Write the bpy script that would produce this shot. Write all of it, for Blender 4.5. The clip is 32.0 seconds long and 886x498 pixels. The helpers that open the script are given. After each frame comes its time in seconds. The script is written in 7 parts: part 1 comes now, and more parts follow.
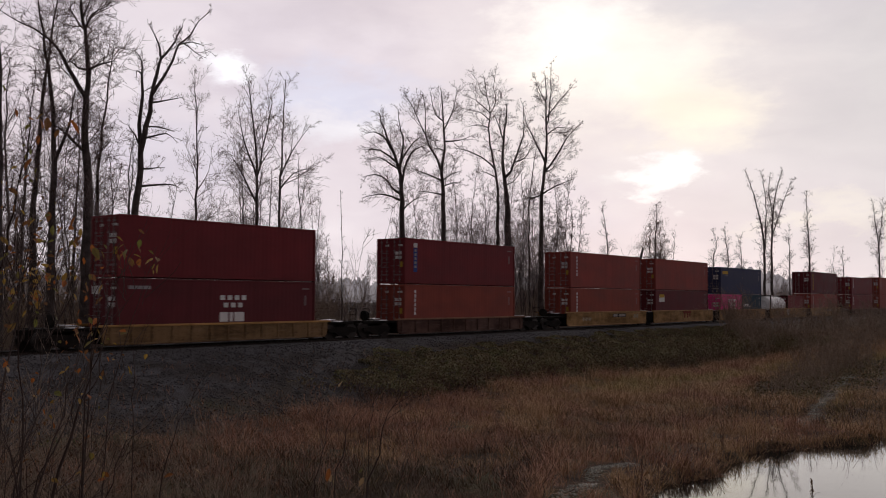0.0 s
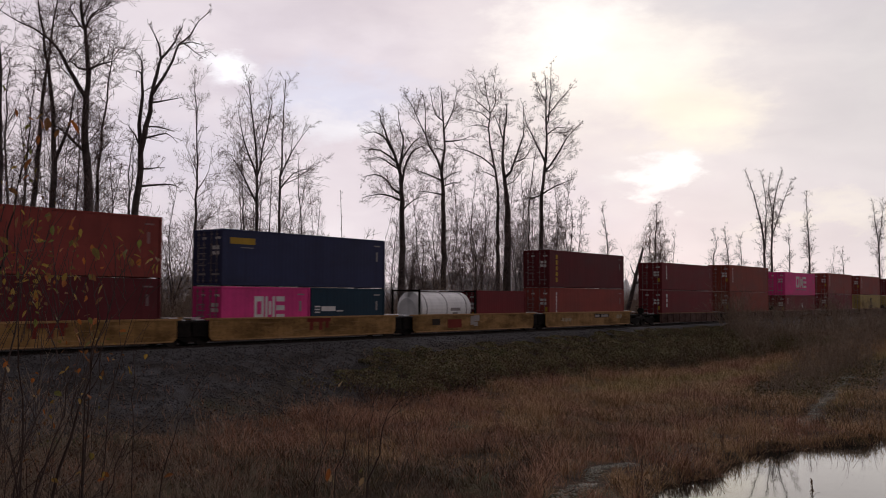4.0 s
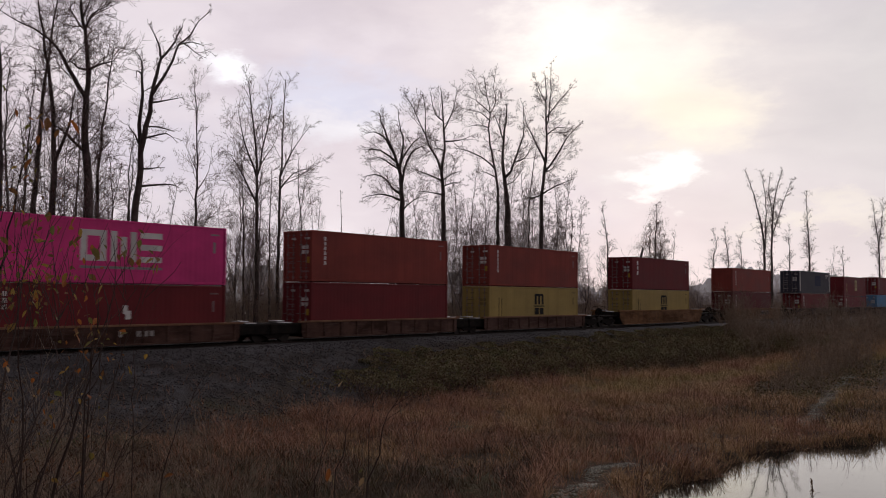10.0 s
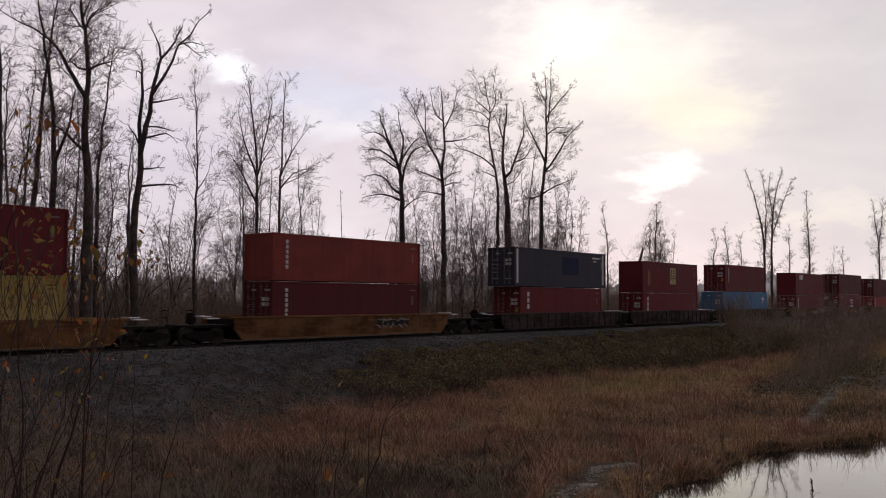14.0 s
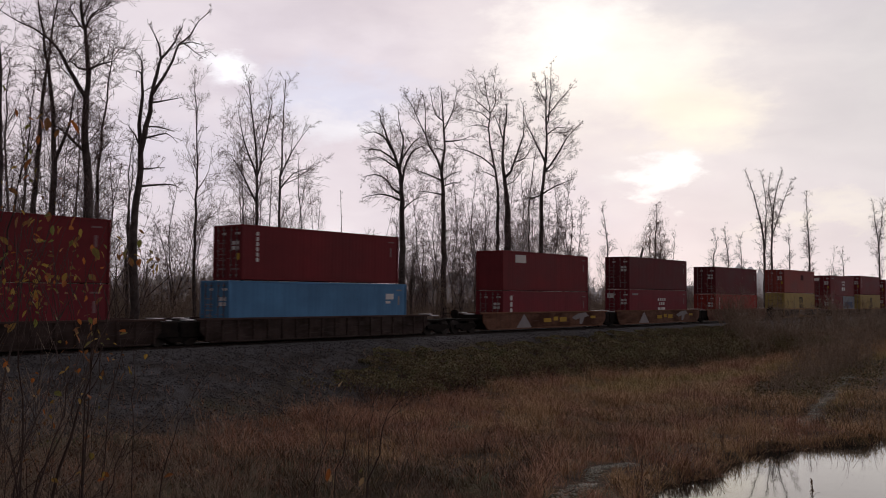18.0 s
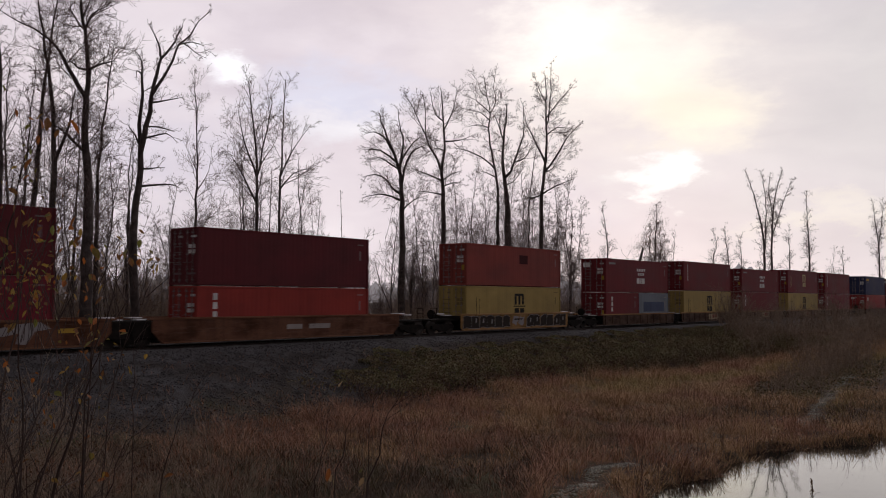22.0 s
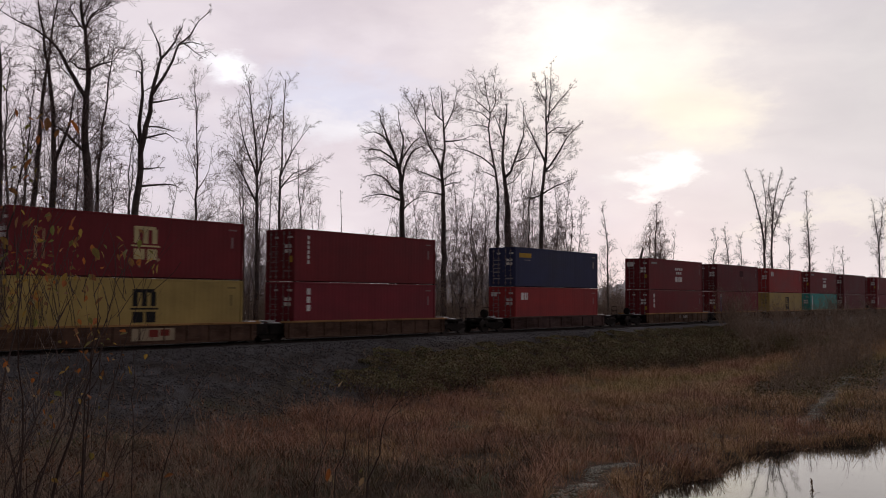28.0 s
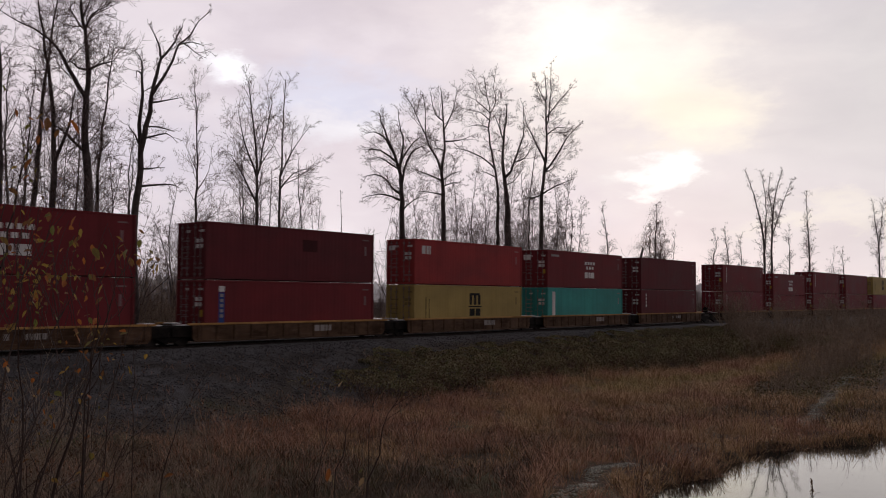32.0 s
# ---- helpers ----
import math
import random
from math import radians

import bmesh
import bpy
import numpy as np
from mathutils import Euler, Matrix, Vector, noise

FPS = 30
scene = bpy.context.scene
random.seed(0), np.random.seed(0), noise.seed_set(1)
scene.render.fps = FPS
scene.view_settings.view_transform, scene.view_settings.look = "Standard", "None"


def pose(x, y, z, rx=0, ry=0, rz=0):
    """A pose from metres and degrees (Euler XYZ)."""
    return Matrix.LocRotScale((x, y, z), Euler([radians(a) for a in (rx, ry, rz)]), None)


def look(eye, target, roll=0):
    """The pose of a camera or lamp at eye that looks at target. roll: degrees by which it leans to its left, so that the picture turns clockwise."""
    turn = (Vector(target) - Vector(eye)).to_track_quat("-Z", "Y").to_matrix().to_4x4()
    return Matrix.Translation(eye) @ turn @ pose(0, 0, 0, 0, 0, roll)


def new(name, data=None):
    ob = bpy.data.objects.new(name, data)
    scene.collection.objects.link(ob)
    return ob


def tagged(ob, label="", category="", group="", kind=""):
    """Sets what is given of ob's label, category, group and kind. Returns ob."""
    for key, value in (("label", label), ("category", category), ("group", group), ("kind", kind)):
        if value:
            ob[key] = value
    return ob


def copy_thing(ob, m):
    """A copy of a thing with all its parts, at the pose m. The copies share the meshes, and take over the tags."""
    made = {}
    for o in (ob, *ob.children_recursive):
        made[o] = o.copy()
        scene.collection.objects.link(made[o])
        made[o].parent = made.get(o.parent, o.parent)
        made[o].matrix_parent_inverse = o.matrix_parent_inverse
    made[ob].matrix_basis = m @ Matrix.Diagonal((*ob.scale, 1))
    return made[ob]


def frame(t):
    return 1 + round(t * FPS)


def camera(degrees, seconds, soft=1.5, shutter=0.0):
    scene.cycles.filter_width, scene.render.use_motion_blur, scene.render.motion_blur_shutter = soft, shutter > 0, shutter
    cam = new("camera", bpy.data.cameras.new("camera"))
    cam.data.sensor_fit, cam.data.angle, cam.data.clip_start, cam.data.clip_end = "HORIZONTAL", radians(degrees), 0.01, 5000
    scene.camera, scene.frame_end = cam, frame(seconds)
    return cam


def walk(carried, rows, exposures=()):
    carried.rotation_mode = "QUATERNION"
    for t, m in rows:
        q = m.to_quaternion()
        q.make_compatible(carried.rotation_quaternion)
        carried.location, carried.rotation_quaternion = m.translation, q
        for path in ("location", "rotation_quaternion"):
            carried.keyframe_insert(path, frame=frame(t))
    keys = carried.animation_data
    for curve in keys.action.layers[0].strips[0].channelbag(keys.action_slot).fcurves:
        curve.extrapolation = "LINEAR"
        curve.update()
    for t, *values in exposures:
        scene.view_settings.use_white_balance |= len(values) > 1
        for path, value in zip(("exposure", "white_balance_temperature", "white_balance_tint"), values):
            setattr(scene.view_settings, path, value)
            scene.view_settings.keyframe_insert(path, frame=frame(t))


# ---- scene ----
cam = camera(52.52, 32.0, soft=1.0, shutter=0.25)
EYE = (0.0, 0.0, 2.45)          # z = 0 is the top of the rails
TILT = radians(3.095)
LEAN = 0.326
VIEW = look(EYE, (0.0, math.cos(TILT) * 50, EYE[2] + math.sin(TILT) * 50), LEAN)
walk(cam, [(0.0, VIEW), (32.0, VIEW)], exposures=[(0.0, 0.0), (32.0, 0.0)])

# the railway: a straight line; s runs along it (away to the right), n across it towards the camera
TURN = 51.015
TH = radians(TURN)
ALONG = Vector((math.cos(TH), math.sin(TH), 0))
ACROSS = Vector((math.sin(TH), -math.cos(TH), 0))
MID = Vector((-10.0, 47.07, 0)) - ACROSS * 1.219
SPEED = 16.2945                 # metres a second, towards the left


def on_line(s, n, z=0.0):
    return MID + ALONG * s + ACROSS * n + Vector((0, 0, z))


def line_of(x, y):
    dx, dy = x - MID.x, y - MID.y
    return dx * ALONG.x + dy * ALONG.y, dx * ACROSS.x + dy * ACROSS.y


# ---- sky and light ----
SUN_TURN, SUN_UP = radians(14.0), radians(8.5)   # to the right of the view's axis, above the horizon
world = bpy.data.worlds.new("overcast_sky")
scene.world = world
world.use_nodes = True
wn, wl = world.node_tree.nodes, world.node_tree.links
wn.clear()


def wnode(kind, **kw):
    nd = wn.new(kind)
    for key, value in kw.items():
        if key == "op":
            nd.operation = value
        elif key == "mix":
            nd.blend_type = value
        else:
            nd.inputs[key].default_value = value
    return nd


def wmath(op, a, b=None, clamp=False):
    nd = wn.new("ShaderNodeMath")
    nd.operation, nd.use_clamp = op, clamp
    for i, v in enumerate((a, b)):
        if v is None:
            continue
        if isinstance(v, (int, float)):
            nd.inputs[i].default_value = v
        else:
            wl.new(v, nd.inputs[i])
    return nd.outputs[0]


def wdir(right, up):
    """The direction that lies so many degrees to the right of the axis and above the horizon."""
    r, u = radians(right), radians(up)
    return (math.sin(r) * math.cos(u), math.cos(r) * math.cos(u), math.sin(u))


coord = wn.new("ShaderNodeTexCoord")
RAYDIR = coord.outputs["Generated"]
# the same direction pushed about, so that the rifts in the clouds are ragged
fray = wnode("ShaderNodeTexNoise", Scale=9.0, Detail=7.0, Roughness=0.62)
stretch = wnode("ShaderNodeMapping", Scale=(1.0, 1.0, 2.4))
wl.new(RAYDIR, stretch.inputs["Vector"])
wl.new(stretch.outputs[0], fray.inputs["Vector"])
push = wn.new("ShaderNodeVectorMath")
push.operation = "MULTIPLY_ADD"
wl.new(fray.outputs["Color"], push.inputs[0])
push.inputs[1].default_value = (0.17, 0.17, 0.11)
wl.new(RAYDIR, push.inputs[2])
shift_back = wn.new("ShaderNodeVectorMath")
shift_back.operation = "SUBTRACT"
wl.new(push.outputs[0], shift_back.inputs[0])
shift_back.inputs[1].default_value = (0.085, 0.085, 0.055)
unit = wn.new("ShaderNodeVectorMath")
unit.operation = "NORMALIZE"
wl.new(shift_back.outputs[0], unit.inputs[0])
FRAYED = unit.outputs[0]


apart = wn.new("ShaderNodeSeparateXYZ")
wl.new(FRAYED, apart.inputs[0])
TURNED = wmath("MULTIPLY", wmath("ARCTAN2", apart.outputs[0], apart.outputs[1]), 57.2958)
RAISED = wmath("MULTIPLY", wmath("ARCSINE", apart.outputs[2]), 57.2958)


def glow(right, up, wide, high, power=1.0):
    """1 towards a direction, falling to 0 so many degrees beside and above it."""
    a = wmath("DIVIDE", wmath("SUBTRACT", TURNED, right), wide)
    b = wmath("DIVIDE", wmath("SUBTRACT", RAISED, up), high)
    d = wmath("SQRT", wmath("ADD", wmath("MULTIPLY", a, a), wmath("MULTIPLY", b, b)))
    rng = wn.new("ShaderNodeMapRange")
    rng.interpolation_type = "SMOOTHSTEP"
    rng.inputs["From Min"].default_value = 1.0
    rng.inputs["From Max"].default_value = 0.0
    wl.new(d, rng.inputs["Value"])
    return wmath("POWER", rng.outputs[0], power)


def clouds(scale, stretch, detail, low, high, shift=0.0):
    mp = wn.new("ShaderNodeMapping")
    mp.inputs["Scale"].default_value = (scale, scale, scale * stretch)
    mp.inputs["Location"].default_value = (shift, shift * 0.7, shift * 1.3)
    wl.new(RAYDIR, mp.inputs["Vector"])
    nz = wn.new("ShaderNodeTexNoise")
    nz.inputs["Scale"].default_value = 1.0
    nz.inputs["Detail"].default_value = detail
    nz.inputs["Roughness"].default_value = 0.5
    nz.inputs["Distortion"].default_value = 0.4
    wl.new(mp.outputs[0], nz.inputs["Vector"])
    rng = wn.new("ShaderNodeMapRange")
    rng.interpolation_type = "SMOOTHSTEP"
    rng.inputs["From Min"].default_value = low
    rng.inputs["From Max"].default_value = high
    wl.new(nz.outputs[0], rng.inputs["Value"])
    return rng.outputs[0]


def wmix(fac, a, b, mode="MIX"):
    nd = wn.new("ShaderNodeMix")
    nd.data_type, nd.blend_type = "RGBA", mode
    nd.clamp_factor = True
    for sock, v in ((nd.inputs[0], fac), (nd.inputs[6], a), (nd.inputs[7], b)):
        if isinstance(v, (int, float)):
            sock.default_value = v
        elif isinstance(v, tuple):
            sock.default_value = (*v, 1)
        else:
            wl.new(v, sock)
    return nd.outputs[2]


# cloud deck: lavender-grey and pinkish sheets, lit through from the low sun
billow = clouds(9.0, 2.6, 6, 0.3, 0.72, 7.0)
deck = wmix(clouds(4.0, 2.2, 5, 0.3, 0.7), (0.78, 0.69, 0.76), (0.93, 0.84, 0.89))
deck = wmix(wmath("MULTIPLY", clouds(3.0, 2.8, 4, 0.42, 0.64, 4.0), 0.7), deck, (0.84, 0.735, 0.785))
for right, up, wide, high, much, tone in (
        (30, 13, 24, 16, 0.9, (0.755, 0.715, 0.72)),         # grey deck to the right
        (-6, 18.5, 11, 3.6, 0.75, (0.75, 0.665, 0.71)),      # dull mauve sheet overhead
        (-7, 12.8, 8, 2.6, 0.9, (0.80, 0.79, 0.93)),       # bluish lane
        (-17, 9, 7, 5, 0.5, (0.74, 0.70, 0.82)),
        (-3, 8.5, 10, 3.0, 0.7, (0.88, 0.78, 0.83)),       # pink above the trees
        (17, 18, 8, 2.6, 0.8, (0.74, 0.72, 0.76)),
        (10, 14, 15, 9, 0.75, (0.97, 0.88, 0.83)),          # warm light over the sun
        (8.4, 16.4, 6.5, 4.6, 1.0, (1.3, 1.22, 1.14)),
        (12.2, 13.8, 8.5, 4.2, 0.9, (1.14, 1.06, 0.97)),
        (15.3, 11.6, 5.2, 3.4, 0.95, (1.1, 1.0, 0.85)),
        (13.2, 7.4, 4.6, 2.6, 0.55, (0.92, 0.86, 0.86)),     # the low rift
        (13.4, 7.6, 2.3, 2.2, 1.0, (1.25, 1.21, 1.2)),
        (13.9, 6.5, 1.6, 1.3, 0.9, (1.15, 1.1, 1.1)),
        (11.4, 7.2, 1.6, 0.8, 0.4, (1.0, 0.96, 0.96)),
        (-13.8, 14.3, 2.9, 1.15, 1.0, (1.15, 1.13, 1.18)),
        (-6.6, 11.0, 4.6, 1.8, 0.9, (0.99, 0.95, 1.0)),
        (23, 4.8, 7, 0.8, 0.6, (0.98, 0.90, 0.83))):
    deck = wmix(wmath("MULTIPLY", glow(right, up, wide, high, 0.8), much), deck, tone)
deck = wmix(1.0, deck, wmix(billow, (0.95, 0.945, 0.955), (1.03, 1.03, 1.02)), "MULTIPLY")
# the deck is duller away from the sun
away = wmath("ADD", wmath("MULTIPLY", glow(4.0, 12.0, 150, 95, 0.6), 0.8), 0.2)
deck = wmix(1.0, deck, away, "MULTIPLY")
bg_deck = wnode("ShaderNodeBackground", Strength=1.0)
wl.new(deck, bg_deck.inputs["Color"])
sky_tex = wn.new("ShaderNodeTexSky")
sky_tex.sky_type, sky_tex.sun_disc = "NISHITA", False
sky_tex.sun_elevation, sky_tex.sun_rotation = SUN_UP, SUN_TURN
bg_sky = wnode("ShaderNodeBackground", Strength=0.05)
wl.new(sky_tex.outputs[0], bg_sky.inputs["Color"])
both = wnode("ShaderNodeMixShader", Fac=0.04)
wl.new(bg_deck.outputs[0], both.inputs[1])
wl.new(bg_sky.outputs[0], both.inputs[2])
wout = wn.new("ShaderNodeOutputWorld")
wl.new(both.outputs[0], wout.inputs["Surface"])

sun = bpy.data.lights.new("veiled_sun", "SUN")
sun.energy, sun.angle, sun.color = 0.5, radians(60), (1.0, 0.92, 0.84)
sun_ob = new("veiled_sun", sun)
sun_ob.matrix_world = look(Vector(wdir(14.0, 8.5)) * 300, (0, 0, 0))

# ---- materials ----
MATS = {}


class Tree:
    """A material's nodes, written short."""

    def __init__(self, name):
        self.mat = bpy.data.materials.new(name)
        self.mat.use_nodes = True
        self.n, self.l = self.mat.node_tree.nodes, self.mat.node_tree.links
        self.bsdf = self.n["Principled BSDF"]
        self.tc = self.n.new("ShaderNodeTexCoord")
        self.info = self.n.new("ShaderNodeObjectInfo")

    def put(self, sock, v):
        if isinstance(v, (int, float)):
            sock.default_value = v
        elif isinstance(v, tuple):
            sock.default_value = (*v, 1) if len(v) == 3 and len(sock.default_value) == 4 else v
        else:
            self.l.new(v, sock)

    def place(self, scale=(1, 1, 1), shifted=False, space="Object"):
        mp = self.n.new("ShaderNodeMapping")
        mp.inputs["Scale"].default_value = scale
        self.l.new(self.tc.outputs[space], mp.inputs["Vector"])
        if shifted:
            self.l.new(self.math("MULTIPLY", self.info.outputs["Random"], 37.0), mp.inputs["Location"])
        return mp.outputs[0]

    def noise(self, vec, scale=1.0, detail=4, low=0.35, high=0.65, rough=0.55):
        nz = self.n.new("ShaderNodeTexNoise")
        nz.inputs["Scale"].default_value = scale
        nz.inputs["Detail"].default_value = detail
        nz.inputs["Roughness"].default_value = rough
        self.l.new(vec, nz.inputs["Vector"])
        return self.span(nz.outputs[0], low, high)

    def span(self, v, low, high, a=0.0, b=1.0):
        rng = self.n.new("ShaderNodeMapRange")
        self.put(rng.inputs["Value"], v)
        for key, x in (("From Min", low), ("From Max", high), ("To Min", a), ("To Max", b)):
            rng.inputs[key].default_value = x
        return rng.outputs[0]

    def math(self, op, a, b=0.0):
        nd = self.n.new("ShaderNodeMath")
        nd.operation = op
        self.put(nd.inputs[0], a)
        self.put(nd.inputs[1], b)
        return nd.outputs[0]

    def mix(self, fac, a, b, mode="MIX"):
        nd = self.n.new("ShaderNodeMix")
        nd.data_type, nd.blend_type = "RGBA", mode
        self.put(nd.inputs[0], fac)
        self.put(nd.inputs[6], a)
        self.put(nd.inputs[7], b)
        return nd.outputs[2]

    def bump(self, height, strength=0.3, distance=0.01):
        nd = self.n.new("ShaderNodeBump")
        nd.inputs["Strength"].default_value = strength
        nd.inputs["Distance"].default_value = distance
        self.l.new(height, nd.inputs["Height"])
        self.l.new(nd.outputs[0], self.bsdf.inputs["Normal"])

    def done(self, color, rough=0.7, metal=0.0, spec=None):
        self.put(self.bsdf.inputs["Base Color"], color)
        self.put(self.bsdf.inputs["Roughness"], rough)
        self.put(self.bsdf.inputs["Metallic"], metal)
        if spec is not None:
            self.put(self.bsdf.inputs["Specular IOR Level"], spec)
        return self.mat


def shade(c, k):
    return tuple(min(1.0, v * k) for v in c)


def paint(name, color, rust=0.25, rough=0.5):
    """Weathered paint on steel: faded patches, streaks that run down, specks of rust."""
    if name in MATS:
        return MATS[name]
    t = Tree(name)
    broad = t.noise(t.place((0.35, 0.35, 0.6), True), 1.0, 4, 0.3, 0.7)
    streak = t.noise(t.place((2.6, 2.6, 0.16), True), 1.0, 5, 0.45, 0.75)
    speck = t.noise(t.place((1, 1, 1), True), 7.0, 6, 0.62, 0.72)
    c = t.mix(broad, shade(color, 0.82), shade(color, 1.18))
    c = t.mix(t.math("MULTIPLY", streak, 0.3), c, shade(color, 0.45))
    c = t.mix(t.math("MULTIPLY", speck, rust), c, (0.07, 0.028, 0.014))
    fine = t.noise(t.place(), 60.0, 2, 0.3, 0.7)
    t.bump(fine, 0.08, 0.003)
    MATS[name] = t.done(c, t.span(broad, 0, 1, rough + 0.05, rough + 0.25), 0.0, 0.14)
    return MATS[name]


def sill_paint(name, color, dirt, amount=0.6):
    """Old wagon paint: chalky where it is sound, worn to rust in blots, with dirt splashed and run down."""
    if name in MATS:
        return MATS[name]
    t = Tree(name)
    blot = t.noise(t.place((0.5, 0.5, 1.1), True), 1.0, 6, 0.42, 0.62, 0.65)
    run = t.noise(t.place((3.5, 3.5, 0.25), True), 1.0, 5, 0.42, 0.72)
    scratch = t.noise(t.place((0.9, 0.9, 9.0), True), 1.0, 5, 0.56, 0.68)
    chip = t.noise(t.place((1, 1, 1), True), 9.0, 6, 0.58, 0.66)
    c = t.mix(blot, shade(color, 1.2), t.mix(amount, color, dirt))
    c = t.mix(t.math("MULTIPLY", run, 0.6 * amount), c, dirt)
    c = t.mix(t.math("MULTIPLY", scratch, 0.3), c, tuple(min(1.0, v * 1.3 + 0.05) for v in color))
    c = t.mix(t.math("MULTIPLY", chip, 0.5), c, (0.05, 0.022, 0.013))
    t.bump(chip, 0.15, 0.004)
    MATS[name] = t.done(c, t.span(blot, 0, 1, 0.6, 0.9), 0.0, 0.15)
    return MATS[name]


def grimy(name, color, color2, scale=3.0, rough=0.85, metal=0.0, bump=0.3, spec=0.3):
    """Two tones broken up at two scales."""
    if name in MATS:
        return MATS[name]
    t = Tree(name)
    a = t.noise(t.place((1, 1, 1), True), scale, 5)
    b = t.noise(t.place((1, 1, 1), True), scale * 9, 3)
    c = t.mix(a, color, color2)
    c = t.mix(t.math("MULTIPLY", b, 0.45), c, shade(color, 0.55))
    t.bump(b, bump, 0.01)
    MATS[name] = t.done(c, rough, metal, spec)
    return MATS[name]


def islands(name, colors, rough=0.8, spec=0.2, own=0.4, clump=1.2):
    """Leaves, blades and stones: every piece has its own tone, and patches share one."""
    if name in MATS:
        return MATS[name]
    t = Tree(name)
    geo = t.n.new("ShaderNodeNewGeometry")
    ramp = t.n.new("ShaderNodeValToRGB")
    tuft = t.noise(t.place(), clump, 4, 0.3, 0.7)
    t.l.new(t.math("ADD", t.math("MULTIPLY", geo.outputs["Random Per Island"], own), t.math("MULTIPLY", tuft, 1.0 - own)), ramp.inputs[0])
    el = ramp.color_ramp.elements
    while len(el) < len(colors):
        el.new(0.5)
    for i, c in enumerate(colors):
        el[i].position = i / (len(colors) - 1)
        el[i].color = (*c, 1)
    broad = t.noise(t.place(), 0.35, 4, 0.3, 0.7)
    c = t.mix(broad, ramp.outputs[0], t.mix(0.5, ramp.outputs[0], colors[0]))
    MATS[name] = t.done(c, rough, 0.0, spec)
    return MATS[name]


# ---- helpers for meshes ----
def mesh_of(name, bm):
    me = bpy.data.meshes.new(name)
    bm.to_mesh(me)
    bm.free()
    return me


def part(name, what, material, parent, label="", at=None):
    """Links a bmesh, or a mesh that alike parts share, as one object under a thing or a part."""
    me = what if isinstance(what, bpy.types.Mesh) else mesh_of(name, what)
    if not me.materials:
        me.materials.append(material)
    ob = new(name, me)
    ob.parent = parent
    if at is not None:
        ob.matrix_basis = at
    if ob.material_slots[0].material != material:
        ob.material_slots[0].link = "OBJECT"
        ob.material_slots[0].material = material
    if label:
        ob["label"] = label
    return ob


def box(bm, x0, x1, y0, y1, z0, z1, bevel=0.0):
    g = bmesh.ops.create_cube(bm, size=1)
    vs = g["verts"]
    for v in vs:
        v.co = Vector(((x0 + x1) / 2 + v.co.x * (x1 - x0), (y0 + y1) / 2 + v.co.y * (y1 - y0), (z0 + z1) / 2 + v.co.z * (z1 - z0)))
    if bevel:
        es = list({e for v in vs for e in v.link_edges})
        bmesh.ops.bevel(bm, geom=es, offset=bevel, segments=1, affect="EDGES")
    return bm


def boxes(*rows, bevel=0.0):
    bm = bmesh.new()
    for r in rows:
        box(bm, *r, bevel=bevel)
    return bm


def rod(bm, a, b, r0, r1=None, sides=8):
    a, b = Vector(a), Vector(b)
    m = Matrix.Translation((a + b) / 2) @ (b - a).to_track_quat("Z", "Y").to_matrix().to_4x4()
    bmesh.ops.create_cone(bm, cap_ends=True, segments=sides, radius1=r0, radius2=r0 if r1 is None else r1, depth=(b - a).length, matrix=m)
    return bm


def prism(bm, outline, y0, y1):
    """An outline in x and z, drawn out from y0 to y1."""
    a = [bm.verts.new((x, y0, z)) for x, z in outline]
    b = [bm.verts.new((x, y1, z)) for x, z in outline]
    k = len(outline)
    bm.faces.new(a)
    bm.faces.new(b[::-1])
    for i in range(k):
        bm.faces.new((a[i], b[i], b[(i + 1) % k], a[(i + 1) % k]))
    bmesh.ops.recalc_face_normals(bm, faces=bm.faces)
    return bm


def raw_mesh(name, verts, faces, smooth=False):
    """A mesh from arrays; faces all have the same number of corners."""
    me = bpy.data.meshes.new(name)
    verts, faces = np.asarray(verts, np.float32), np.asarray(faces, np.int32)
    k = faces.shape[1]
    me.vertices.add(len(verts))
    me.vertices.foreach_set("co", verts.ravel())
    me.loops.add(faces.size)
    me.loops.foreach_set("vertex_index", faces.ravel())
    me.polygons.add(len(faces))
    me.polygons.foreach_set("loop_start", np.arange(0, faces.size, k, dtype=np.int32))
    me.polygons.foreach_set("loop_total", np.full(len(faces), k, np.int32))
    if smooth:
        me.polygons.foreach_set("use_smooth", np.ones(len(faces), bool))
    me.update(calc_edges=True)
    me.validate()
    return me


def thing(name, label, category, group="", kind="", at=None):
    ob = tagged(new(name), label, category, group, kind)
    if at is not None:
        ob.matrix_basis = at
    return ob


def setting(name, me, material, label, category, kind="structure", at=None):
    ob = tagged(new(name, me), label, category, "", kind)
    ob.data.materials.append(material)
    if at is not None:
        ob.matrix_basis = at
    return ob


# ---- the ground ----
WATER_Z = -2.55


def smooth(a, b, x):
    t = np.clip((x - a) / (b - a), 0, 1)
    return t * t * (3 - 2 * t)


def wavy(x, y, scale, seed=0):
    """A cheap rolling noise from a few sines, about -1 to 1."""
    rs = np.random.RandomState(seed)
    out = np.zeros_like(x, dtype=float)
    for i in range(7):
        a, ph, k = rs.uniform(0, 6.28), rs.uniform(0, 6.28), rs.uniform(0.5, 2.2) / scale
        out += np.sin((x * math.cos(a) + y * math.sin(a)) * k * 6.28 + ph) / 7 * 1.8
    return out


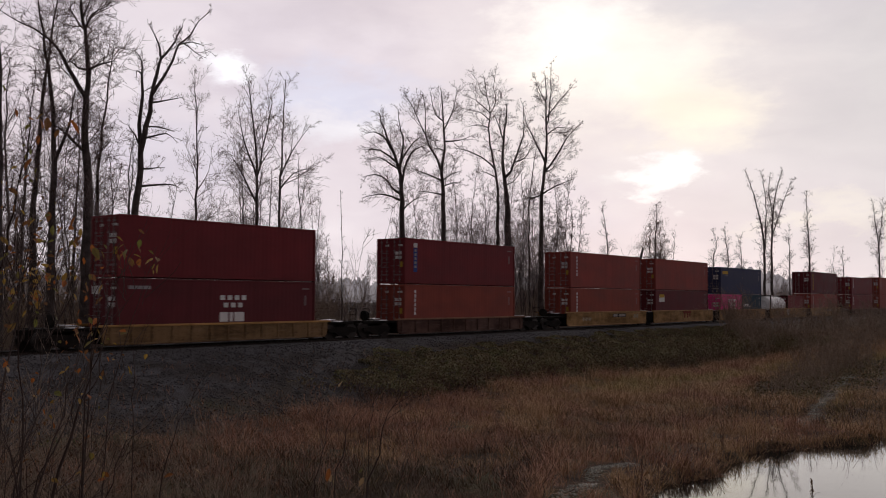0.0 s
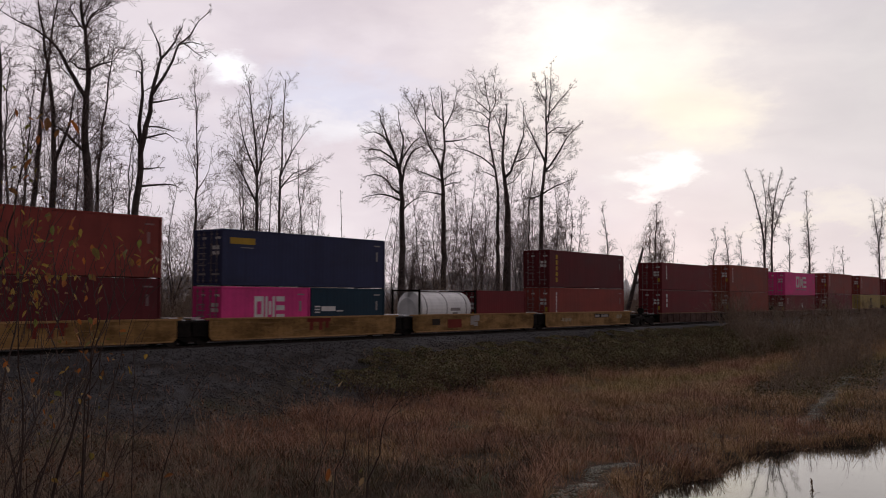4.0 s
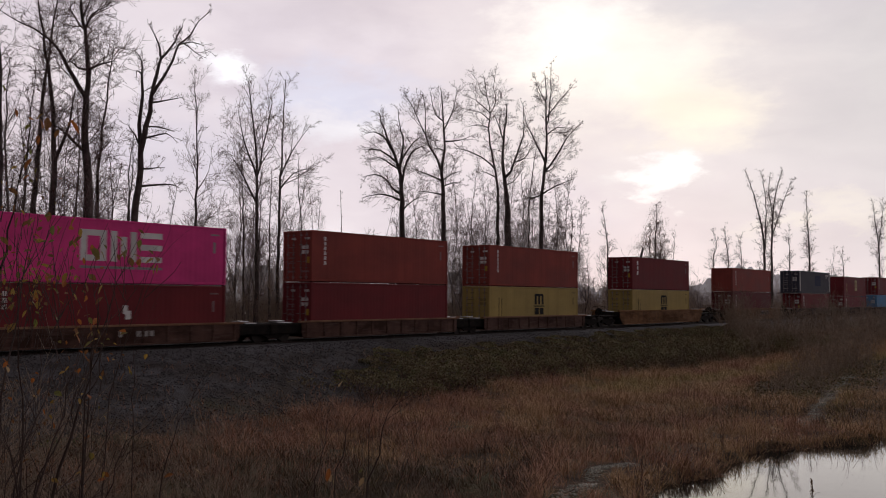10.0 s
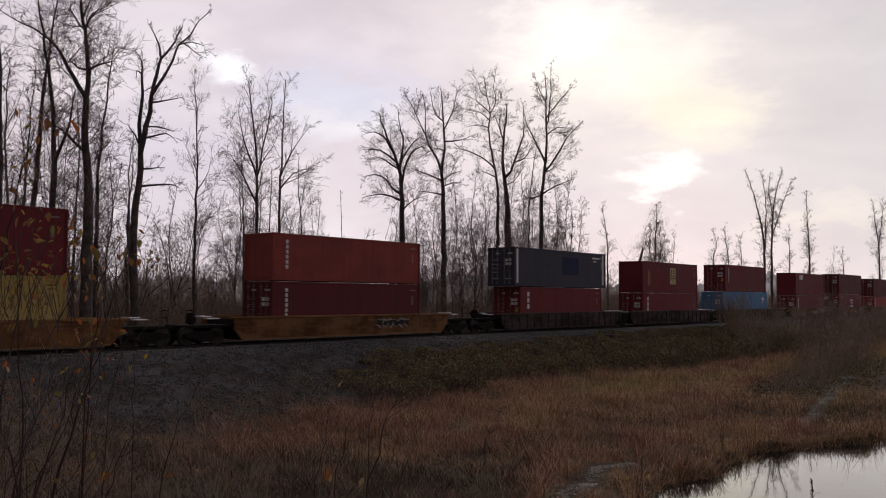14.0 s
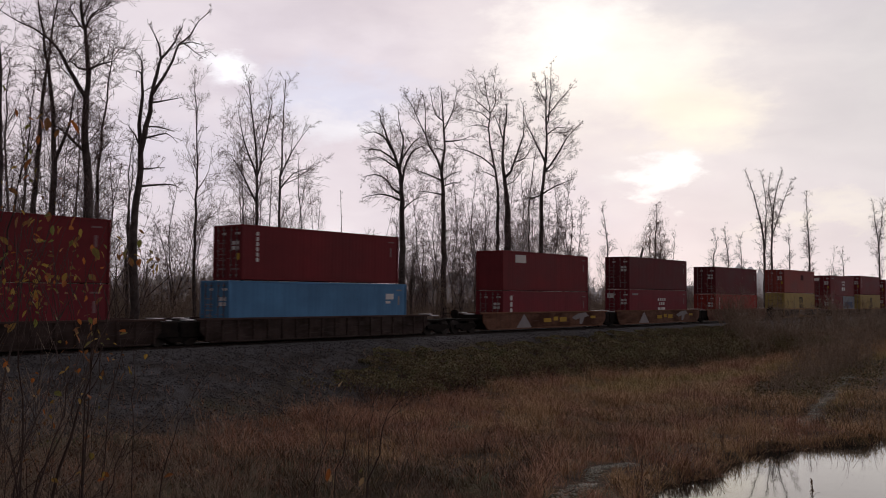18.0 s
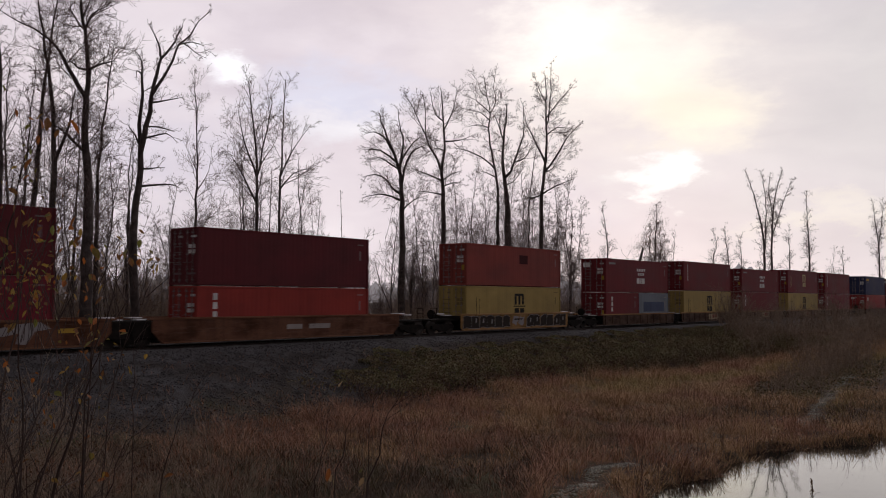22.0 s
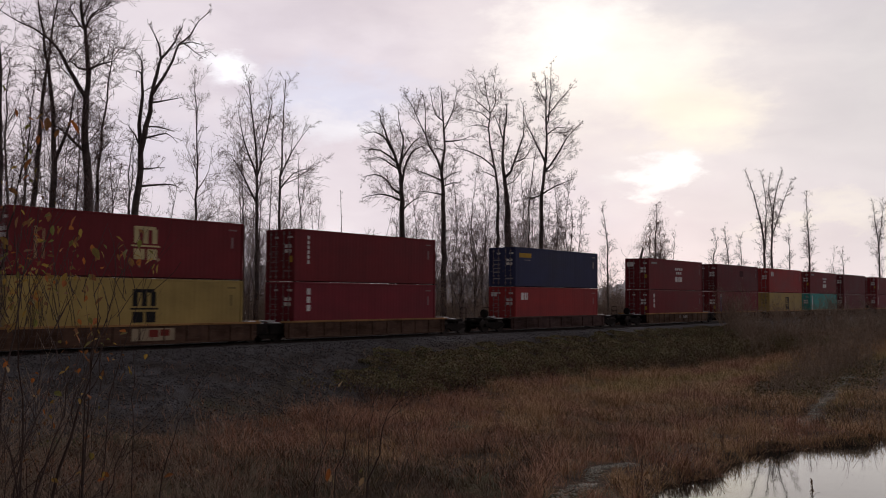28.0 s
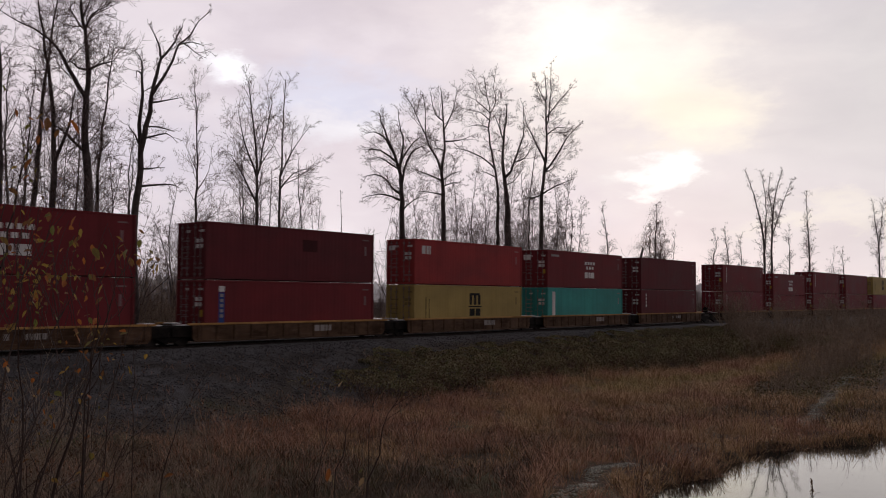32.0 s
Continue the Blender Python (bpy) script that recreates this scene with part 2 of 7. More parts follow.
def pond_edge(s):
    """How far from the line the pond's near bank starts."""
    return 27.8 + 0.55 * np.clip(s + 0.2, 0, 9) + 0.45 * np.clip(-8.8 - s, 0, 7) + 0.2 * np.sin(s * 0.9) + 0.16 * np.sin(s * 2.1 + 1.0) + 0.1 * np.sin(s * 4.3)


def ground_z(x, y):
    x, y = np.asarray(x, float), np.asarray(y, float)
    s, n = (x - MID.x) * ALONG.x + (y - MID.y) * ALONG.y, (x - MID.x) * ACROSS.x + (y - MID.y) * ACROSS.y
    bed = -0.22 + 0.0 * x
    slope = -0.25 - 2.1 * smooth(2.0, 15.5, n) * 1.0
    near = np.where(n > 0, slope, -0.25 - 1.0 * smooth(2.2, 7.0, -n))
    z = np.where(np.abs(n) < 2.2, bed, near)
    z = z + 0.19 * smooth(1.45, 1.85, np.abs(n)) * (1 - smooth(2.2, 3.6, np.abs(n)))
    field = smooth(9, 14, n)
    z = z + field * (0.14 * wavy(x, y, 7, 1) + 0.07 * wavy(x, y, 2.3, 2))
    z = z + smooth(2.6, 5.0, n) * (1 - field) * 0.06 * wavy(x, y, 1.6, 3)
    z = z + smooth(8, 20, -n) * (0.3 * wavy(x, y, 14, 4))
    # the pond's bed, along the line and open to the right
    inside = smooth(0.0, 1.0, n - pond_edge(s)) * smooth(-21, -16, s) * (1 - smooth(70, 76, s)) * (1 - smooth(50, 53, n))
    z = z - inside * 1.1
    # the bank on which the camera stands
    r = np.hypot(x + 0.5, y + 3.0)
    z = z + (0.85 - z) * (1 - smooth(4.0, 13.0, r))
    return z


def spread(*spans):
    out = []
    for a, b, step in spans:
        out.append(np.arange(a, b, step))
    return np.concatenate(out)


gx = spread((-3500, -400, 310), (-400, -60, 17), (-60, -20, 1.3), (-20, 60, 0.6), (60, 110, 1.6), (110, 420, 20), (420, 3600, 300))
gy = spread((-3500, -300, 320), (-300, -20, 20), (-20, 12, 1.4), (12, 70, 0.55), (70, 140, 1.3), (140, 420, 18), (420, 4000, 300))
GX, GY = np.meshgrid(gx, gy)
GZ = ground_z(GX, GY)
nx, ny = len(gx), len(gy)
idx = np.arange(nx * ny).reshape(ny, nx)
quads = np.stack([idx[:-1, :-1], idx[:-1, 1:], idx[1:, 1:], idx[1:, :-1]], -1).reshape(-1, 4)


def ground_material():
    """Gravel by the line, litter and soil on the bank, wet peat and dead grass in the marsh."""
    t = Tree("ground_soil")
    pos = t.place((1, 1, 1), False, "Object")
    sep = t.n.new("ShaderNodeSeparateXYZ")
    t.l.new(pos, sep.inputs[0])
    dist = t.math("ADD", t.math("MULTIPLY", t.math("SUBTRACT", sep.outputs[0], MID.x), ACROSS.x), t.math("MULTIPLY", t.math("SUBTRACT", sep.outputs[1], MID.y), ACROSS.y))
    along = t.math("ADD", t.math("MULTIPLY", t.math("SUBTRACT", sep.outputs[0], MID.x), ALONG.x), t.math("MULTIPLY", t.math("SUBTRACT", sep.outputs[1], MID.y), ALONG.y))
    stone = t.n.new("ShaderNodeTexVoronoi")
    stone.inputs["Scale"].default_value = 16.0
    t.l.new(pos, stone.inputs["Vector"])
    gravel = t.mix(stone.outputs["Color"], (0.04, 0.039, 0.042), (0.085, 0.082, 0.086))
    gravel = t.mix(t.noise(pos, 0.45, 7, 0.4, 0.56, 0.7), gravel, t.mix(0.8, gravel, (0.026, 0.018, 0.013)))
    gravel = t.mix(t.math("MULTIPLY", t.noise(pos, 1.7, 6, 0.52, 0.66, 0.7), 0.6), gravel, (0.06, 0.058, 0.06))
    # Shade under the train is painted into the bed as a near-black strip.
    clear_of_shade = t.span(t.math("ABSOLUTE", t.math("ADD", dist, t.math("MULTIPLY", t.noise(pos, 2.0, 3), 0.3))), 1.75, 2.0)
    fresh = t.math("MULTIPLY", t.span(dist, 4.6, 2.2), t.noise(pos, 1.1, 4, 0.2, 0.5))
    gravel = t.mix(t.math("MULTIPLY", fresh, 0.75), gravel, t.mix(stone.outputs["Color"], (0.075, 0.074, 0.078), (0.14, 0.138, 0.142)))
    gravel = t.mix(clear_of_shade, (0.007, 0.0065, 0.0065), gravel)
    peat = t.mix(t.noise(pos, 1.4, 6), (0.03, 0.019, 0.012), (0.075, 0.048, 0.028))
    peat = t.mix(t.noise(pos, 0.3, 3, 0.5, 0.7), peat, (0.06, 0.065, 0.022))
    wob = t.math("MULTIPLY", t.math("SUBTRACT", t.noise(pos, 0.25, 4, 0.2, 0.8), 0.5), 5.0)
    far_gravel = t.math("MULTIPLY", t.span(along, -2.0, 7.0), 6.5)
    reach = t.math("ADD", t.math("ADD", dist, wob), far_gravel)
    c = t.mix(t.span(reach, 9.5, 12.5), gravel, peat)
    c = t.mix(t.span(dist, -7.0, -3.5), (0.03, 0.024, 0.018), c)
    h = t.math("ADD", stone.outputs["Distance"], t.math("MULTIPLY", t.noise(pos, 3.0, 5), 0.6))
    t.bump(h, 0.7, 0.06)
    return t.done(c, 0.9, 0.0, 0.2)


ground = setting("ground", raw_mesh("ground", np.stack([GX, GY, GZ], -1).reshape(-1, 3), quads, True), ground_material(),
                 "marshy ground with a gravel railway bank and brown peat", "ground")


def water_material():
    t = Tree("pond_water")
    r = t.noise(t.place((1, 1, 1)), 1.3, 3, 0.3, 0.7)
    t.bump(r, 0.05, 0.01)
    t.put(t.bsdf.inputs["IOR"], 1.333)
    return t.done((0.012, 0.013, 0.011), 0.03, 0.0, 0.31)


bm = bmesh.new()
corners = [on_line(-24, 27, WATER_Z), on_line(78, 27, WATER_Z), on_line(78, 55, WATER_Z), on_line(-24, 55, WATER_Z)]
bm.faces.new([bm.verts.new(c) for c in corners])
bmesh.ops.recalc_face_normals(bm, faces=bm.faces)
if bm.faces[:][0].normal.z < 0:
    bmesh.ops.reverse_faces(bm, faces=bm.faces)
setting("water", mesh_of("water", bm), water_material(), "still dark pond water that mirrors the sky", "pond")

# ---- the railway line ----
# Rail tone is lowered as well, for the painted shade under the train.
M_RAIL = grimy("rail_steel", (0.05, 0.036, 0.029), (0.03, 0.022, 0.019), 4.0, 0.5, 0.6, 0.1)
M_TIE = grimy("sleeper_wood", (0.022, 0.018, 0.015), (0.045, 0.037, 0.031), 5.0, 0.9)
LINE = pose(MID.x, MID.y, 0, 0, 0, TURN)
railway = tagged(thing("railway", "single railway line of dark rails on wooden sleepers", "railway", "", "structure", LINE))
prof = [(-0.075, -0.17), (0.075, -0.17), (0.075, -0.155), (0.012, -0.13), (0.012, -0.05), (0.036, -0.04), (0.036, -0.004), (0.028, 0.0), (-0.028, 0.0), (-0.036, -0.004), (-0.036, -0.04), (-0.012, -0.05), (-0.012, -0.13), (-0.075, -0.155)]
for side in (-0.7535, 0.7535):
    bm = bmesh.new()
    ends = []
    for x in (-700, 800):
        ends.append([bm.verts.new((x, side + py, pz)) for py, pz in prof])
    for i in range(len(prof)):
        j = (i + 1) % len(prof)
        bm.faces.new((ends[0][i], ends[1][i], ends[1][j], ends[0][j]))
    bmesh.ops.recalc_face_normals(bm, faces=bm.faces)
    part("rail", bm, M_RAIL, railway)

# ---- the train ----
YARD = []           # (thing, place along the train): the train's own metres at 0 s


def at_train(u, n=0.0, z=0.0, t=0.0):
    p = on_line(u - SPEED * t, n, z)
    return pose(p.x, p.y, p.z, 0, 0, TURN)


M_WHEEL = grimy("wheel_steel", (0.045, 0.035, 0.03), (0.02, 0.017, 0.015), 4.0, 0.6, 0.5)
M_FRAME = grimy("bogie_iron", (0.009, 0.008, 0.0075), (0.022, 0.017, 0.014), 3.0, 0.9, 0.0, 0.3, 0.1)
M_DARK = grimy("underframe_black", (0.011, 0.01, 0.009), (0.026, 0.02, 0.017), 2.0, 0.9, 0.0, 0.3, 0.1)
# Near-white base colour paints in the sky's reflection on the treads.
M_BRIGHT = grimy("worn_bright_steel", (0.8, 0.8, 0.8), (0.6, 0.6, 0.6), 6.0, 0.22, 0.25, 0.05, 0.8)
M_WHITE = paint("chalky_white_mark", (0.62, 0.60, 0.58), 0.2, 0.6)
M_CREAM = paint("cream_mark", (0.5, 0.42, 0.22), 0.2, 0.6)
M_YMARK = paint("yellow_mark", (0.42, 0.26, 0.04), 0.2, 0.6)
M_BLACKMARK = paint("black_mark", (0.012, 0.012, 0.013), 0.1, 0.6)
M_BLUEMARK = paint("blue_mark", (0.03, 0.06, 0.22), 0.1, 0.6)
M_REDMARK = paint("red_mark", (0.3, 0.03, 0.025), 0.2, 0.6)
M_GREYMARK = paint("grey_mark", (0.26, 0.24, 0.24), 0.2, 0.6)
M_CARWHITE = paint("dusty_white_mark", (0.3, 0.27, 0.25), 0.6, 0.7)
M_CARCREAM = paint("dusty_cream_mark", (0.3, 0.24, 0.16), 0.6, 0.7)
M_CARRED = paint("dusty_red_mark", (0.16, 0.03, 0.022), 0.6, 0.7)
M_CARDARK = paint("dusty_black_mark", (0.03, 0.024, 0.02), 0.4, 0.7)
M_ORANGEMARK = paint("orange_mark", (0.55, 0.2, 0.05), 0.2, 0.6)

COLORS = {
    "maroon": (0.152, 0.022, 0.026), "dark_maroon": (0.11, 0.02, 0.024), "brown_red": (0.235, 0.05, 0.04), "rust_brown": (0.225, 0.05, 0.034),
    "red": (0.27, 0.034, 0.034), "vermilion": (0.27, 0.038, 0.03), "magenta": (0.66, 0.055, 0.23), "mustard": (0.34, 0.25, 0.085), "navy": (0.034, 0.04, 0.088),
    "light_blue": (0.085, 0.21, 0.37), "teal": (0.05, 0.28, 0.25), "charcoal": (0.05, 0.051, 0.068), "slate": (0.18, 0.205, 0.235), "ink_blue": (0.015, 0.038, 0.06), "plum": (0.168, 0.023, 0.032),
    "white": (0.8, 0.8, 0.79),
}
WORDS = {"maroon": "maroon", "dark_maroon": "dark maroon", "brown_red": "brownish red", "rust_brown": "rust-brown", "red": "red", "vermilion": "orange-red", "magenta": "magenta pink",
         "mustard": "mustard yellow", "navy": "navy blue", "light_blue": "light blue", "teal": "teal green", "charcoal": "charcoal grey", "slate": "slate grey", "ink_blue": "dark ink blue", "plum": "plum red"}
HC, STD = 2.896, 2.591
L40, L20, L45 = 12.192, 6.058, 13.716
SHARED = {}


def shared(key, make):
    if key not in SHARED:
        SHARED[key] = mesh_of(key if isinstance(key, str) else key[0], make())
    return SHARED[key]


def corrugated(length, z0, z1, pitch=0.278, depth=0.003):
    """A pressed wall along x, its outer face at y = 0 and the troughs behind it."""
    bm = bmesh.new()
    k = max(2, round(length / pitch))
    p = length / k
    xs = []
    for i in range(k):
        xs += [(i * p, 0), (i * p + p * 0.26, 0), (i * p + p * 0.5, depth), (i * p + p * 0.76, depth)]
    xs.append((length, 0))
    lo = [bm.verts.new((x, y, z0)) for x, y in xs]
    hi = [bm.verts.new((x, y, z1)) for x, y in xs]
    for i in range(len(xs) - 1):
        bm.faces.new((lo[i], lo[i + 1], hi[i + 1], hi[i]))
    return bm


def mark(parent, material, rows, y, label="", name="marking"):
    """Flat painted blocks (x0, x1, z0, z1) on the face at y."""
    for x0, x1, z0, z1 in rows:
        part(name, boxes((x0, x1, y - 0.006, y + 0.01, z0, z1)), material, parent, label)


def end_mark(parent, material, rows, x, name="marking", label=""):
    ob = part(name, boxes(*[(x - 0.006, x + 0.01, y0, y1, z0, z1) for y0, y1, z0, z1 in rows]), material, parent, label)
    if len(rows) > 2:
        ob["kind"] = "stuff"


def brackets(bm, height):
    """The guides that hold a lock rod to its door."""
    for z in (0.22, 0.75, 1.5, 2.05, height - 0.3):
        box(bm, -0.075, -0.01, -0.06, 0.06, z, z + 0.07)
    return bm


def container(color, length=L40, height=HC, logo="", doors=True, mark_rows=(), label_extra=""):
    """A steel box: corrugated walls in a frame of posts and rails, with doors at its leading end. Its origin is its leading end's foot."""
    m = paint(color + "_paint", COLORS[color])
    size = "twenty-foot" if length < 7 else "long" if length > 13 else "forty-foot"
    what = f"{WORDS[color]} {size} steel shipping container, weathered" + (", " + label_extra if label_extra else "")
    ob = thing("shipping_container", what, "shipping container", "containers on the train")
    W = 1.219
    key = (length, height)
    wall = shared(("side_wall", *key), lambda: corrugated(length - 0.32, 0.14, height - 0.1))
    part("side_wall", wall, m, ob, at=pose(0.16, -W + 0.02, 0))
    part("side_wall", wall, m, ob, at=pose(length - 0.16, W - 0.02, 0, 0, 0, 180))
    tail = shared(("end_wall", height), lambda: corrugated(2.438 - 0.3, 0.16, height - 0.12, 0.24))
    part("end_wall", tail, m, ob, at=pose(length - 0.03, -W + 0.15, 0, 0, 0, 90))
    if doors:
        for side in (-1, 1):
            leaf = shared(("door", height), lambda: boxes((0, 0.045, -0.54, 0.54, 0.16, height - 0.13), *[(-0.016, 0.0, -0.48, 0.48, z, z + 0.2) for z in (0.35, 0.95, 1.55, 2.1)], bevel=0.006))
            d = part("door", leaf, m, ob, at=pose(0.05, side * 0.545, 0))
            for yy in (-0.22, 0.24):
                bar = shared(("lock_rod", height), lambda: brackets(rod(rod(rod(bmesh.new(), (-0.05, 0, 0.12), (-0.05, 0, height - 0.1), 0.019), (-0.07, 0, 1.15), (-0.07, 0.26, 1.12), 0.014, sides=6), (-0.05, 0, 1.15), (-0.075, 0, 1.15), 0.02, sides=6), height))
                part("lock_rod", bar, M_GREYROD, d, "galvanised lock rod", at=pose(0, yy, 0))
        print_ = M_DATA[color] if color in ("mustard", "white") else M_WHITE
        for y0 in (-0.98, 0.2):
            end_mark(ob, print_, [(y0 + i * 0.1, y0 + 0.075 + i * 0.1, height - 0.52, height - 0.4) for i in range(4 if y0 < 0 else 3)], 0.03, "door_marking", "row of small white block marks")
        end_mark(ob, print_, [(-0.9 + i * 0.3, -0.66 + i * 0.3, height - 1.05 - j * 0.27, height - 0.86 - j * 0.27) for i in range(2) for j in range(2)], 0.03, "door_marking", "small white printed panel")
        end_mark(ob, M_DATA[color], [(0.2, 0.85, height - 0.98 - j * 0.3, height - 0.92 - j * 0.3) for j in range(4)] + [(-0.95, -0.3, 0.52, 0.62), (0.2, 0.85, 0.52, 0.62)], 0.03, "door_marking", "faded printed line")
        if color in ("brown_red", "rust_brown", "maroon"):
            end_mark(ob, M_YMARK, [(-0.98, -0.76, height - 1.85, height - 1.5)], 0.028, "door_marking", "yellow warning sticker")
    else:
        part("front_wall", tail, m, ob, at=pose(0.03, W - 0.15, 0, 0, 0, -90))
    roof = shared(("roof", length), lambda: boxes((0.1, length - 0.1, -W + 0.05, W - 0.05, -0.02, 0.0), *[(0.3 + i * (length - 0.6) / 24, 0.42 + i * (length - 0.6) / 24, -1.08, 1.08, 0.0, 0.016) for i in range(25)]))
    part("roof", roof, m, ob, at=pose(0, 0, height - 0.02))
    floor_ = shared(("floor", length), lambda: boxes((0.1, length - 0.1, -W + 0.06, W - 0.06, 0.05, 0.16)))
    part("floor", floor_, M_DARK, ob)
    post = shared(("corner_post", height), lambda: boxes((0, 0.16, 0, 0.12, 0.118, height - 0.118), bevel=0.012))
    cast = shared("corner_casting", lambda: boxes((0, 0.178, 0, 0.162, 0, 0.118), bevel=0.014))
    for x, y, turn in ((0, -W, 0), (length, W, 180), (length, -W, 90), (0, W, -90)):
        part("corner_post", post, m, ob, at=pose(x, y, 0, 0, 0, turn))
        for z in (0, height - 0.118):
            part("corner_casting", cast, m, ob, at=pose(x, y, z, 0, 0, turn))
    rail_ = shared(("top_rail", length), lambda: boxes((0.178, length - 0.178, 0, 0.06, -0.1, 0), bevel=0.008))
    sill_ = shared(("bottom_rail", length), lambda: boxes((0.178, length - 0.178, 0, 0.05, 0, 0.16), bevel=0.008))
    for y, yb in ((-W + 0.004, -W + 0.03), (W - 0.064, W - 0.08)):
        part("top_rail", rail_, m, ob, at=pose(0, y, height - 0.004))
        part("bottom_rail", sill_, m, ob, at=pose(0, yb, 0.02))
    bar_ = shared("end_beam", lambda: boxes((0.004, 0.07, -W + 0.17, W - 0.17, 0, 0.13), bevel=0.008))
    for x, turn in ((0, 0), (length, 180)):
        for z in (0.01, height - 0.14):
            part("end_beam", bar_, m, ob, at=pose(x, 0, z, 0, 0, turn))
    # small printed data by the trailing end of the side
    y = -W + 0.018
    if logo != "bare":
        mark(ob, M_DATA[color], [(length - 0.95, length - 0.45, height - 0.42, height - 0.34), (length - 0.8, length - 0.66, height - 1.3, height - 0.75)], y, "small printed data panel")
    LOGOS.get(logo, lambda *a: None)(ob, length, height, y)
    return ob


M_GREYROD = grimy("galvanised_rod", (0.3, 0.26, 0.255), (0.16, 0.11, 0.1), 6.0, 0.6, 0.3)
M_DATA = {k: (M_GREYMARK if k not in ("mustard", "white") else paint("faded_dark_print", (0.2, 0.15, 0.06), 0.2, 0.6)) for k in COLORS}
for k in ("maroon", "brown_red", "red", "vermilion", "rust_brown", "dark_maroon", "plum"):
    M_DATA[k] = paint("faded_print_" + k, tuple(v * 0.6 + 0.11 for v in COLORS[k]), 0.2, 0.6)


def stack(ob, material, x, top, size, count, gap, y, label):
    """Letter-sized blocks one above the other."""
    mark(ob, material, [(x, x + size * 0.78, top - (i + 1) * size - i * gap, top - i * size - i * gap) for i in range(count)], y, label)


def logo_stars(ob, length, h, y):
    c = length * 0.535
    mark(ob, M_WHITE, [(c - 0.8 + i * 0.45, c - 0.52 + i * 0.45, h - 1.0, h - 0.76) for i in range(4)] + [(c - 0.58 + i * 0.45, c - 0.3 + i * 0.45, h - 1.38, h - 1.14) for i in range(3)], y, "two rows of white dots")
    mark(ob, M_WHITE, [(c - 0.82, c - 0.3, h - 2.1, h - 1.62), (c - 0.2, c, h - 2.1, h - 1.62), (c + 0.1, c + 0.72, h - 2.1, h - 1.62)], y, "white block emblem")
    mark(ob, M_GREYMARK, [(0.55, 1.7, h - 0.5, h - 0.34)], y, "pale printed strip")
    end_mark(ob, M_WHITE, [(0.35, 1.02, h - 0.75, h - 0.35)], 0.03, "emblem", "white block emblem")


def logo_tall(count, material_name="w", size=0.2, gap=0.075, x=0.95, top=0.35):
    def draw(ob, length, h, y):
        stack(ob, M_WHITE if material_name == "w" else M_YMARK, x, h - top, size, count, gap, y, "upright row of block marks")
    return draw


def logo_panel(ob, length, h, y):
    mark(ob, M_BLUEMARK, [(0.85, 1.2, h - 2.15, h - 0.62)], y, "blue strip")
    mark(ob, M_WHITE, [(0.85, 1.2, h - 0.58, h - 0.3)], y - 0.001, "white emblem")
    mark(ob, M_GREYMARK, [(0.93, 1.12, h - 0.85 - i * 0.26, h - 0.69 - i * 0.26) for i in range(5)], y - 0.004, "row of pale block marks")


def logo_big(ob, length, h, y):
    c, k = length * 0.352, 1.05 * length / L40
    z1 = h - 0.5
    z0 = z1 - 1.4 * (h - 0.5) / (HC - 0.5)
    th = 0.27

    def span(a, b, lo, hi):
        return (c + a * k, c + b * k, lo, hi)

    mark(ob, M_WHITE, [span(0, 0.3, z0, z1), span(0.9, 1.2, z0, z1), span(0.3, 0.9, z1 - th, z1), span(0.3, 0.9, z0, z0 + th)], y, "hollow white square")
    mark(ob, M_WHITE, [span(1.4, 1.7, z0, z1), span(2.35, 2.65, z0, z1)], y, "white upright bar")
    mark(ob, M_WHITE, [span(1.88, 2.17, z0 + 0.25, z1 - 0.25)], y, "short white upright bar")
    mark(ob, M_WHITE, [span(2.85, 3.95, z0 + q * (z1 - z0 - th), z0 + q * (z1 - z0 - th) + th) for q in (0.0, 0.5, 1.0)], y, "white level bar")
    mark(ob, M_GREYMARK, [span(i * 1.35, 1.25 + i * 1.35, z0 - 0.34, z0 - 0.22) for i in range(3)], y, "row of small pale marks")


def emblem(material):
    def draw(ob, length, h, y):
        c = length * 0.53
        rows = [(c - 0.62, c - 0.36, h - 1.3, h - 0.62), (c - 0.14, c + 0.12, h - 1.3, h - 0.62), (c + 0.34, c + 0.6, h - 1.3, h - 0.62), (c - 0.62, c + 0.52, h - 0.66, h - 0.5), (c - 0.75, c + 0.75, h - 1.46, h - 1.38)]
        rows += [(c - 0.62, c - 0.06, h - 2.06, h - 1.56), (c + 0.08, c + 0.6, h - 2.06, h - 1.56)]
        mark(ob, material, rows, y, "large block emblem")
        mark(ob, material, [(1.15, 1.2, h - 2.2, h - 0.8), (1.5, 1.54, h - 2.2, h - 0.9)], y, "thin upright lines")
    return draw


def logo_pair(ob, length, h, y):
    mark(ob, M_WHITE, [(0.75, 1.1, h - 0.95, h - 0.42), (1.2, 1.42, h - 0.95, h - 0.42), (1.5, 1.62, h - 0.95, h - 0.42)], y, "white block emblem")
    end_mark(ob, M_WHITE, [(0.5, 1.0, h - 0.7, h - 0.4)], 0.03, "emblem", "white block emblem")


def logo_patch(ob, length, h, y):
    mark(ob, M_WHITE, [(1.6, 3.0, h - 0.85, h - 0.28)], y, "pale rectangular panel")


def logo_yellow(ob, length, h, y):
    mark(ob, M_YMARK, [(0.5, 2.1, h - 0.75, h - 0.42)], y, "yellow printed strip")
    mark(ob, M_GREYMARK, [(1.2, 2.0, h - 0.95, h - 0.9)], y, "pale line")


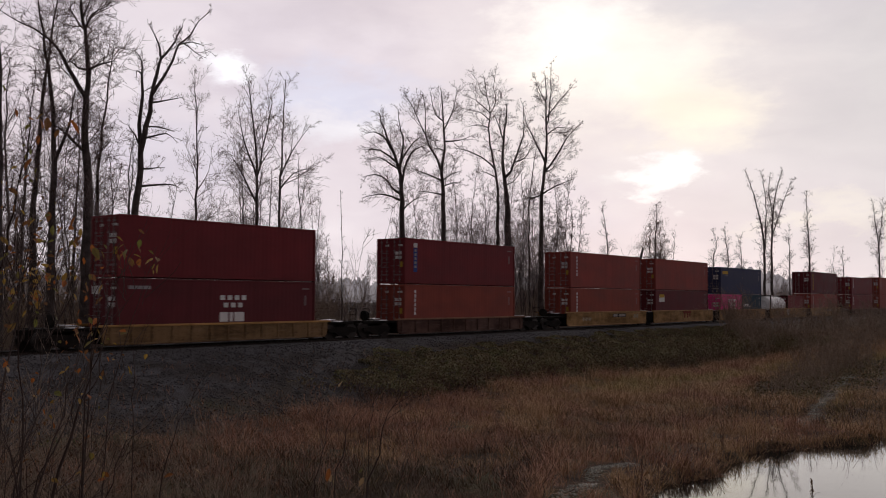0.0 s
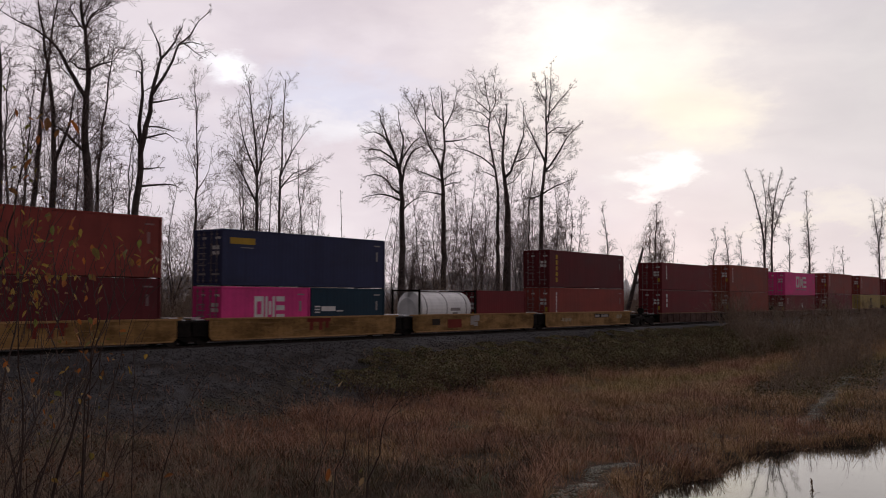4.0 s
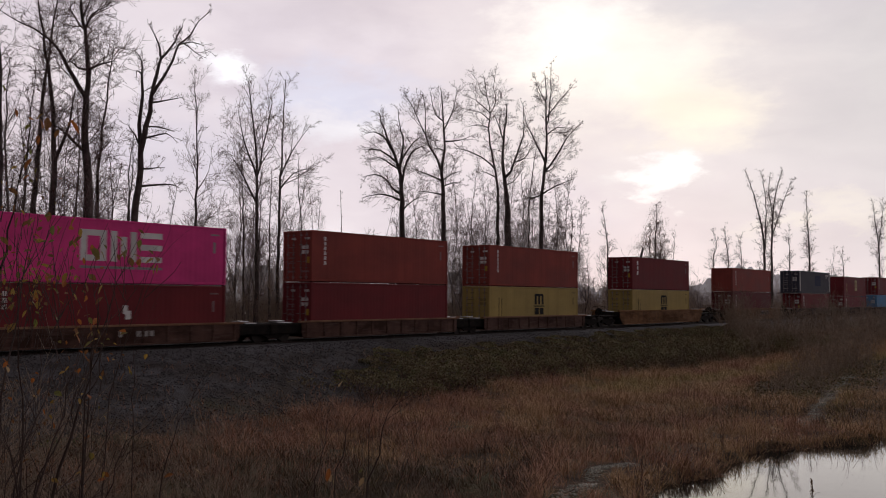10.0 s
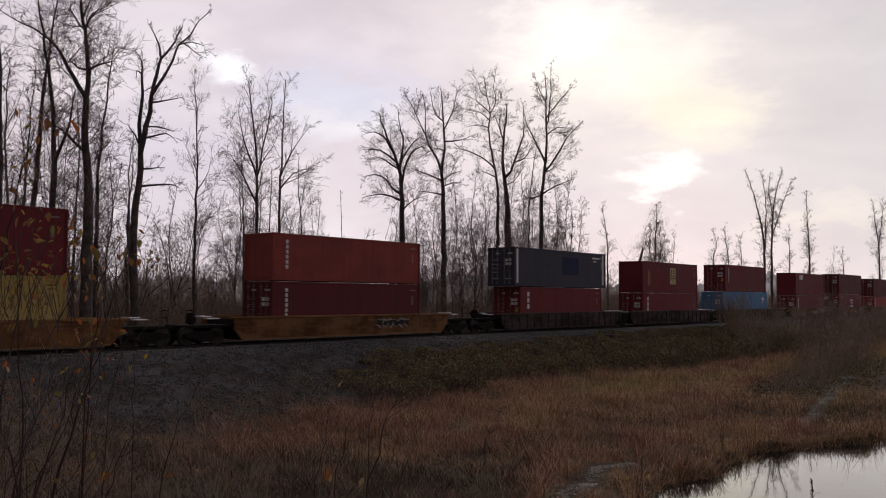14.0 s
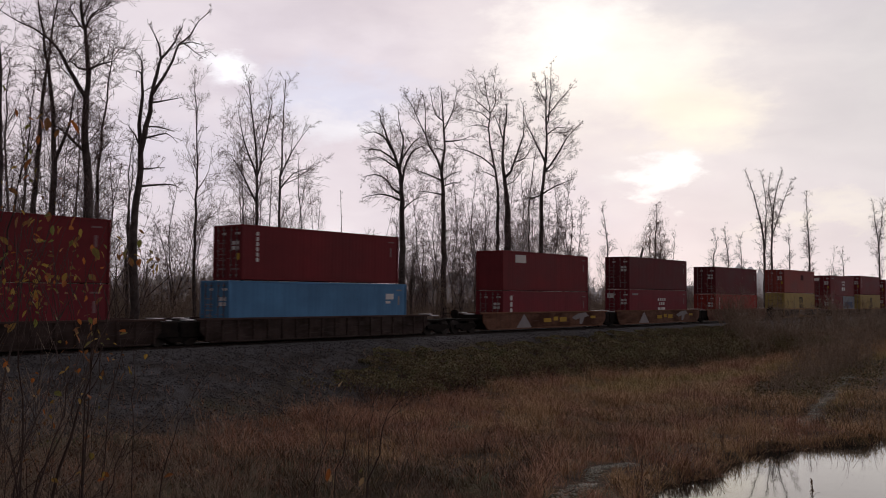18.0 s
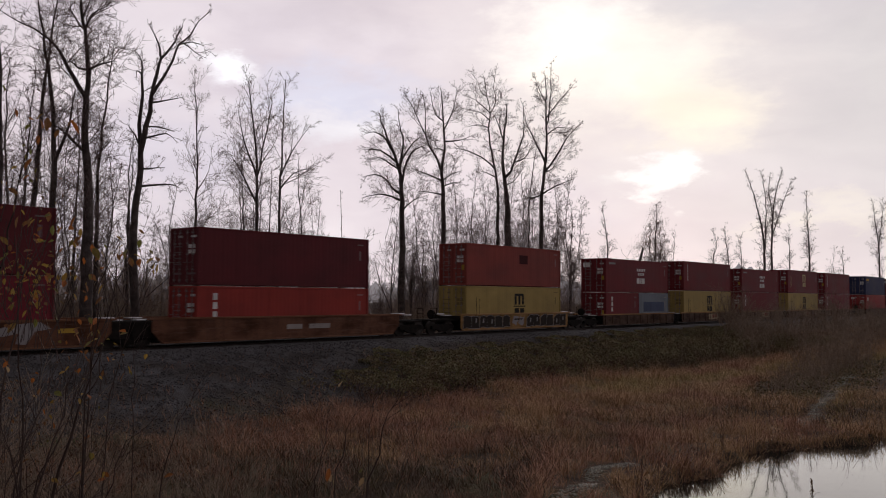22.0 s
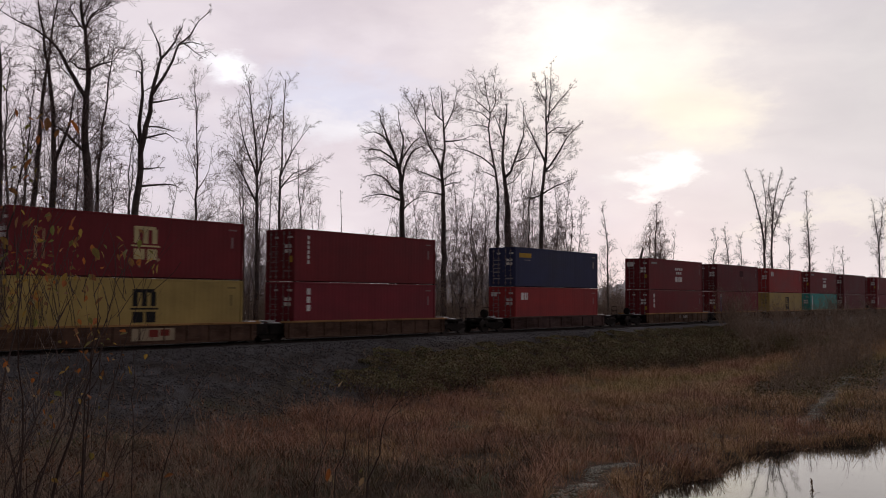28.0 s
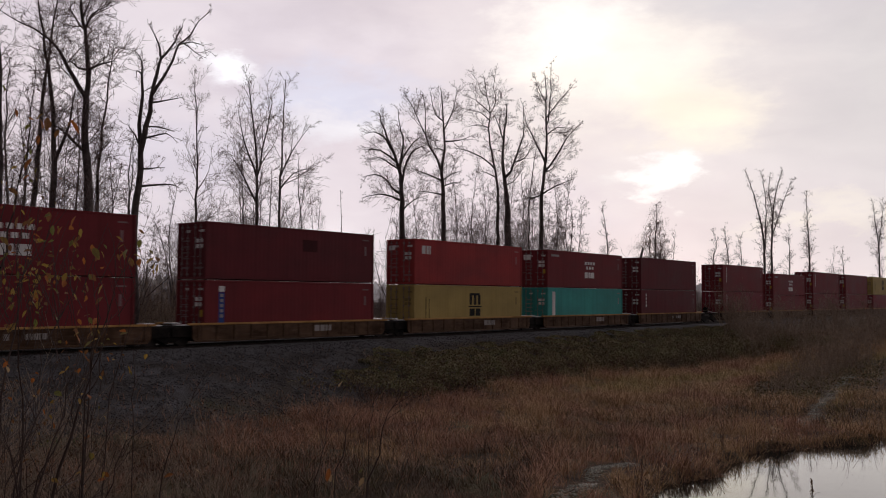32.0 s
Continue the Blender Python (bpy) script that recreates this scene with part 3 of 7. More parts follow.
def logo_leaf(ob, length, h, y):
    mark(ob, M_WHITE, [(0.75, 1.9, h - 1.1, h - 0.5)], y, "white panel")
    mark(ob, M_YMARK, [(0.8, 1.85, h - 0.7, h - 0.4)], y - 0.003, "yellow flash")


def logo_lines(ob, length, h, y):
    mark(ob, M_WHITE, [(0.3, 0.7, h - 1.1 - i * 0.16, h - 1.02 - i * 0.16) for i in range(3)] + [(0.8, 1.9, h - 1.32, h - 1.05), (2.0, 2.5, h - 1.35, h - 1.28)], y, "white lines and block marks")


def logo_posts(ob, length, h, y):
    mark(ob, M_WHITE, [(0.28, 0.52, 0.25, h - 0.12), (length - 0.62, length - 0.36, 0.25, h - 0.12), (length - 2.3, length - 1.0, h - 0.5, h - 0.36), (length - 2.1, length - 1.6, h - 0.75, h - 0.66)], y, "white upright bars and printed strip")
    mark(ob, paint("dull_shield", (0.022, 0.03, 0.07), 0.2, 0.6), [(length * 0.49, length * 0.67, h - 1.9, h - 0.5)], y, "dull blue shield")


def logo_strip(ob, length, h, y):
    mark(ob, M_WHITE, [(0.7, 1.12, 0.3, h - 0.3)], y, "white upright strip")


def logo_shade(ob, length, h, y):
    mark(ob, paint("dark_patch", (0.055, 0.014, 0.016), 0.2, 0.7), [(length * 0.53, length * 0.62, h - 1.25, h - 0.6)], y, "dark overpainted square")


def logo_faded(ob, length, h, y):
    mark(ob, paint("dull_blue_panel", (0.075, 0.095, 0.15), 0.2, 0.7), [(0.9, length - 0.9, 0.9, h - 0.8)], y, "dull blue overpainted panel")


def logo_side(ob, length, h, y):
    mark(ob, M_WHITE, [(length - 1.9, length - 1.2, h - 0.95, h - 0.6), (length - 1.9, length - 1.5, h - 1.2, h - 1.05)], y, "white printed block")


def logo_diamond(ob, length, h, y):
    logo_tall(3)(ob, length, h, y)
    mark(ob, M_WHITE, [(length * 0.53, length * 0.53 + 0.22, h - 1.35, h - 0.95), (length * 0.53 + 0.12, length * 0.53 + 0.4, h - 1.6, h - 1.2)], y, "white diamond sticker")


LOGOS = {"stars": logo_stars, "tall6": logo_tall(6), "tall3": logo_tall(3, "w", 0.34, 0.12), "tall4": logo_tall(4, "w", 0.24, 0.09), "gold5": logo_tall(5, "y", 0.33, 0.12), "panel": logo_panel,
         "big": logo_big, "emblem_black": emblem(M_BLACKMARK), "emblem_cream": emblem(M_CREAM), "pair": logo_pair, "patch": logo_patch, "yellow": logo_yellow, "leaf": logo_leaf,
         "lines": logo_lines, "posts": logo_posts, "strip": logo_strip, "side": logo_side, "diamond": logo_diamond, "shade": logo_shade, "faded": logo_faded}


def tank_container():
    """A white tank in a twenty-foot frame."""
    ob = thing("tank_container", "white cylindrical tank in a dark twenty-foot steel frame", "tank container", "containers on the train")
    h, W = STD, 1.219
    bm = bmesh.new()
    rod(bm, (0.45, 0, 1.35), (5.6, 0, 1.35), 1.1, sides=32)
    for x0, x1, in ((0.45, 0.15), (5.6, 5.9)):
        rod(bm, (x0, 0, 1.35), (x1, 0, 1.35), 1.1, 0.7, sides=32) if x1 > x0 else rod(bm, (x1, 0, 1.35), (x0, 0, 1.35), 0.7, 1.1, sides=32)
    tank = part("tank", bm, paint("tank_white", COLORS["white"], 0.15, 0.35), ob)
    part("manhole", rod(bmesh.new(), (3, 0, 2.42), (3, 0, 2.56), 0.28, sides=16), M_BRIGHT, tank)
    for x in (0.9, 3.0, 5.1):
        bm = bmesh.new()
        rod(bm, (x - 0.03, 0, 1.35), (x + 0.03, 0, 1.35), 1.12, sides=32)
        part("band", bm, M_GREYMARK, tank)
    for x in (0, 5.94):
        for y in (-W, W - 0.12):
            part("corner_post", shared("tank_post", lambda: boxes((0, 0.118, 0, 0.12, 0, h), bevel=0.01)), M_DARK, ob, at=pose(x, y, 0))
        part("end_beam", shared("tank_beam", lambda: boxes((0, 0.1, -W + 0.12, W - 0.12, 0, 0.1))), M_DARK, ob, at=pose(x, 0, 0.02))
        part("end_beam", shared("tank_beam", lambda: None), M_DARK, ob, at=pose(x, 0, h - 0.12))
    for y in (-W + 0.02, W - 0.1):
        part("side_rail", shared("tank_rail", lambda: boxes((0.1, 5.95, 0, 0.08, 0, 0.08))), M_DARK, ob, at=pose(0, y, 0.02))
    part("walkway", boxes((0.12, 5.94, -0.3, 0.3, h - 0.06, h - 0.03)), M_BRIGHT, ob)
    mark(ob, M_GREYMARK, [(3.4, 4.4, 1.2, 1.4), (3.6, 4.1, 0.95, 1.1)], -1.1 - 0.002, "grey printed lines")
    return ob


# well cars: colour, sill's top and bottom over the rail, and how the side is stiffened
CARS = {
    "yellow": ((0.26, 0.145, 0.05), (0.31, 0.18, 0.075), 1.36, 0.25, "dirty yellow", 0),
    "ribbed": ((0.085, 0.046, 0.025), (0.37, 0.2, 0.065), 1.12, 0.24, "dirty tan ribbed", 13),
    "tan": ((0.17, 0.1, 0.045), (0.38, 0.21, 0.07), 1.12, 0.24, "dirty tan ribbed", 13),
    "brown": ((0.078, 0.038, 0.028), (0.2, 0.105, 0.06), 1.13, 0.2, "dark brown ribbed", 11),
    "orange": ((0.15, 0.068, 0.024), (0.19, 0.09, 0.034), 1.42, 0.22, "dull orange", 0),
    "oxide": ((0.115, 0.048, 0.026), (0.15, 0.068, 0.036), 1.42, 0.22, "dark oxide-red", 0),
    "dark": ((0.04, 0.026, 0.022), (0.06, 0.036, 0.03), 1.36, 0.16, "sooty dark ribbed", 18),
    "low": ((0.045, 0.021, 0.017), (0.06, 0.03, 0.022), 1.08, 0.2, "sooty dark low-sided", 9),
    "rust": ((0.07, 0.037, 0.023), (0.28, 0.15, 0.055), 1.13, 0.2, "rusty brown ribbed", 11),
}


def wheel_mesh():
    bm = bmesh.new()
    rod(bm, (0, -0.06, 0), (0, 0.06, 0), 0.46, sides=28)
    rod(bm, (0, 0.06, 0), (0, 0.09, 0), 0.49, sides=28)
    rod(bm, (0, -0.1, 0), (0, -0.06, 0), 0.12, sides=12)
    return bm


def bogie(car, x):
    b = part("bogie", boxes((-0.2, 0.2, -1.0, 1.0, 0.38, 0.66), (-0.3, 0.3, -0.3, 0.3, 0.66, 0.8), bevel=0.02), M_FRAME, car, at=pose(x, 0, 0))
    side = shared("side_frame", lambda: prism(bmesh.new(), [(-1.15, 0.42), (-0.7, 0.38), (-0.35, 0.2), (0.35, 0.2), (0.7, 0.38), (1.15, 0.42), (1.15, 0.6), (0.6, 0.72), (-0.6, 0.72), (-1.15, 0.6)], -0.07, 0.07))
    for y in (-1.03, 1.03):
        part("side_frame", side, M_FRAME, b, at=pose(0, y, 0))
    wm = shared("wheel", wheel_mesh)
    axle = shared("axle", lambda: rod(bmesh.new(), (0, -0.95, 0), (0, 0.95, 0), 0.08))
    for dx in (-0.9, 0.9):
        part("axle", axle, M_FRAME, b, at=pose(dx, 0, 0.46))
        for y, turn in ((-0.78, 0), (0.78, 180)):
            part("wheel", wm, M_WHEEL, b, at=pose(dx, y, 0.46, 0, 0, turn))


def well_car(kind, well, left, right, group, left_bogie=True, right_bogie=False):
    """One well with its deep side sills. Its origin is the middle of the well; left and right are the reach of its end platforms."""
    color, rail_color, top, low, words, ribs = CARS[kind]
    m, mr = sill_paint("car_" + kind, color, shade(color, 0.3), 0.7), sill_paint("car_chord_" + kind, rail_color, shade(color, 0.5), 0.35)
    ob = thing("well_car", f"{words} steel well car carrying stacked containers on the rails", "railway wagon", group)
    a = well / 2
    W = 1.40
    chin = 0.55 if well > 14 else 0.16
    for side in (-1, 1):
        y0, y1 = (-W, -W + 0.1) if side < 0 else (W - 0.1, W)
        sill = shared(("side_sill", kind, well), lambda: prism(bmesh.new(), [(-a - 0.45, top - 0.1), (-a - 0.45, low + chin), (-a - 0.45 + chin, low), (a + 0.45 - chin, low), (a + 0.45, low + chin), (a + 0.45, top - 0.1)], -0.03, 0.03))
        s = part("side_sill", sill, m, ob, at=pose(0, side * (W - 0.05), 0))
        chord = shared(("top_chord", kind, well), lambda: boxes((-a - 0.7, a + 0.7, -0.075, 0.075, top - 0.1, top), bevel=0.012))
        part("top_chord", chord, mr, s)
        foot = shared(("bottom_flange", kind, well), lambda: boxes((-a - 0.4 + chin, a + 0.4 - chin, -0.08, 0.08, low - 0.03, low + 0.04), bevel=0.008))
        part("bottom_flange", foot, m if ribs else mr, s)
        for i in range(ribs):
            rib = shared(("rib", kind), lambda: boxes((-0.05, 0.05, -0.075, 0.075, low + 0.03, top - 0.1), bevel=0.01))
            part("rib", rib, m, s, at=pose(-a - 0.1 + (2 * a + 0.2) * i / (ribs - 1), 0, 0))
    part("well_floor", boxes((-a, a, -W + 0.1, W - 0.1, 0.22, 0.3), *[(x - 0.25, x + 0.25, -1.3, 1.3, 0.3, 0.36) for x in (-a + 0.6, 0.0, a - 0.6)]), M_DARK, ob)
    for d, reach in ((-1, left), (1, right)):
        bulk = boxes((a, a + 0.12, -W + 0.1, W - 0.1, 0.3, top - 0.14)) if d > 0 else boxes((-a - 0.12, -a, -W + 0.1, W - 0.1, 0.3, top - 0.14))
        part("end_bulkhead", bulk, M_DARK, ob)
        x0, x1 = (a + 0.1, a + reach) if d > 0 else (-a - reach, -a - 0.1)
        deck = part("end_platform", boxes((x0, x1, -0.9, 0.9, 0.86, 1.0), (x0, x1, -0.25, 0.25, 0.66, 0.86), bevel=0.01), M_DARK, ob)
        if reach < 2.6:
            part("joint_housing", boxes((min(x0, x1) + 0.1, max(x0, x1), -1.18, 1.18, 0.42, top - 0.16), bevel=0.05), M_FRAME, ob)
        part("grating", boxes(((x0 + x1) / 2 - 0.35, (x0 + x1) / 2 + 0.35, -1.15, -0.75, top - 0.12, top - 0.06), ((x0 + x1) / 2 - 0.25, (x0 + x1) / 2 + 0.3, -0.6, 0.1, top - 0.04, top + 0.02), bevel=0.01), M_BRIGHT, deck, "worn bright steel tread")
        if reach > 2.6:
            e = x1 if d > 0 else x0
            part("coupler", boxes((min(e, e + d * 0.75), max(e, e + d * 0.75), -0.12, 0.12, 0.72, 0.95), bevel=0.02), M_FRAME, ob)
            hb = bmesh.new()
            for yy in (-1.25, -0.75):
                rod(hb, (e - d * 0.1, yy, 0.95), (e - d * 0.1, yy, 1.75), 0.02, sides=6)
            rod(hb, (e - d * 0.1, -1.25, 1.75), (e - d * 0.1, -0.75, 1.75), 0.02, sides=6)
            rod(hb, (e - d * 0.1, -1.25, 1.4), (e - d * 0.1, -0.75, 1.4), 0.02, sides=6)
            part("ladder", hb, M_FRAME, ob)
            if d < 0:
                wb = rod(bmesh.new(), (e + 0.55, -0.35, 1.32), (e + 0.75, -0.35, 1.32), 0.3, sides=18)
                part("brake_wheel", wb, M_FRAME, ob)
    if left_bogie:
        bogie(ob, -a - min(left, 2.2) + (0.2 if left > 2.6 else 0.0))
    if right_bogie:
        bogie(ob, a + min(right, 2.2) - 0.2)
    return ob


def sprayed(ob, material, seed, count, x, step, zc, tall, y, label):
    """A row of jagged blots, each a closed outline of its own."""
    rs = random.Random(seed)
    for i in range(count):
        cx = x + (i + 0.5) * step
        ring = []
        for k in range(9):
            a = 6.283 * k / 9
            r = rs.uniform(0.85, 1.1) if k % 2 else rs.uniform(0.4, 0.85)
            ring.append((cx + math.cos(a) * step * 0.66 * r, zc + math.sin(a) * tall * r))
        part("sprayed_blot", prism(bmesh.new(), ring, y - 0.004, y + 0.02), material, ob, label)


def sprayed_word(ob, seed, count, x, step, z0, z1, y):
    """Tall leaning black shapes with pale edges and slits, as a spray can leaves them."""
    rs = random.Random(seed)
    for i in range(count):
        a, b = x + i * step, x + (i + 0.96) * step
        m, lean, h = (a + b) / 2, rs.uniform(-0.12, 0.12), z1 - z0
        ring = [(a - 0.06, z0), (m - 0.1 + rs.uniform(-0.1, 0.1), z0 + h * rs.uniform(0.0, 0.14)), (b, z0 + rs.uniform(0, 0.1)), (b + lean, z1 - h * rs.uniform(0, 0.2)), (m + lean, z1 - h * rs.uniform(0, 0.08)), (a + lean, z1 - h * rs.uniform(0.05, 0.3))]
        part("sprayed_edge", prism(bmesh.new(), ring, y - 0.003, y + 0.02), M_GREYMARK, ob, "pale sprayed edge")
        core = [(m + (px - m) * 0.94, (z0 + z1) / 2 + (pz - (z0 + z1) / 2) * 0.93) for px, pz in ring]
        part("sprayed_shape", prism(bmesh.new(), core, y - 0.007, y + 0.015), M_CARDARK, ob, "black sprayed shape")
        if rs.random() < 0.35:
            cx, cz = m + rs.uniform(-0.12, 0.12), z0 + h * rs.uniform(0.4, 0.6)
            part("sprayed_slit", prism(bmesh.new(), [(cx - 0.07, cz - 0.16), (cx + 0.07, cz - 0.12), (cx + 0.09, cz + 0.14), (cx - 0.03, cz + 0.18)], y - 0.01, y + 0.01), M_GREYMARK, ob, "pale sprayed slit")


def car_marks(ob, kind, well, style):
    y = -1.40 - 0.0 + 0.015
    top, low = CARS[kind][2], CARS[kind][3]
    zc = (top + low) / 2
    if style == "plate":
        sprayed(ob, M_CARCREAM, 31, 3, -4.6, 0.5, zc - 0.05, 0.2, y, "pale sprayed patch")
        sprayed(ob, M_CARCREAM, 33, 2, 4.4, 0.5, zc + 0.1, 0.22, y, "pale sprayed patch")
        mark(ob, M_CARDARK, [(0.6, 3.0, zc + 0.05, zc + 0.35)], y, "black number plate")
        mark(ob, M_CARWHITE, [(0.7, 1.4, zc + 0.1, zc + 0.29), (1.7, 2.85, zc + 0.1, zc + 0.29)], y - 0.004, "white block marks")
    elif style == "bars":
        mark(ob, M_CARWHITE, [(0.0, 0.22, zc - 0.1, zc + 0.16), (0.95, 1.2, zc - 0.1, zc + 0.16), (1.3, 1.55, zc - 0.1, zc + 0.16), (1.65, 1.85, zc - 0.1, zc + 0.16)], y - 0.03, "white block marks")
    elif style == "block":
        mark(ob, M_CARWHITE, [(1.1, 1.5, zc - 0.13, zc + 0.2), (1.58, 1.9, zc - 0.13, zc + 0.2), (1.98, 2.4, zc - 0.13, zc + 0.2)], y - 0.03, "white block emblem")
    elif style == "panel":
        mark(ob, M_CARCREAM, [(-0.4, 1.9, low + 0.15, top - 0.2)], y - 0.03, "pale painted panel")
        mark(ob, M_CARRED, [(0.5, 1.0, zc - 0.15, zc + 0.2), (1.1, 1.6, zc - 0.1, zc + 0.2)], y - 0.034, "red block marks")
    elif style == "red_pink":
        mark(ob, M_CARRED, [(-3.4, -1.9, low + 0.2, top - 0.35)], y, "red sprayed patch")
        mark(ob, M_CARWHITE, [(-0.9, -0.5, zc - 0.2, zc + 0.4), (-0.5, 0.1, zc + 0.05, zc + 0.45), (-0.5, -0.1, zc - 0.3, zc)], y, "white sprayed figure")
        mark(ob, M_CARDARK, [(-5.0, -4.2, zc - 0.15, zc + 0.25)], y, "black sprayed patch")
    elif style == "red_drips":
        mark(ob, M_CARRED, [(-0.4, 1.4, zc + 0.25, zc + 0.45), (-0.2, 0.05, zc - 0.2, zc + 0.25), (0.5, 0.75, zc - 0.2, zc + 0.25), (1.0, 1.25, zc - 0.1, zc + 0.25)], y, "red sprayed marks")
    elif style == "scrawl":
        sprayed(ob, M_GREYMARK, 6, 6, 1.9, 0.5, zc + 0.08, 0.32, y + 0.002, "pale sprayed edge")
        sprayed(ob, M_CARDARK, 5, 6, 1.95, 0.5, zc + 0.06, 0.24, y, "dark sprayed scrawl")
    elif style == "black_scrawl":
        sprayed_word(ob, 7, 6, -6.6, 0.92, low + 0.06, top - 0.1, y)
        sprayed_word(ob, 9, 6, 1.1, 0.92, low + 0.06, top - 0.1, y)
        sprayed(ob, M_GREYMARK, 17, 2, -0.75, 0.75, zc, 0.42, y, "pale sprayed face")
        sprayed(ob, M_CARDARK, 18, 3, -0.55, 0.36, zc + 0.1, 0.08, y - 0.005, "black sprayed eyes")
    elif style == "triangle":
        bm = bmesh.new()
        prism(bm, [(-4.6, low + 0.05), (-2.6, low + 0.05), (-3.6, top - 0.15)], y - 0.004, y + 0.02)
        part("sprayed_triangle", bm, M_GREYMARK, ob, "pale sprayed triangle")
        bm = bmesh.new()
        prism(bm, [(3.2, zc + 0.1), (4.2, zc + 0.4), (5.4, zc + 0.5), (5.9, zc + 0.2), (5.2, zc + 0.1), (4.8, zc - 0.45), (4.4, zc - 0.4), (4.5, zc + 0.05), (3.8, zc - 0.1)], y - 0.004, y + 0.02)
        part("sprayed_figure", bm, M_GREYMARK, ob, "pale sprayed curling figure")
        mark(ob, M_YMARK, [(-0.9, 0.1, zc - 0.2, zc + 0.1), (0.5, 1.1, zc - 0.1, zc + 0.2), (1.4, 2.4, zc - 0.2, zc + 0.15), (6.2, 7.0, zc, zc + 0.2)], y, "yellow sprayed marks")
    elif style == "number":
        mark(ob, M_CARWHITE, [(-0.4, 0.7, zc - 0.12, zc + 0.14), (1.2, 2.8, zc - 0.12, zc + 0.14)], y, "white block marks")


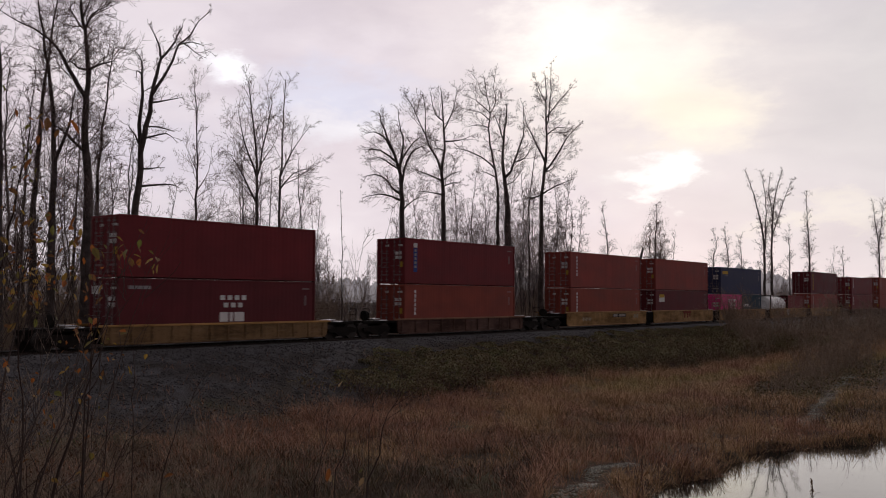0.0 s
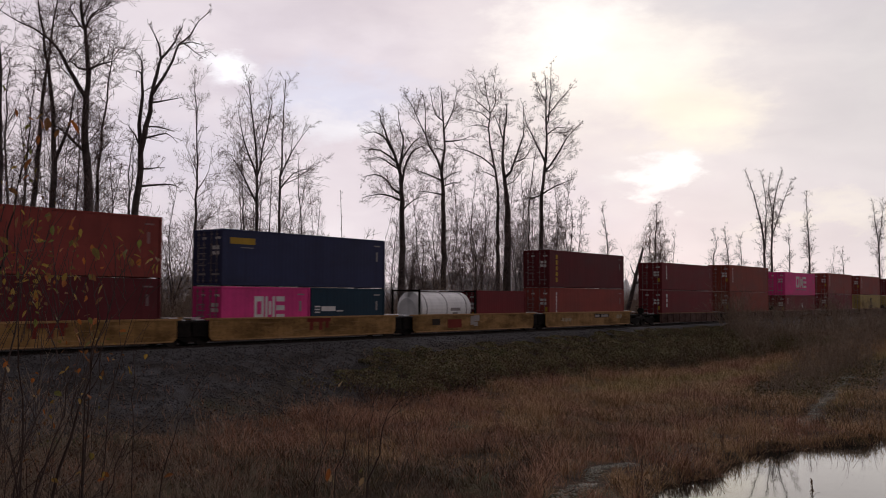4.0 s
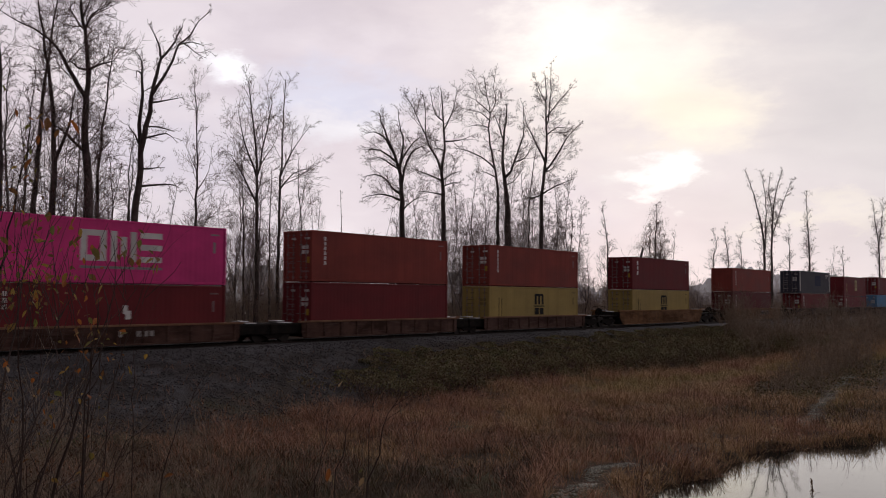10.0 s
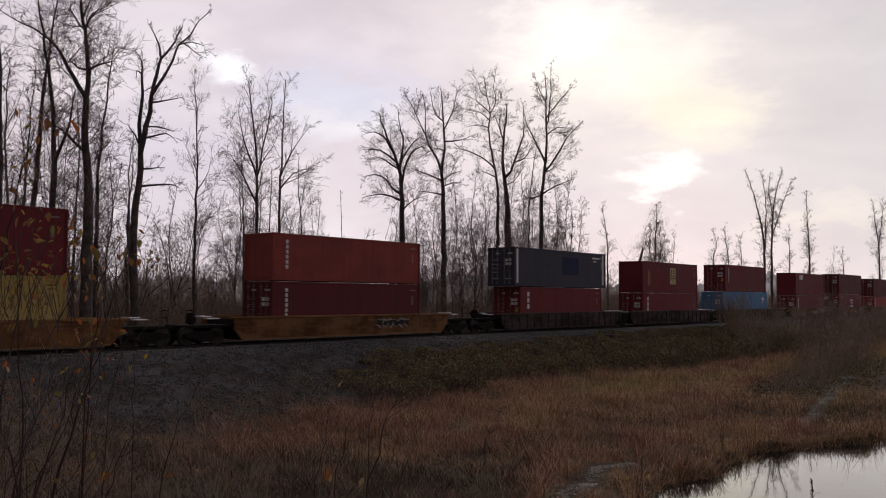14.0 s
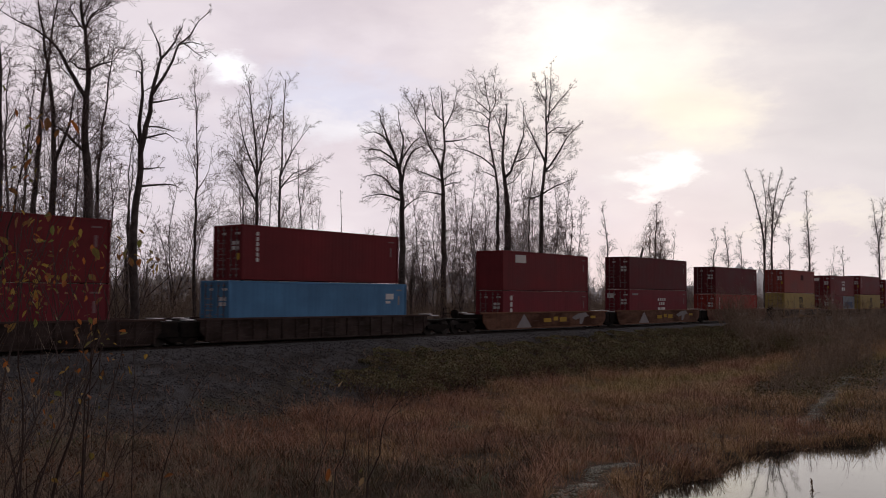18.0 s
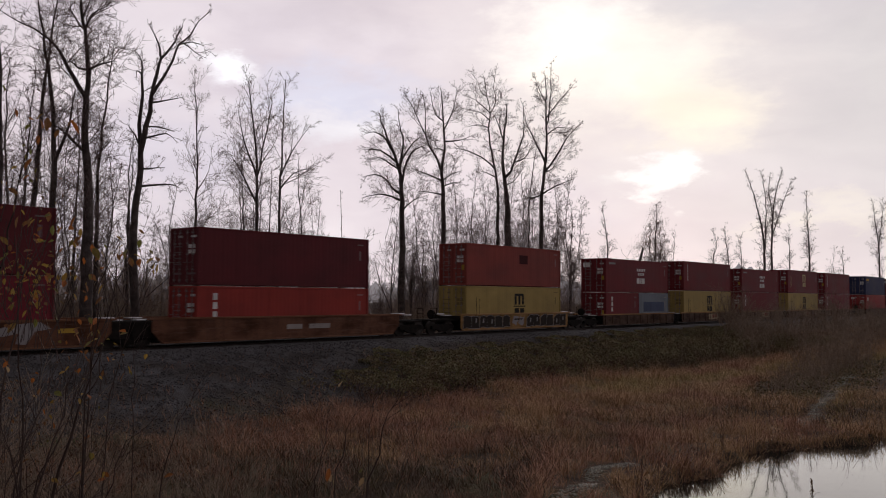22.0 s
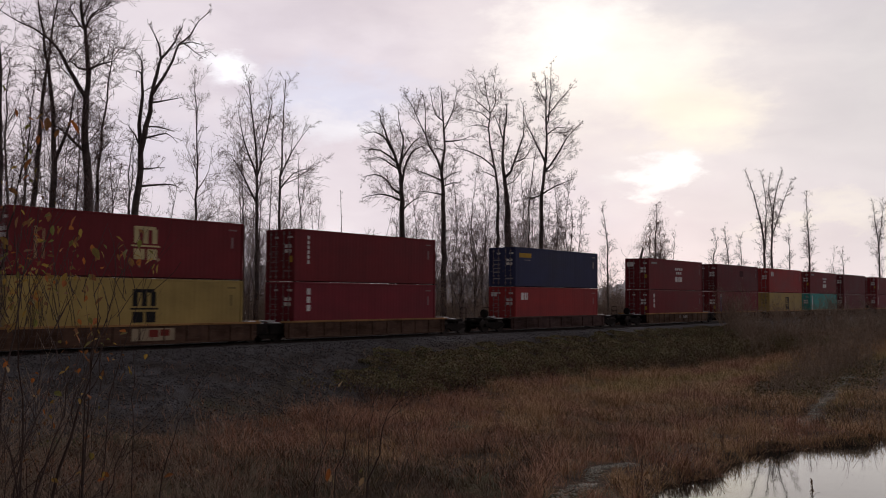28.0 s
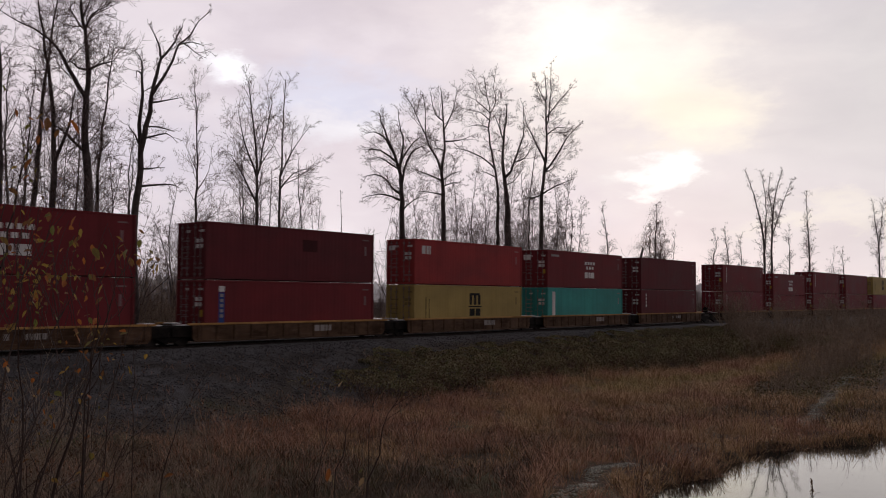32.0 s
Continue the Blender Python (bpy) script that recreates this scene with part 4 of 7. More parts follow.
# the train, unit by unit: place of its containers, car, well, side marks, lower load, upper load (colour, length, height, mark, doors)
B, S_ = "bottom", "single"
N40 = 12.9
N53 = 16.5
TRAIN = [
    (-7.70, "tan", N40, "", ("dark_maroon", L40, HC, "stars"), ("maroon", L40, HC, "bare"), "set one"),
    (12.10, "brown", N40, "", ("rust_brown", L40, HC, "tall6"), ("maroon", L40, HC, "panel"), "set two"),
    (32.20, "yellow", N40, "plate", ("rust_brown", L40, HC, "tall6"), ("brown_red", L40, HC, "tall6"), "set three"),
    (47.55, "yellow", N40, "red_drips", ("dark_maroon", L40, HC, "leaf"), ("brown_red", L40, HC, ""), "set three"),
    (63.25, "yellow", N40, "red_drips", (("magenta", L20, STD, "big"), ("ink_blue", L20, STD, "lines")), ("navy", L40, HC, "yellow"), "set three"),
    (78.72, "yellow", N40, "red_pink", ("TANK", ("maroon", L20, STD, "bare")), None, "set three"),
    (94.23, "yellow", N40, "plate", ("brown_red", L40, HC, "tall6"), ("dark_maroon", L40, HC, "gold5"), "set three"),
    (114.05, "brown", N40, "", ("maroon", L40, HC, "tall3"), ("maroon", L40, STD, "tall4"), "set four"),
    (130.85, "brown", N40, "", ("rust_brown", L40, HC, "bare"), ("rust_brown", L40, HC, "tall6"), "set four"),
    (149.08, "brown", N40, "bars", ("maroon", L40, STD, "diamond"), ("magenta", L40, HC, "big"), "set four"),
    (167.15, "brown", N40, "", ("maroon", L40, HC, "bare"), ("brown_red", L40, HC, "tall6"), "set four"),
    (184.10, "brown", N40, "", ("mustard", L40, HC, "emblem_black"), ("brown_red", L40, HC, "tall6"), "set four"),
    (205.80, "orange", N53, "", ("mustard", L40, HC, "emblem_black"), ("maroon", L40, HC, "tall3"), "set five"),
    (229.50, "orange", N53, "scrawl", ("dark_maroon", L40, HC, "tall6"), ("brown_red", L40, STD, "tall6"), "set six"),
    (253.15, "dark", N53, "", ("maroon", L40, HC, "tall3"), ("charcoal", L45, HC, "posts"), "set seven"),
    (273.00, "dark", N53, "", ("plum", L40, STD, "tall3"), ("maroon", L40, HC, "emblem_cream"), "set seven"),
    (292.62, "dark", N53, "", ("light_blue", L45, HC, "side"), ("maroon", L40, HC, "tall6"), "set seven"),
    (316.10, "oxide", N53, "triangle", ("plum", L40, STD, "tall3"), ("maroon", L40, HC, "patch"), "set eight"),
    (335.60, "oxide", N53, "triangle", ("plum", L40, HC, "stars"), ("dark_maroon", L40, HC, ""), "set eight"),
    (355.10, "oxide", N53, "number", ("vermilion", L40, STD, "tall3"), ("dark_maroon", L40, HC, ""), "set eight"),
    (376.95, "yellow", N40, "black_scrawl", ("mustard", L40, HC, "emblem_black"), ("brown_red", L40, HC, "shade"), "set nine"),
    (396.52, "rust", N40, "", (("maroon", L20, STD, "tall3"), ("slate", L20, STD, "faded")), ("maroon", L40, HC, "stars"), "set ten"),
    (412.25, "rust", N40, "panel", ("mustard", L40, HC, "emblem_black"), ("maroon", L40, HC, "tall6"), "set ten"),
    (427.78, "rust", N40, "panel", ("maroon", L40, HC, "tall3"), ("maroon", L40, STD, "stars"), "set ten"),
    (443.48, "rust", N40, "panel", ("mustard", L40, HC, "emblem_black"), ("maroon", L40, HC, "emblem_cream"), "set ten"),
    (459.18, "rust", N40, "", ("plum", L40, HC, "tall3"), ("maroon", L40, HC, "tall6"), "set ten"),
    (480.65, "low", N40, "", ("red", L40, HC, "pair"), ("navy", L40, HC, "yellow"), "set eleven"),
    (502.40, "ribbed", N40, "bars", ("maroon", L40, HC, "tall3"), ("maroon", L40, HC, "stars"), "set twelve"),
    (518.50, "ribbed", N40, "block", ("maroon", L40, HC, "panel"), ("dark_maroon", L40, HC, "shade"), "set twelve"),
    (534.45, "ribbed", N40, "block", ("mustard", L40, HC, "emblem_black"), ("red", L40, HC, "pair"), "set twelve"),
    (550.20, "ribbed", N40, "block", ("teal", L40, HC, "strip"), ("maroon", L40, HC, "stars"), "set twelve"),
    (566.00, "ribbed", N40, "bars", ("dark_maroon", L40, HC, "tall4"), ("dark_maroon", L40, HC, ""), "set twelve"),
    (585.30, "ribbed", N40, "", ("plum", L40, HC, "tall4"), ("maroon", L40, HC, "tall6"), "set thirteen"),
    (601.00, "ribbed", N40, "", ("maroon", L40, STD, ""), ("maroon", L40, STD, "stars"), "set thirteen"),
    (616.70, "ribbed", N40, "", ("maroon", L40, HC, ""), ("maroon", L40, HC, "tall6"), "set thirteen"),
    (632.40, "ribbed", N40, "", ("maroon", L40, HC, ""), ("maroon", L40, HC, ""), "set thirteen"),
    (648.10, "ribbed", N40, "", ("plum", L40, HC, ""), ("mustard", L40, HC, "emblem_black"), "set thirteen"),
]
FLOOR_Z = 0.37


def load_train():
    for i, (u, kind, well, style, low, up, group) in enumerate(TRAIN):
        mid = u + L40 / 2
        before = TRAIN[i - 1] if i else None
        after = TRAIN[i + 1] if i + 1 < len(TRAIN) else None
        joined_l = before is not None and before[6] == group
        joined_r = after is not None and after[6] == group
        left = (mid - before[0] - L40 / 2 - well) / 2 if joined_l else 3.0
        right = (after[0] + L40 / 2 - mid - well) / 2 if joined_r else 3.0
        car = well_car(kind, well, left, right, "cars of the train", True, not joined_r)
        if style:
            car_marks(car, kind, well, style)
        YARD.append((car, mid, 0.0))
        below = low if isinstance(low[0], tuple) or low[0] == "TANK" else (low,)
        x, tall = u, 0
        for j, item in enumerate(below):
            if item == "TANK":
                ob, ln, h = tank_container(), L20, STD
            else:
                ob = container(item[0], item[1], item[2], item[3])
                ln, h = item[1], item[2]
            start = u + j * (L40 - L20) if len(below) == 2 else mid - ln / 2
            YARD.append((ob, start, FLOOR_Z))
            tall = max(tall, h)
        if up:
            ob = container(up[0], up[1], up[2], up[3], doors=not (i in (13, 15, 17)))
            for x in (0.09, up[1] - 0.09) if up[1] == L40 else (0.85, up[1] - 0.85):
                for y in (-1.12, 1.12):
                    part("twist_lock", shared("twist_lock", lambda: boxes((-0.07, 0.07, -0.05, 0.05, -0.05, 0.012), bevel=0.008)), M_FRAME, ob, at=pose(x, y, 0))
            YARD.append((ob, mid - up[1] / 2, FLOOR_Z + tall + 0.05))


load_train()

# ---- trees and bushes ----
M_BARK = grimy("tree_bark", (0.07, 0.058, 0.054), (0.14, 0.118, 0.108), 2.5, 0.95, 0.0, 0.6, 0.15)
# Twig and brush tones are lifted to stand in for haze among the stems.
M_TWIG = grimy("twig_bark", (0.16, 0.118, 0.11), (0.25, 0.195, 0.185), 1.5, 0.95, 0.0, 0.2, 0.15)
M_BRUSH = grimy("brush_bark", (0.245, 0.185, 0.14), (0.37, 0.285, 0.215), 1.5, 0.95, 0.0, 0.2, 0.15)
M_DRYLEAF = islands("dry_leaves", [(0.07, 0.035, 0.02), (0.13, 0.07, 0.025), (0.1, 0.05, 0.03), (0.16, 0.1, 0.04)])


class Wood:
    """Gathers branches as lines of points and turns them into tapered tubes."""

    def __init__(self):
        self.lines = {}
        self.tips = []

    def add(self, pts, radii, sides):
        self.lines.setdefault((len(pts), sides), []).append((pts, radii))

    def mesh(self, name, stout=1.0):
        vs, fs, base = [], [], 0
        for (k, m), rows in self.lines.items():
            p = np.array([[tuple(v) for v in r[0]] for r in rows], float)
            rad = np.array([r[1] for r in rows], float) * stout
            tan = np.gradient(p, axis=1)
            tan /= np.linalg.norm(tan, axis=2, keepdims=True) + 1e-9
            side = np.cross(tan, np.array([0.31, 0.52, 0.79]))
            side /= np.linalg.norm(side, axis=2, keepdims=True) + 1e-9
            up = np.cross(tan, side)
            ang = np.arange(m) * 2 * np.pi / m
            ring = p[:, :, None] + rad[:, :, None, None] * (np.cos(ang)[:, None] * side[:, :, None] + np.sin(ang)[:, None] * up[:, :, None])
            vs.append(ring.reshape(-1, 3))
            i = np.arange(len(rows) * k * m).reshape(len(rows), k, m) + base
            a, b = i[:, :-1], i[:, 1:]
            fs.append(np.stack([a, np.roll(a, -1, 2), np.roll(b, -1, 2), b], -1).reshape(-1, 4))
            base += len(rows) * k * m
        return raw_mesh(name, np.concatenate(vs), np.concatenate(fs), True)


def bend(rng, start, way, length, steps, lift, jitter):
    """A branch's line: it wanders, and lifts towards the light."""
    p, d = Vector(start), Vector(way).normalized()
    pts = [p.copy()]
    for i in range(steps):
        d = (d + Vector((rng.gauss(0, jitter), rng.gauss(0, jitter), lift + rng.gauss(0, jitter * 0.6)))).normalized()
        p = p + d * (length / steps)
        pts.append(p.copy())
    return pts


def off_way(rng, d, angle):
    d = d.normalized()
    axis = d.orthogonal()
    axis.rotate(Matrix.Rotation(rng.uniform(0, 6.283), 3, d))
    out = d.copy()
    out.rotate(Matrix.Rotation(angle, 3, axis))
    return out


def twigs(rng, wood, pts, radii, length, level, fan, lift):
    """Side shoots along a branch, and theirs in turn."""
    if level > 3:
        return
    count = max(2, round(fan[level - 1] * min(1.1, length / (2.4, 1.3, 0.7)[level - 1])))
    for i in range(count):
        f = rng.uniform(0.12, 1.0)
        at = f * (len(pts) - 1)
        j = min(int(at), len(pts) - 2)
        p = pts[j].lerp(pts[j + 1], at - j)
        r = radii[j] + (radii[j + 1] - radii[j]) * (at - j)
        ln = length * rng.uniform(0.4, 0.8) * (1.2 - 0.55 * f)
        d = off_way(rng, pts[j + 1] - pts[j], rng.uniform(0.4, 1.15))
        steps = 4 - level
        q = bend(rng, p, d, ln, steps, lift, 0.16)
        r1 = max(r * 0.55, 0.0085)
        rr = [r1 + (max(r1 * 0.3, 0.006) - r1) * k / steps for k in range(steps + 1)]
        wood.add(q, rr, 3)
        if level >= 2:
            wood.tips.append(q[-1])
        twigs(rng, wood, q, rr, ln, level + 1, fan, lift)


def tree_meshes(seed, radius, reach, lines, fan=(7, 4, 3), stout=1.0, gnarl=0.1):
    """Trunk and crown of a bare tree: main lines (x, z) that it follows, and side limbs with twigs all along them."""
    rng = random.Random(seed)
    trunk, crown, stem = Wood(), Wood(), []
    for i, ln in enumerate(lines):
        whole = i == 0
        slide = 0.0 if whole else rng.uniform(-1.2, 1.2)
        keys = [Vector((x, slide * (k / max(1, len(ln) - 1)) + (rng.gauss(0, 0.15) if k else 0.0), z * 0.965)) for k, (x, z) in enumerate(ln)]
        if whole:
            keys[0].z = -0.3
        dense = []
        for k in range(len(keys) - 1):
            p0, p1, p2, p3 = keys[max(k - 1, 0)], keys[k], keys[k + 1], keys[min(k + 2, len(keys) - 1)]
            steps = max(2, round((p2 - p1).length / 0.9))
            for j in range(steps):
                t = j / steps
                dense.append(0.5 * (2 * p1 + (p2 - p0) * t + (2 * p0 - 5 * p1 + 4 * p2 - p3) * t * t + (3 * p1 - p0 - 3 * p2 + p3) * t ** 3))
        dense.append(keys[-1])
        dense = [q + Vector((rng.gauss(0, 0.03), rng.gauss(0, 0.03), 0)) if 0 < j < len(dense) - 1 else q for j, q in enumerate(dense)]
        k_p = len(dense)
        if not whole:
            near = min(stem, key=lambda v: (v[0] - dense[0]).length)
            gap = near[0] - dense[0]
            dense = [q + gap * (1 - j / (k_p - 1)) for j, q in enumerate(dense)]
        if whole:
            r0 = radius
        else:
            r0 = min(near[1] * 0.85, 0.025 + 0.021 * sum((dense[j + 1] - dense[j]).length for j in range(k_p - 1)))
        radii = [r0 * (1 - 0.93 * (j / (k_p - 1)) ** 0.85) * (1.3 if whole and j == 0 else 1.0) + 0.008 for j in range(k_p)]
        trunk.add(dense, radii, 9 if whole else 6)
        stem += list(zip(dense, radii))
        length = sum((dense[j + 1] - dense[j]).length for j in range(k_p - 1))
        first = 0.26 if whole else 0.1
        count = int(length * (1 - first) * (2.3 if gnarl < 0.12 else 3.5))
        for j in range(count):
            f = first + (1 - first) * (j + rng.random()) / count
            at = f * (k_p - 1)
            q = min(int(at), k_p - 2)
            p = dense[q].lerp(dense[q + 1], at - q)
            r = radii[q]
            size = reach * (1.55 if gnarl < 0.12 else 1.85) * rng.uniform(0.3, 1.1) * (1.15 - 0.7 * f)
            d = off_way(rng, dense[q + 1] - dense[q], rng.uniform(0.35, 0.8) if gnarl < 0.12 else rng.uniform(0.45, 1.15))
            pts = bend(rng, p, d, size, 5, 0.07, gnarl)
            r1 = min(r * 0.55, 0.011 + size * 0.009)
            rr = [r1 + (max(0.12 * r1, 0.006) - r1) * k / 5 for k in range(6)]
            crown.add(pts, rr, 4)
            twigs(rng, crown, pts, rr, size, 1, fan, 0.06)
    return trunk.mesh("trunk"), crown.mesh("crown", stout), crown.tips


def leaf_bits(name, points, rng_seed, size, each, scatter):
    """Small bent leaves, scattered round points."""
    rs = np.random.RandomState(rng_seed)
    pts = np.repeat(np.array([tuple(p) for p in points], float), each, 0)
    k = len(pts)
    pts += rs.normal(0, scatter, (k, 3))
    a = rs.normal(0, 1, (k, 3))
    a /= np.linalg.norm(a, axis=1, keepdims=True)
    b = np.cross(a, rs.normal(0, 1, (k, 3)))
    b /= np.linalg.norm(b, axis=1, keepdims=True)
    ln = (size * rs.uniform(0.6, 1.3, k))[:, None]
    v = np.stack([pts - a * ln, pts + b * ln * 0.5, pts + a * ln, pts - b * ln * 0.5], 1)
    return raw_mesh(name, v.reshape(-1, 3), np.arange(k * 4).reshape(k, 4))


def tree(s, n, radius, reach, label, lines, seed=1, leaves=0, group="bare trees by the railway"):
    p = on_line(s, n)
    z = float(ground_z(p.x, p.y))
    ob = thing("tree", label, "tree", group, at=pose(p.x, p.y, z))
    t, c, tips = tree_meshes(seed, radius, reach, lines, ((6, 4, 2) if label in (SLIM, HALF) else (8, 5, 3)) if s < 60 else (6, 4, 2), 1.1 if s < 60 else 1.7, 0.1 if label == SLIM else 0.17)
    part("trunk", t, M_BARK, ob)
    part("crown", c, M_TWIG, ob)
    if leaves:
        pick = random.Random(seed).sample(tips, min(len(tips), leaves))
        part("dead_leaves", leaf_bits("dead_leaves", pick, seed, 0.045 if leaves < 1000 else 0.06, 2 if leaves < 1000 else 4, 0.12 if leaves < 1000 else 0.4), M_DRYLEAF, ob, "few brown leaves on the twigs")["kind"] = "stuff"
    return ob


BIG = "tall bare tree with a dark trunk behind the railway"
SLIM = "slim bare tree with fine upright twigs behind the railway"
SPREAD = "bare spreading tree with curved limbs behind the railway"
HALF = "half-grown bare tree with a wide twiggy crown behind the railway"
LEAFY = "narrow tree with brown leaves still on"
# the grove opposite the camera: along the line, across it, trunk radius, reach of the side limbs, main lines
tree(-8.7, -8.0, 0.22, 1.3, BIG, [[(0.0, 0.0), (-0.1, 7.3), (-0.4, 14.6), (-0.8, 20.6)]], 11, 200)
tree(-6.0, -10.0, 0.26, 1.3, BIG, [[(0.0, 0.0), (-0.1, 7.5), (-0.1, 10.7), (0.2, 15.4), (0.9, 21.2)]], 12, 260)
tree(-6.3, -7.5, 0.29, 1.3, BIG, [[(0.0, 0.0), (-0.1, 7.4), (-0.2, 12.9), (-0.5, 16.5), (-1.2, 20.9)], [(-0.2, 11.6), (0.6, 13.5), (1.0, 15.3)]], 13, 220)
tree(-4.9, -6.5, 0.4, 1.3, BIG, [
    [(0.0, 0.0), (-0.11, 7.39), (-0.14, 10.84), (-0.18, 12.43), (-0.19, 14.03), (-0.23, 15.63), (-0.33, 17.24), (-0.43, 18.69), (-0.62, 19.98), (-0.55, 22.0)],
    [(-0.29, 14.51), (-0.74, 15.31), (-1.17, 16.27), (-1.65, 17.23), (-2.13, 17.87), (-2.92, 18.51), (-3.85, 18.99), (-4.79, 19.64)],
    [(-0.47, 18.79), (-1.03, 19.3), (-1.52, 20.14), (-1.69, 20.79)],
    [(-0.3, 18.47), (-0.02, 19.34), (0.37, 19.76), (1.1, 20.06)],
    [(-0.21, 16.21), (0.51, 16.6), (1.27, 16.8), (1.67, 16.67)],
    [(-0.2, 12.05), (-0.76, 12.59), (-1.39, 13.13), (-1.91, 13.35)],
    [(-0.24, 13.71), (-0.65, 14.16), (-1.02, 14.15)],
    [(-0.29, 16.6), (-0.72, 16.66), (-1.18, 16.98), (-1.64, 16.85)],
    [(-0.55, 19.5), (-0.35, 20.15), (-0.07, 21.12)]], 14, 0)
tree(-2.3, -10.0, 0.19, 1.3, BIG, [[(0.0, 0.0), (-0.1, 7.8), (-0.0, 12.1), (0.3, 15.8), (0.7, 19.2)]], 15, 200)
tree(1.0, -12.0, 0.13, 1.15, SLIM, [[(0.0, 0.0), (-0.1, 8.1), (0.0, 11.6), (0.2, 14.1)]], 16, 0)
tree(-1.6, -7.0, 0.3, 0.62, SPREAD, [
    [(0.0, 0.0), (-0.11, 7.69), (-0.01, 10.3), (0.07, 12.33), (0.33, 13.85), (0.53, 14.87), (0.74, 15.72), (0.87, 17.08), (1.14, 17.97), (1.62, 18.65), (1.99, 19.34), (2.31, 19.89)],
    [(0.74, 15.65), (1.46, 16.67), (1.86, 17.76), (2.3, 18.62), (2.91, 19.31), (3.45, 20.0), (4.15, 20.82)],
    [(0.1, 12.6), (0.06, 14.18), (0.12, 15.88), (0.12, 17.07), (-0.06, 17.92), (-0.43, 18.43)],
    [(0.62, 15.14), (1.33, 15.45), (2.23, 15.79)],
    [(0.22, 12.93), (0.8, 13.14), (1.63, 13.35), (2.22, 12.95)],
    [(1.11, 17.9), (0.97, 18.61), (0.62, 19.47), (0.35, 20.08)],
    [(0.06, 12.6), (-0.41, 13.61), (-0.94, 14.18)],
    [(-0.07, 10.24), (0.95, 10.38), (1.7, 10.45), (2.08, 10.35)],
    [(0.04, 10.98), (0.78, 11.15), (1.68, 11.32)],
    [(0.45, 13.95), (1.04, 13.95), (1.69, 13.75)],
    [(0.13, 17.0), (-0.17, 17.24), (-0.39, 16.73)],
    [(2.3, 18.59), (2.88, 18.93), (3.43, 18.87)],
    [(2.56, 18.79), (3.05, 18.39), (3.81, 17.91)]], 17, 0)
tree(3.8, -9.0, 0.14, 2.2, SLIM, [[(0.0, 0.0), (-0.1, 8.1), (-0.1, 13.5), (-0.3, 17.9)]], 18, 160)
tree(13.2, -16.0, 0.11, 1.8, SLIM, [[(0.0, 0.0), (-0.1, 9.1), (-0.2, 12.5), (-0.3, 15.6)]], 19, 0)
tree(8.7, -9.0, 0.2, 2.0, SLIM, [[(0.0, 0.0), (-0.1, 8.4), (-0.2, 13.8), (-0.8, 19.0)], [(-0.1, 11.9), (-1.0, 14.6), (-1.5, 17.1)], [(-0.1, 12.3), (0.5, 15.4), (0.8, 17.7)], [(-0.1, 10.7), (-1.1, 12.3), (-2.2, 14.0)]], 20, 260)
tree(13.2, -13.0, 0.11, 1.4, SLIM, [[(0.0, 0.0), (-0.1, 8.9), (-0.1, 11.4), (-0.0, 13.1)]], 21, 0)
tree(11.4, -10.0, 0.17, 1.7, SLIM, [[(0.0, 0.0), (-0.0, 8.7), (0.1, 14.3), (0.2, 19.9)], [(0.1, 12.7), (1.0, 14.9), (2.0, 16.7)], [(0.0, 11.5), (1.0, 12.7), (2.3, 13.2)]], 22, 160)
tree(15.3, -12.0, 0.1, 1.6, SLIM, [[(0.0, 0.0), (-0.0, 9.0), (-0.2, 12.0), (-0.3, 14.6)]], 23, 100)
tree(2.1, -14.0, 0.12, 1.2, SLIM, [[(0.0, 0.0), (0.1, 7.0), (-0.1, 12.0), (0.2, 15.0)]], 51, 60)
tree(1.6, -20.0, 0.14, 1.5, SLIM, [[(0.0, 0.0), (0.1, 8.0), (0.3, 13.0), (0.1, 18.5)]], 52, 80)
tree(-4.6, -14.0, 0.13, 1.4, SLIM, [[(0.0, 0.0), (-0.1, 8.0), (0.1, 13.0), (0.4, 18.0)]], 53, 80)
tree(-2.9, -20.0, 0.16, 1.6, SLIM, [[(0.0, 0.0), (0.0, 9.0), (-0.3, 14.0), (-0.1, 20.0)]], 54, 80)
# the middle grove
tree(22.2, -8.0, 0.36, 1.0, SPREAD, [
    [(0.0, 0.0), (-0.0, 9.3), (-0.06, 12.16), (-0.16, 13.32), (-0.3, 14.24), (-0.71, 15.54), (-1.21, 16.79), (-1.67, 18.18), (-1.9, 18.88)],
    [(-0.34, 14.33), (-0.09, 15.63), (-0.01, 17.03), (-0.28, 17.72), (-0.38, 19.26)],
    [(-0.21, 14.38), (0.49, 15.78), (1.11, 16.57), (1.5, 16.9)],
    [(-0.71, 15.54), (-1.48, 16.74), (-2.28, 17.2), (-2.99, 16.96)],
    [(-0.39, 14.33), (-1.01, 14.75), (-1.82, 15.16), (-2.71, 15.01)],
    [(-0.57, 14.7), (-1.82, 15.81), (-3.03, 16.08)],
    [(-0.19, 12.16), (-0.91, 12.76), (-1.45, 13.54), (-2.34, 13.86), (-3.22, 13.67)],
    [(0.02, 12.85), (0.23, 14.24), (0.67, 15.41), (1.42, 16.01), (1.73, 15.83)],
    [(-0.14, 11.47), (-0.99, 11.93), (-1.97, 12.15), (-3.21, 11.82)],
    [(0.04, 11.01), (1.01, 11.84), (1.76, 12.03)]], 24, 0)
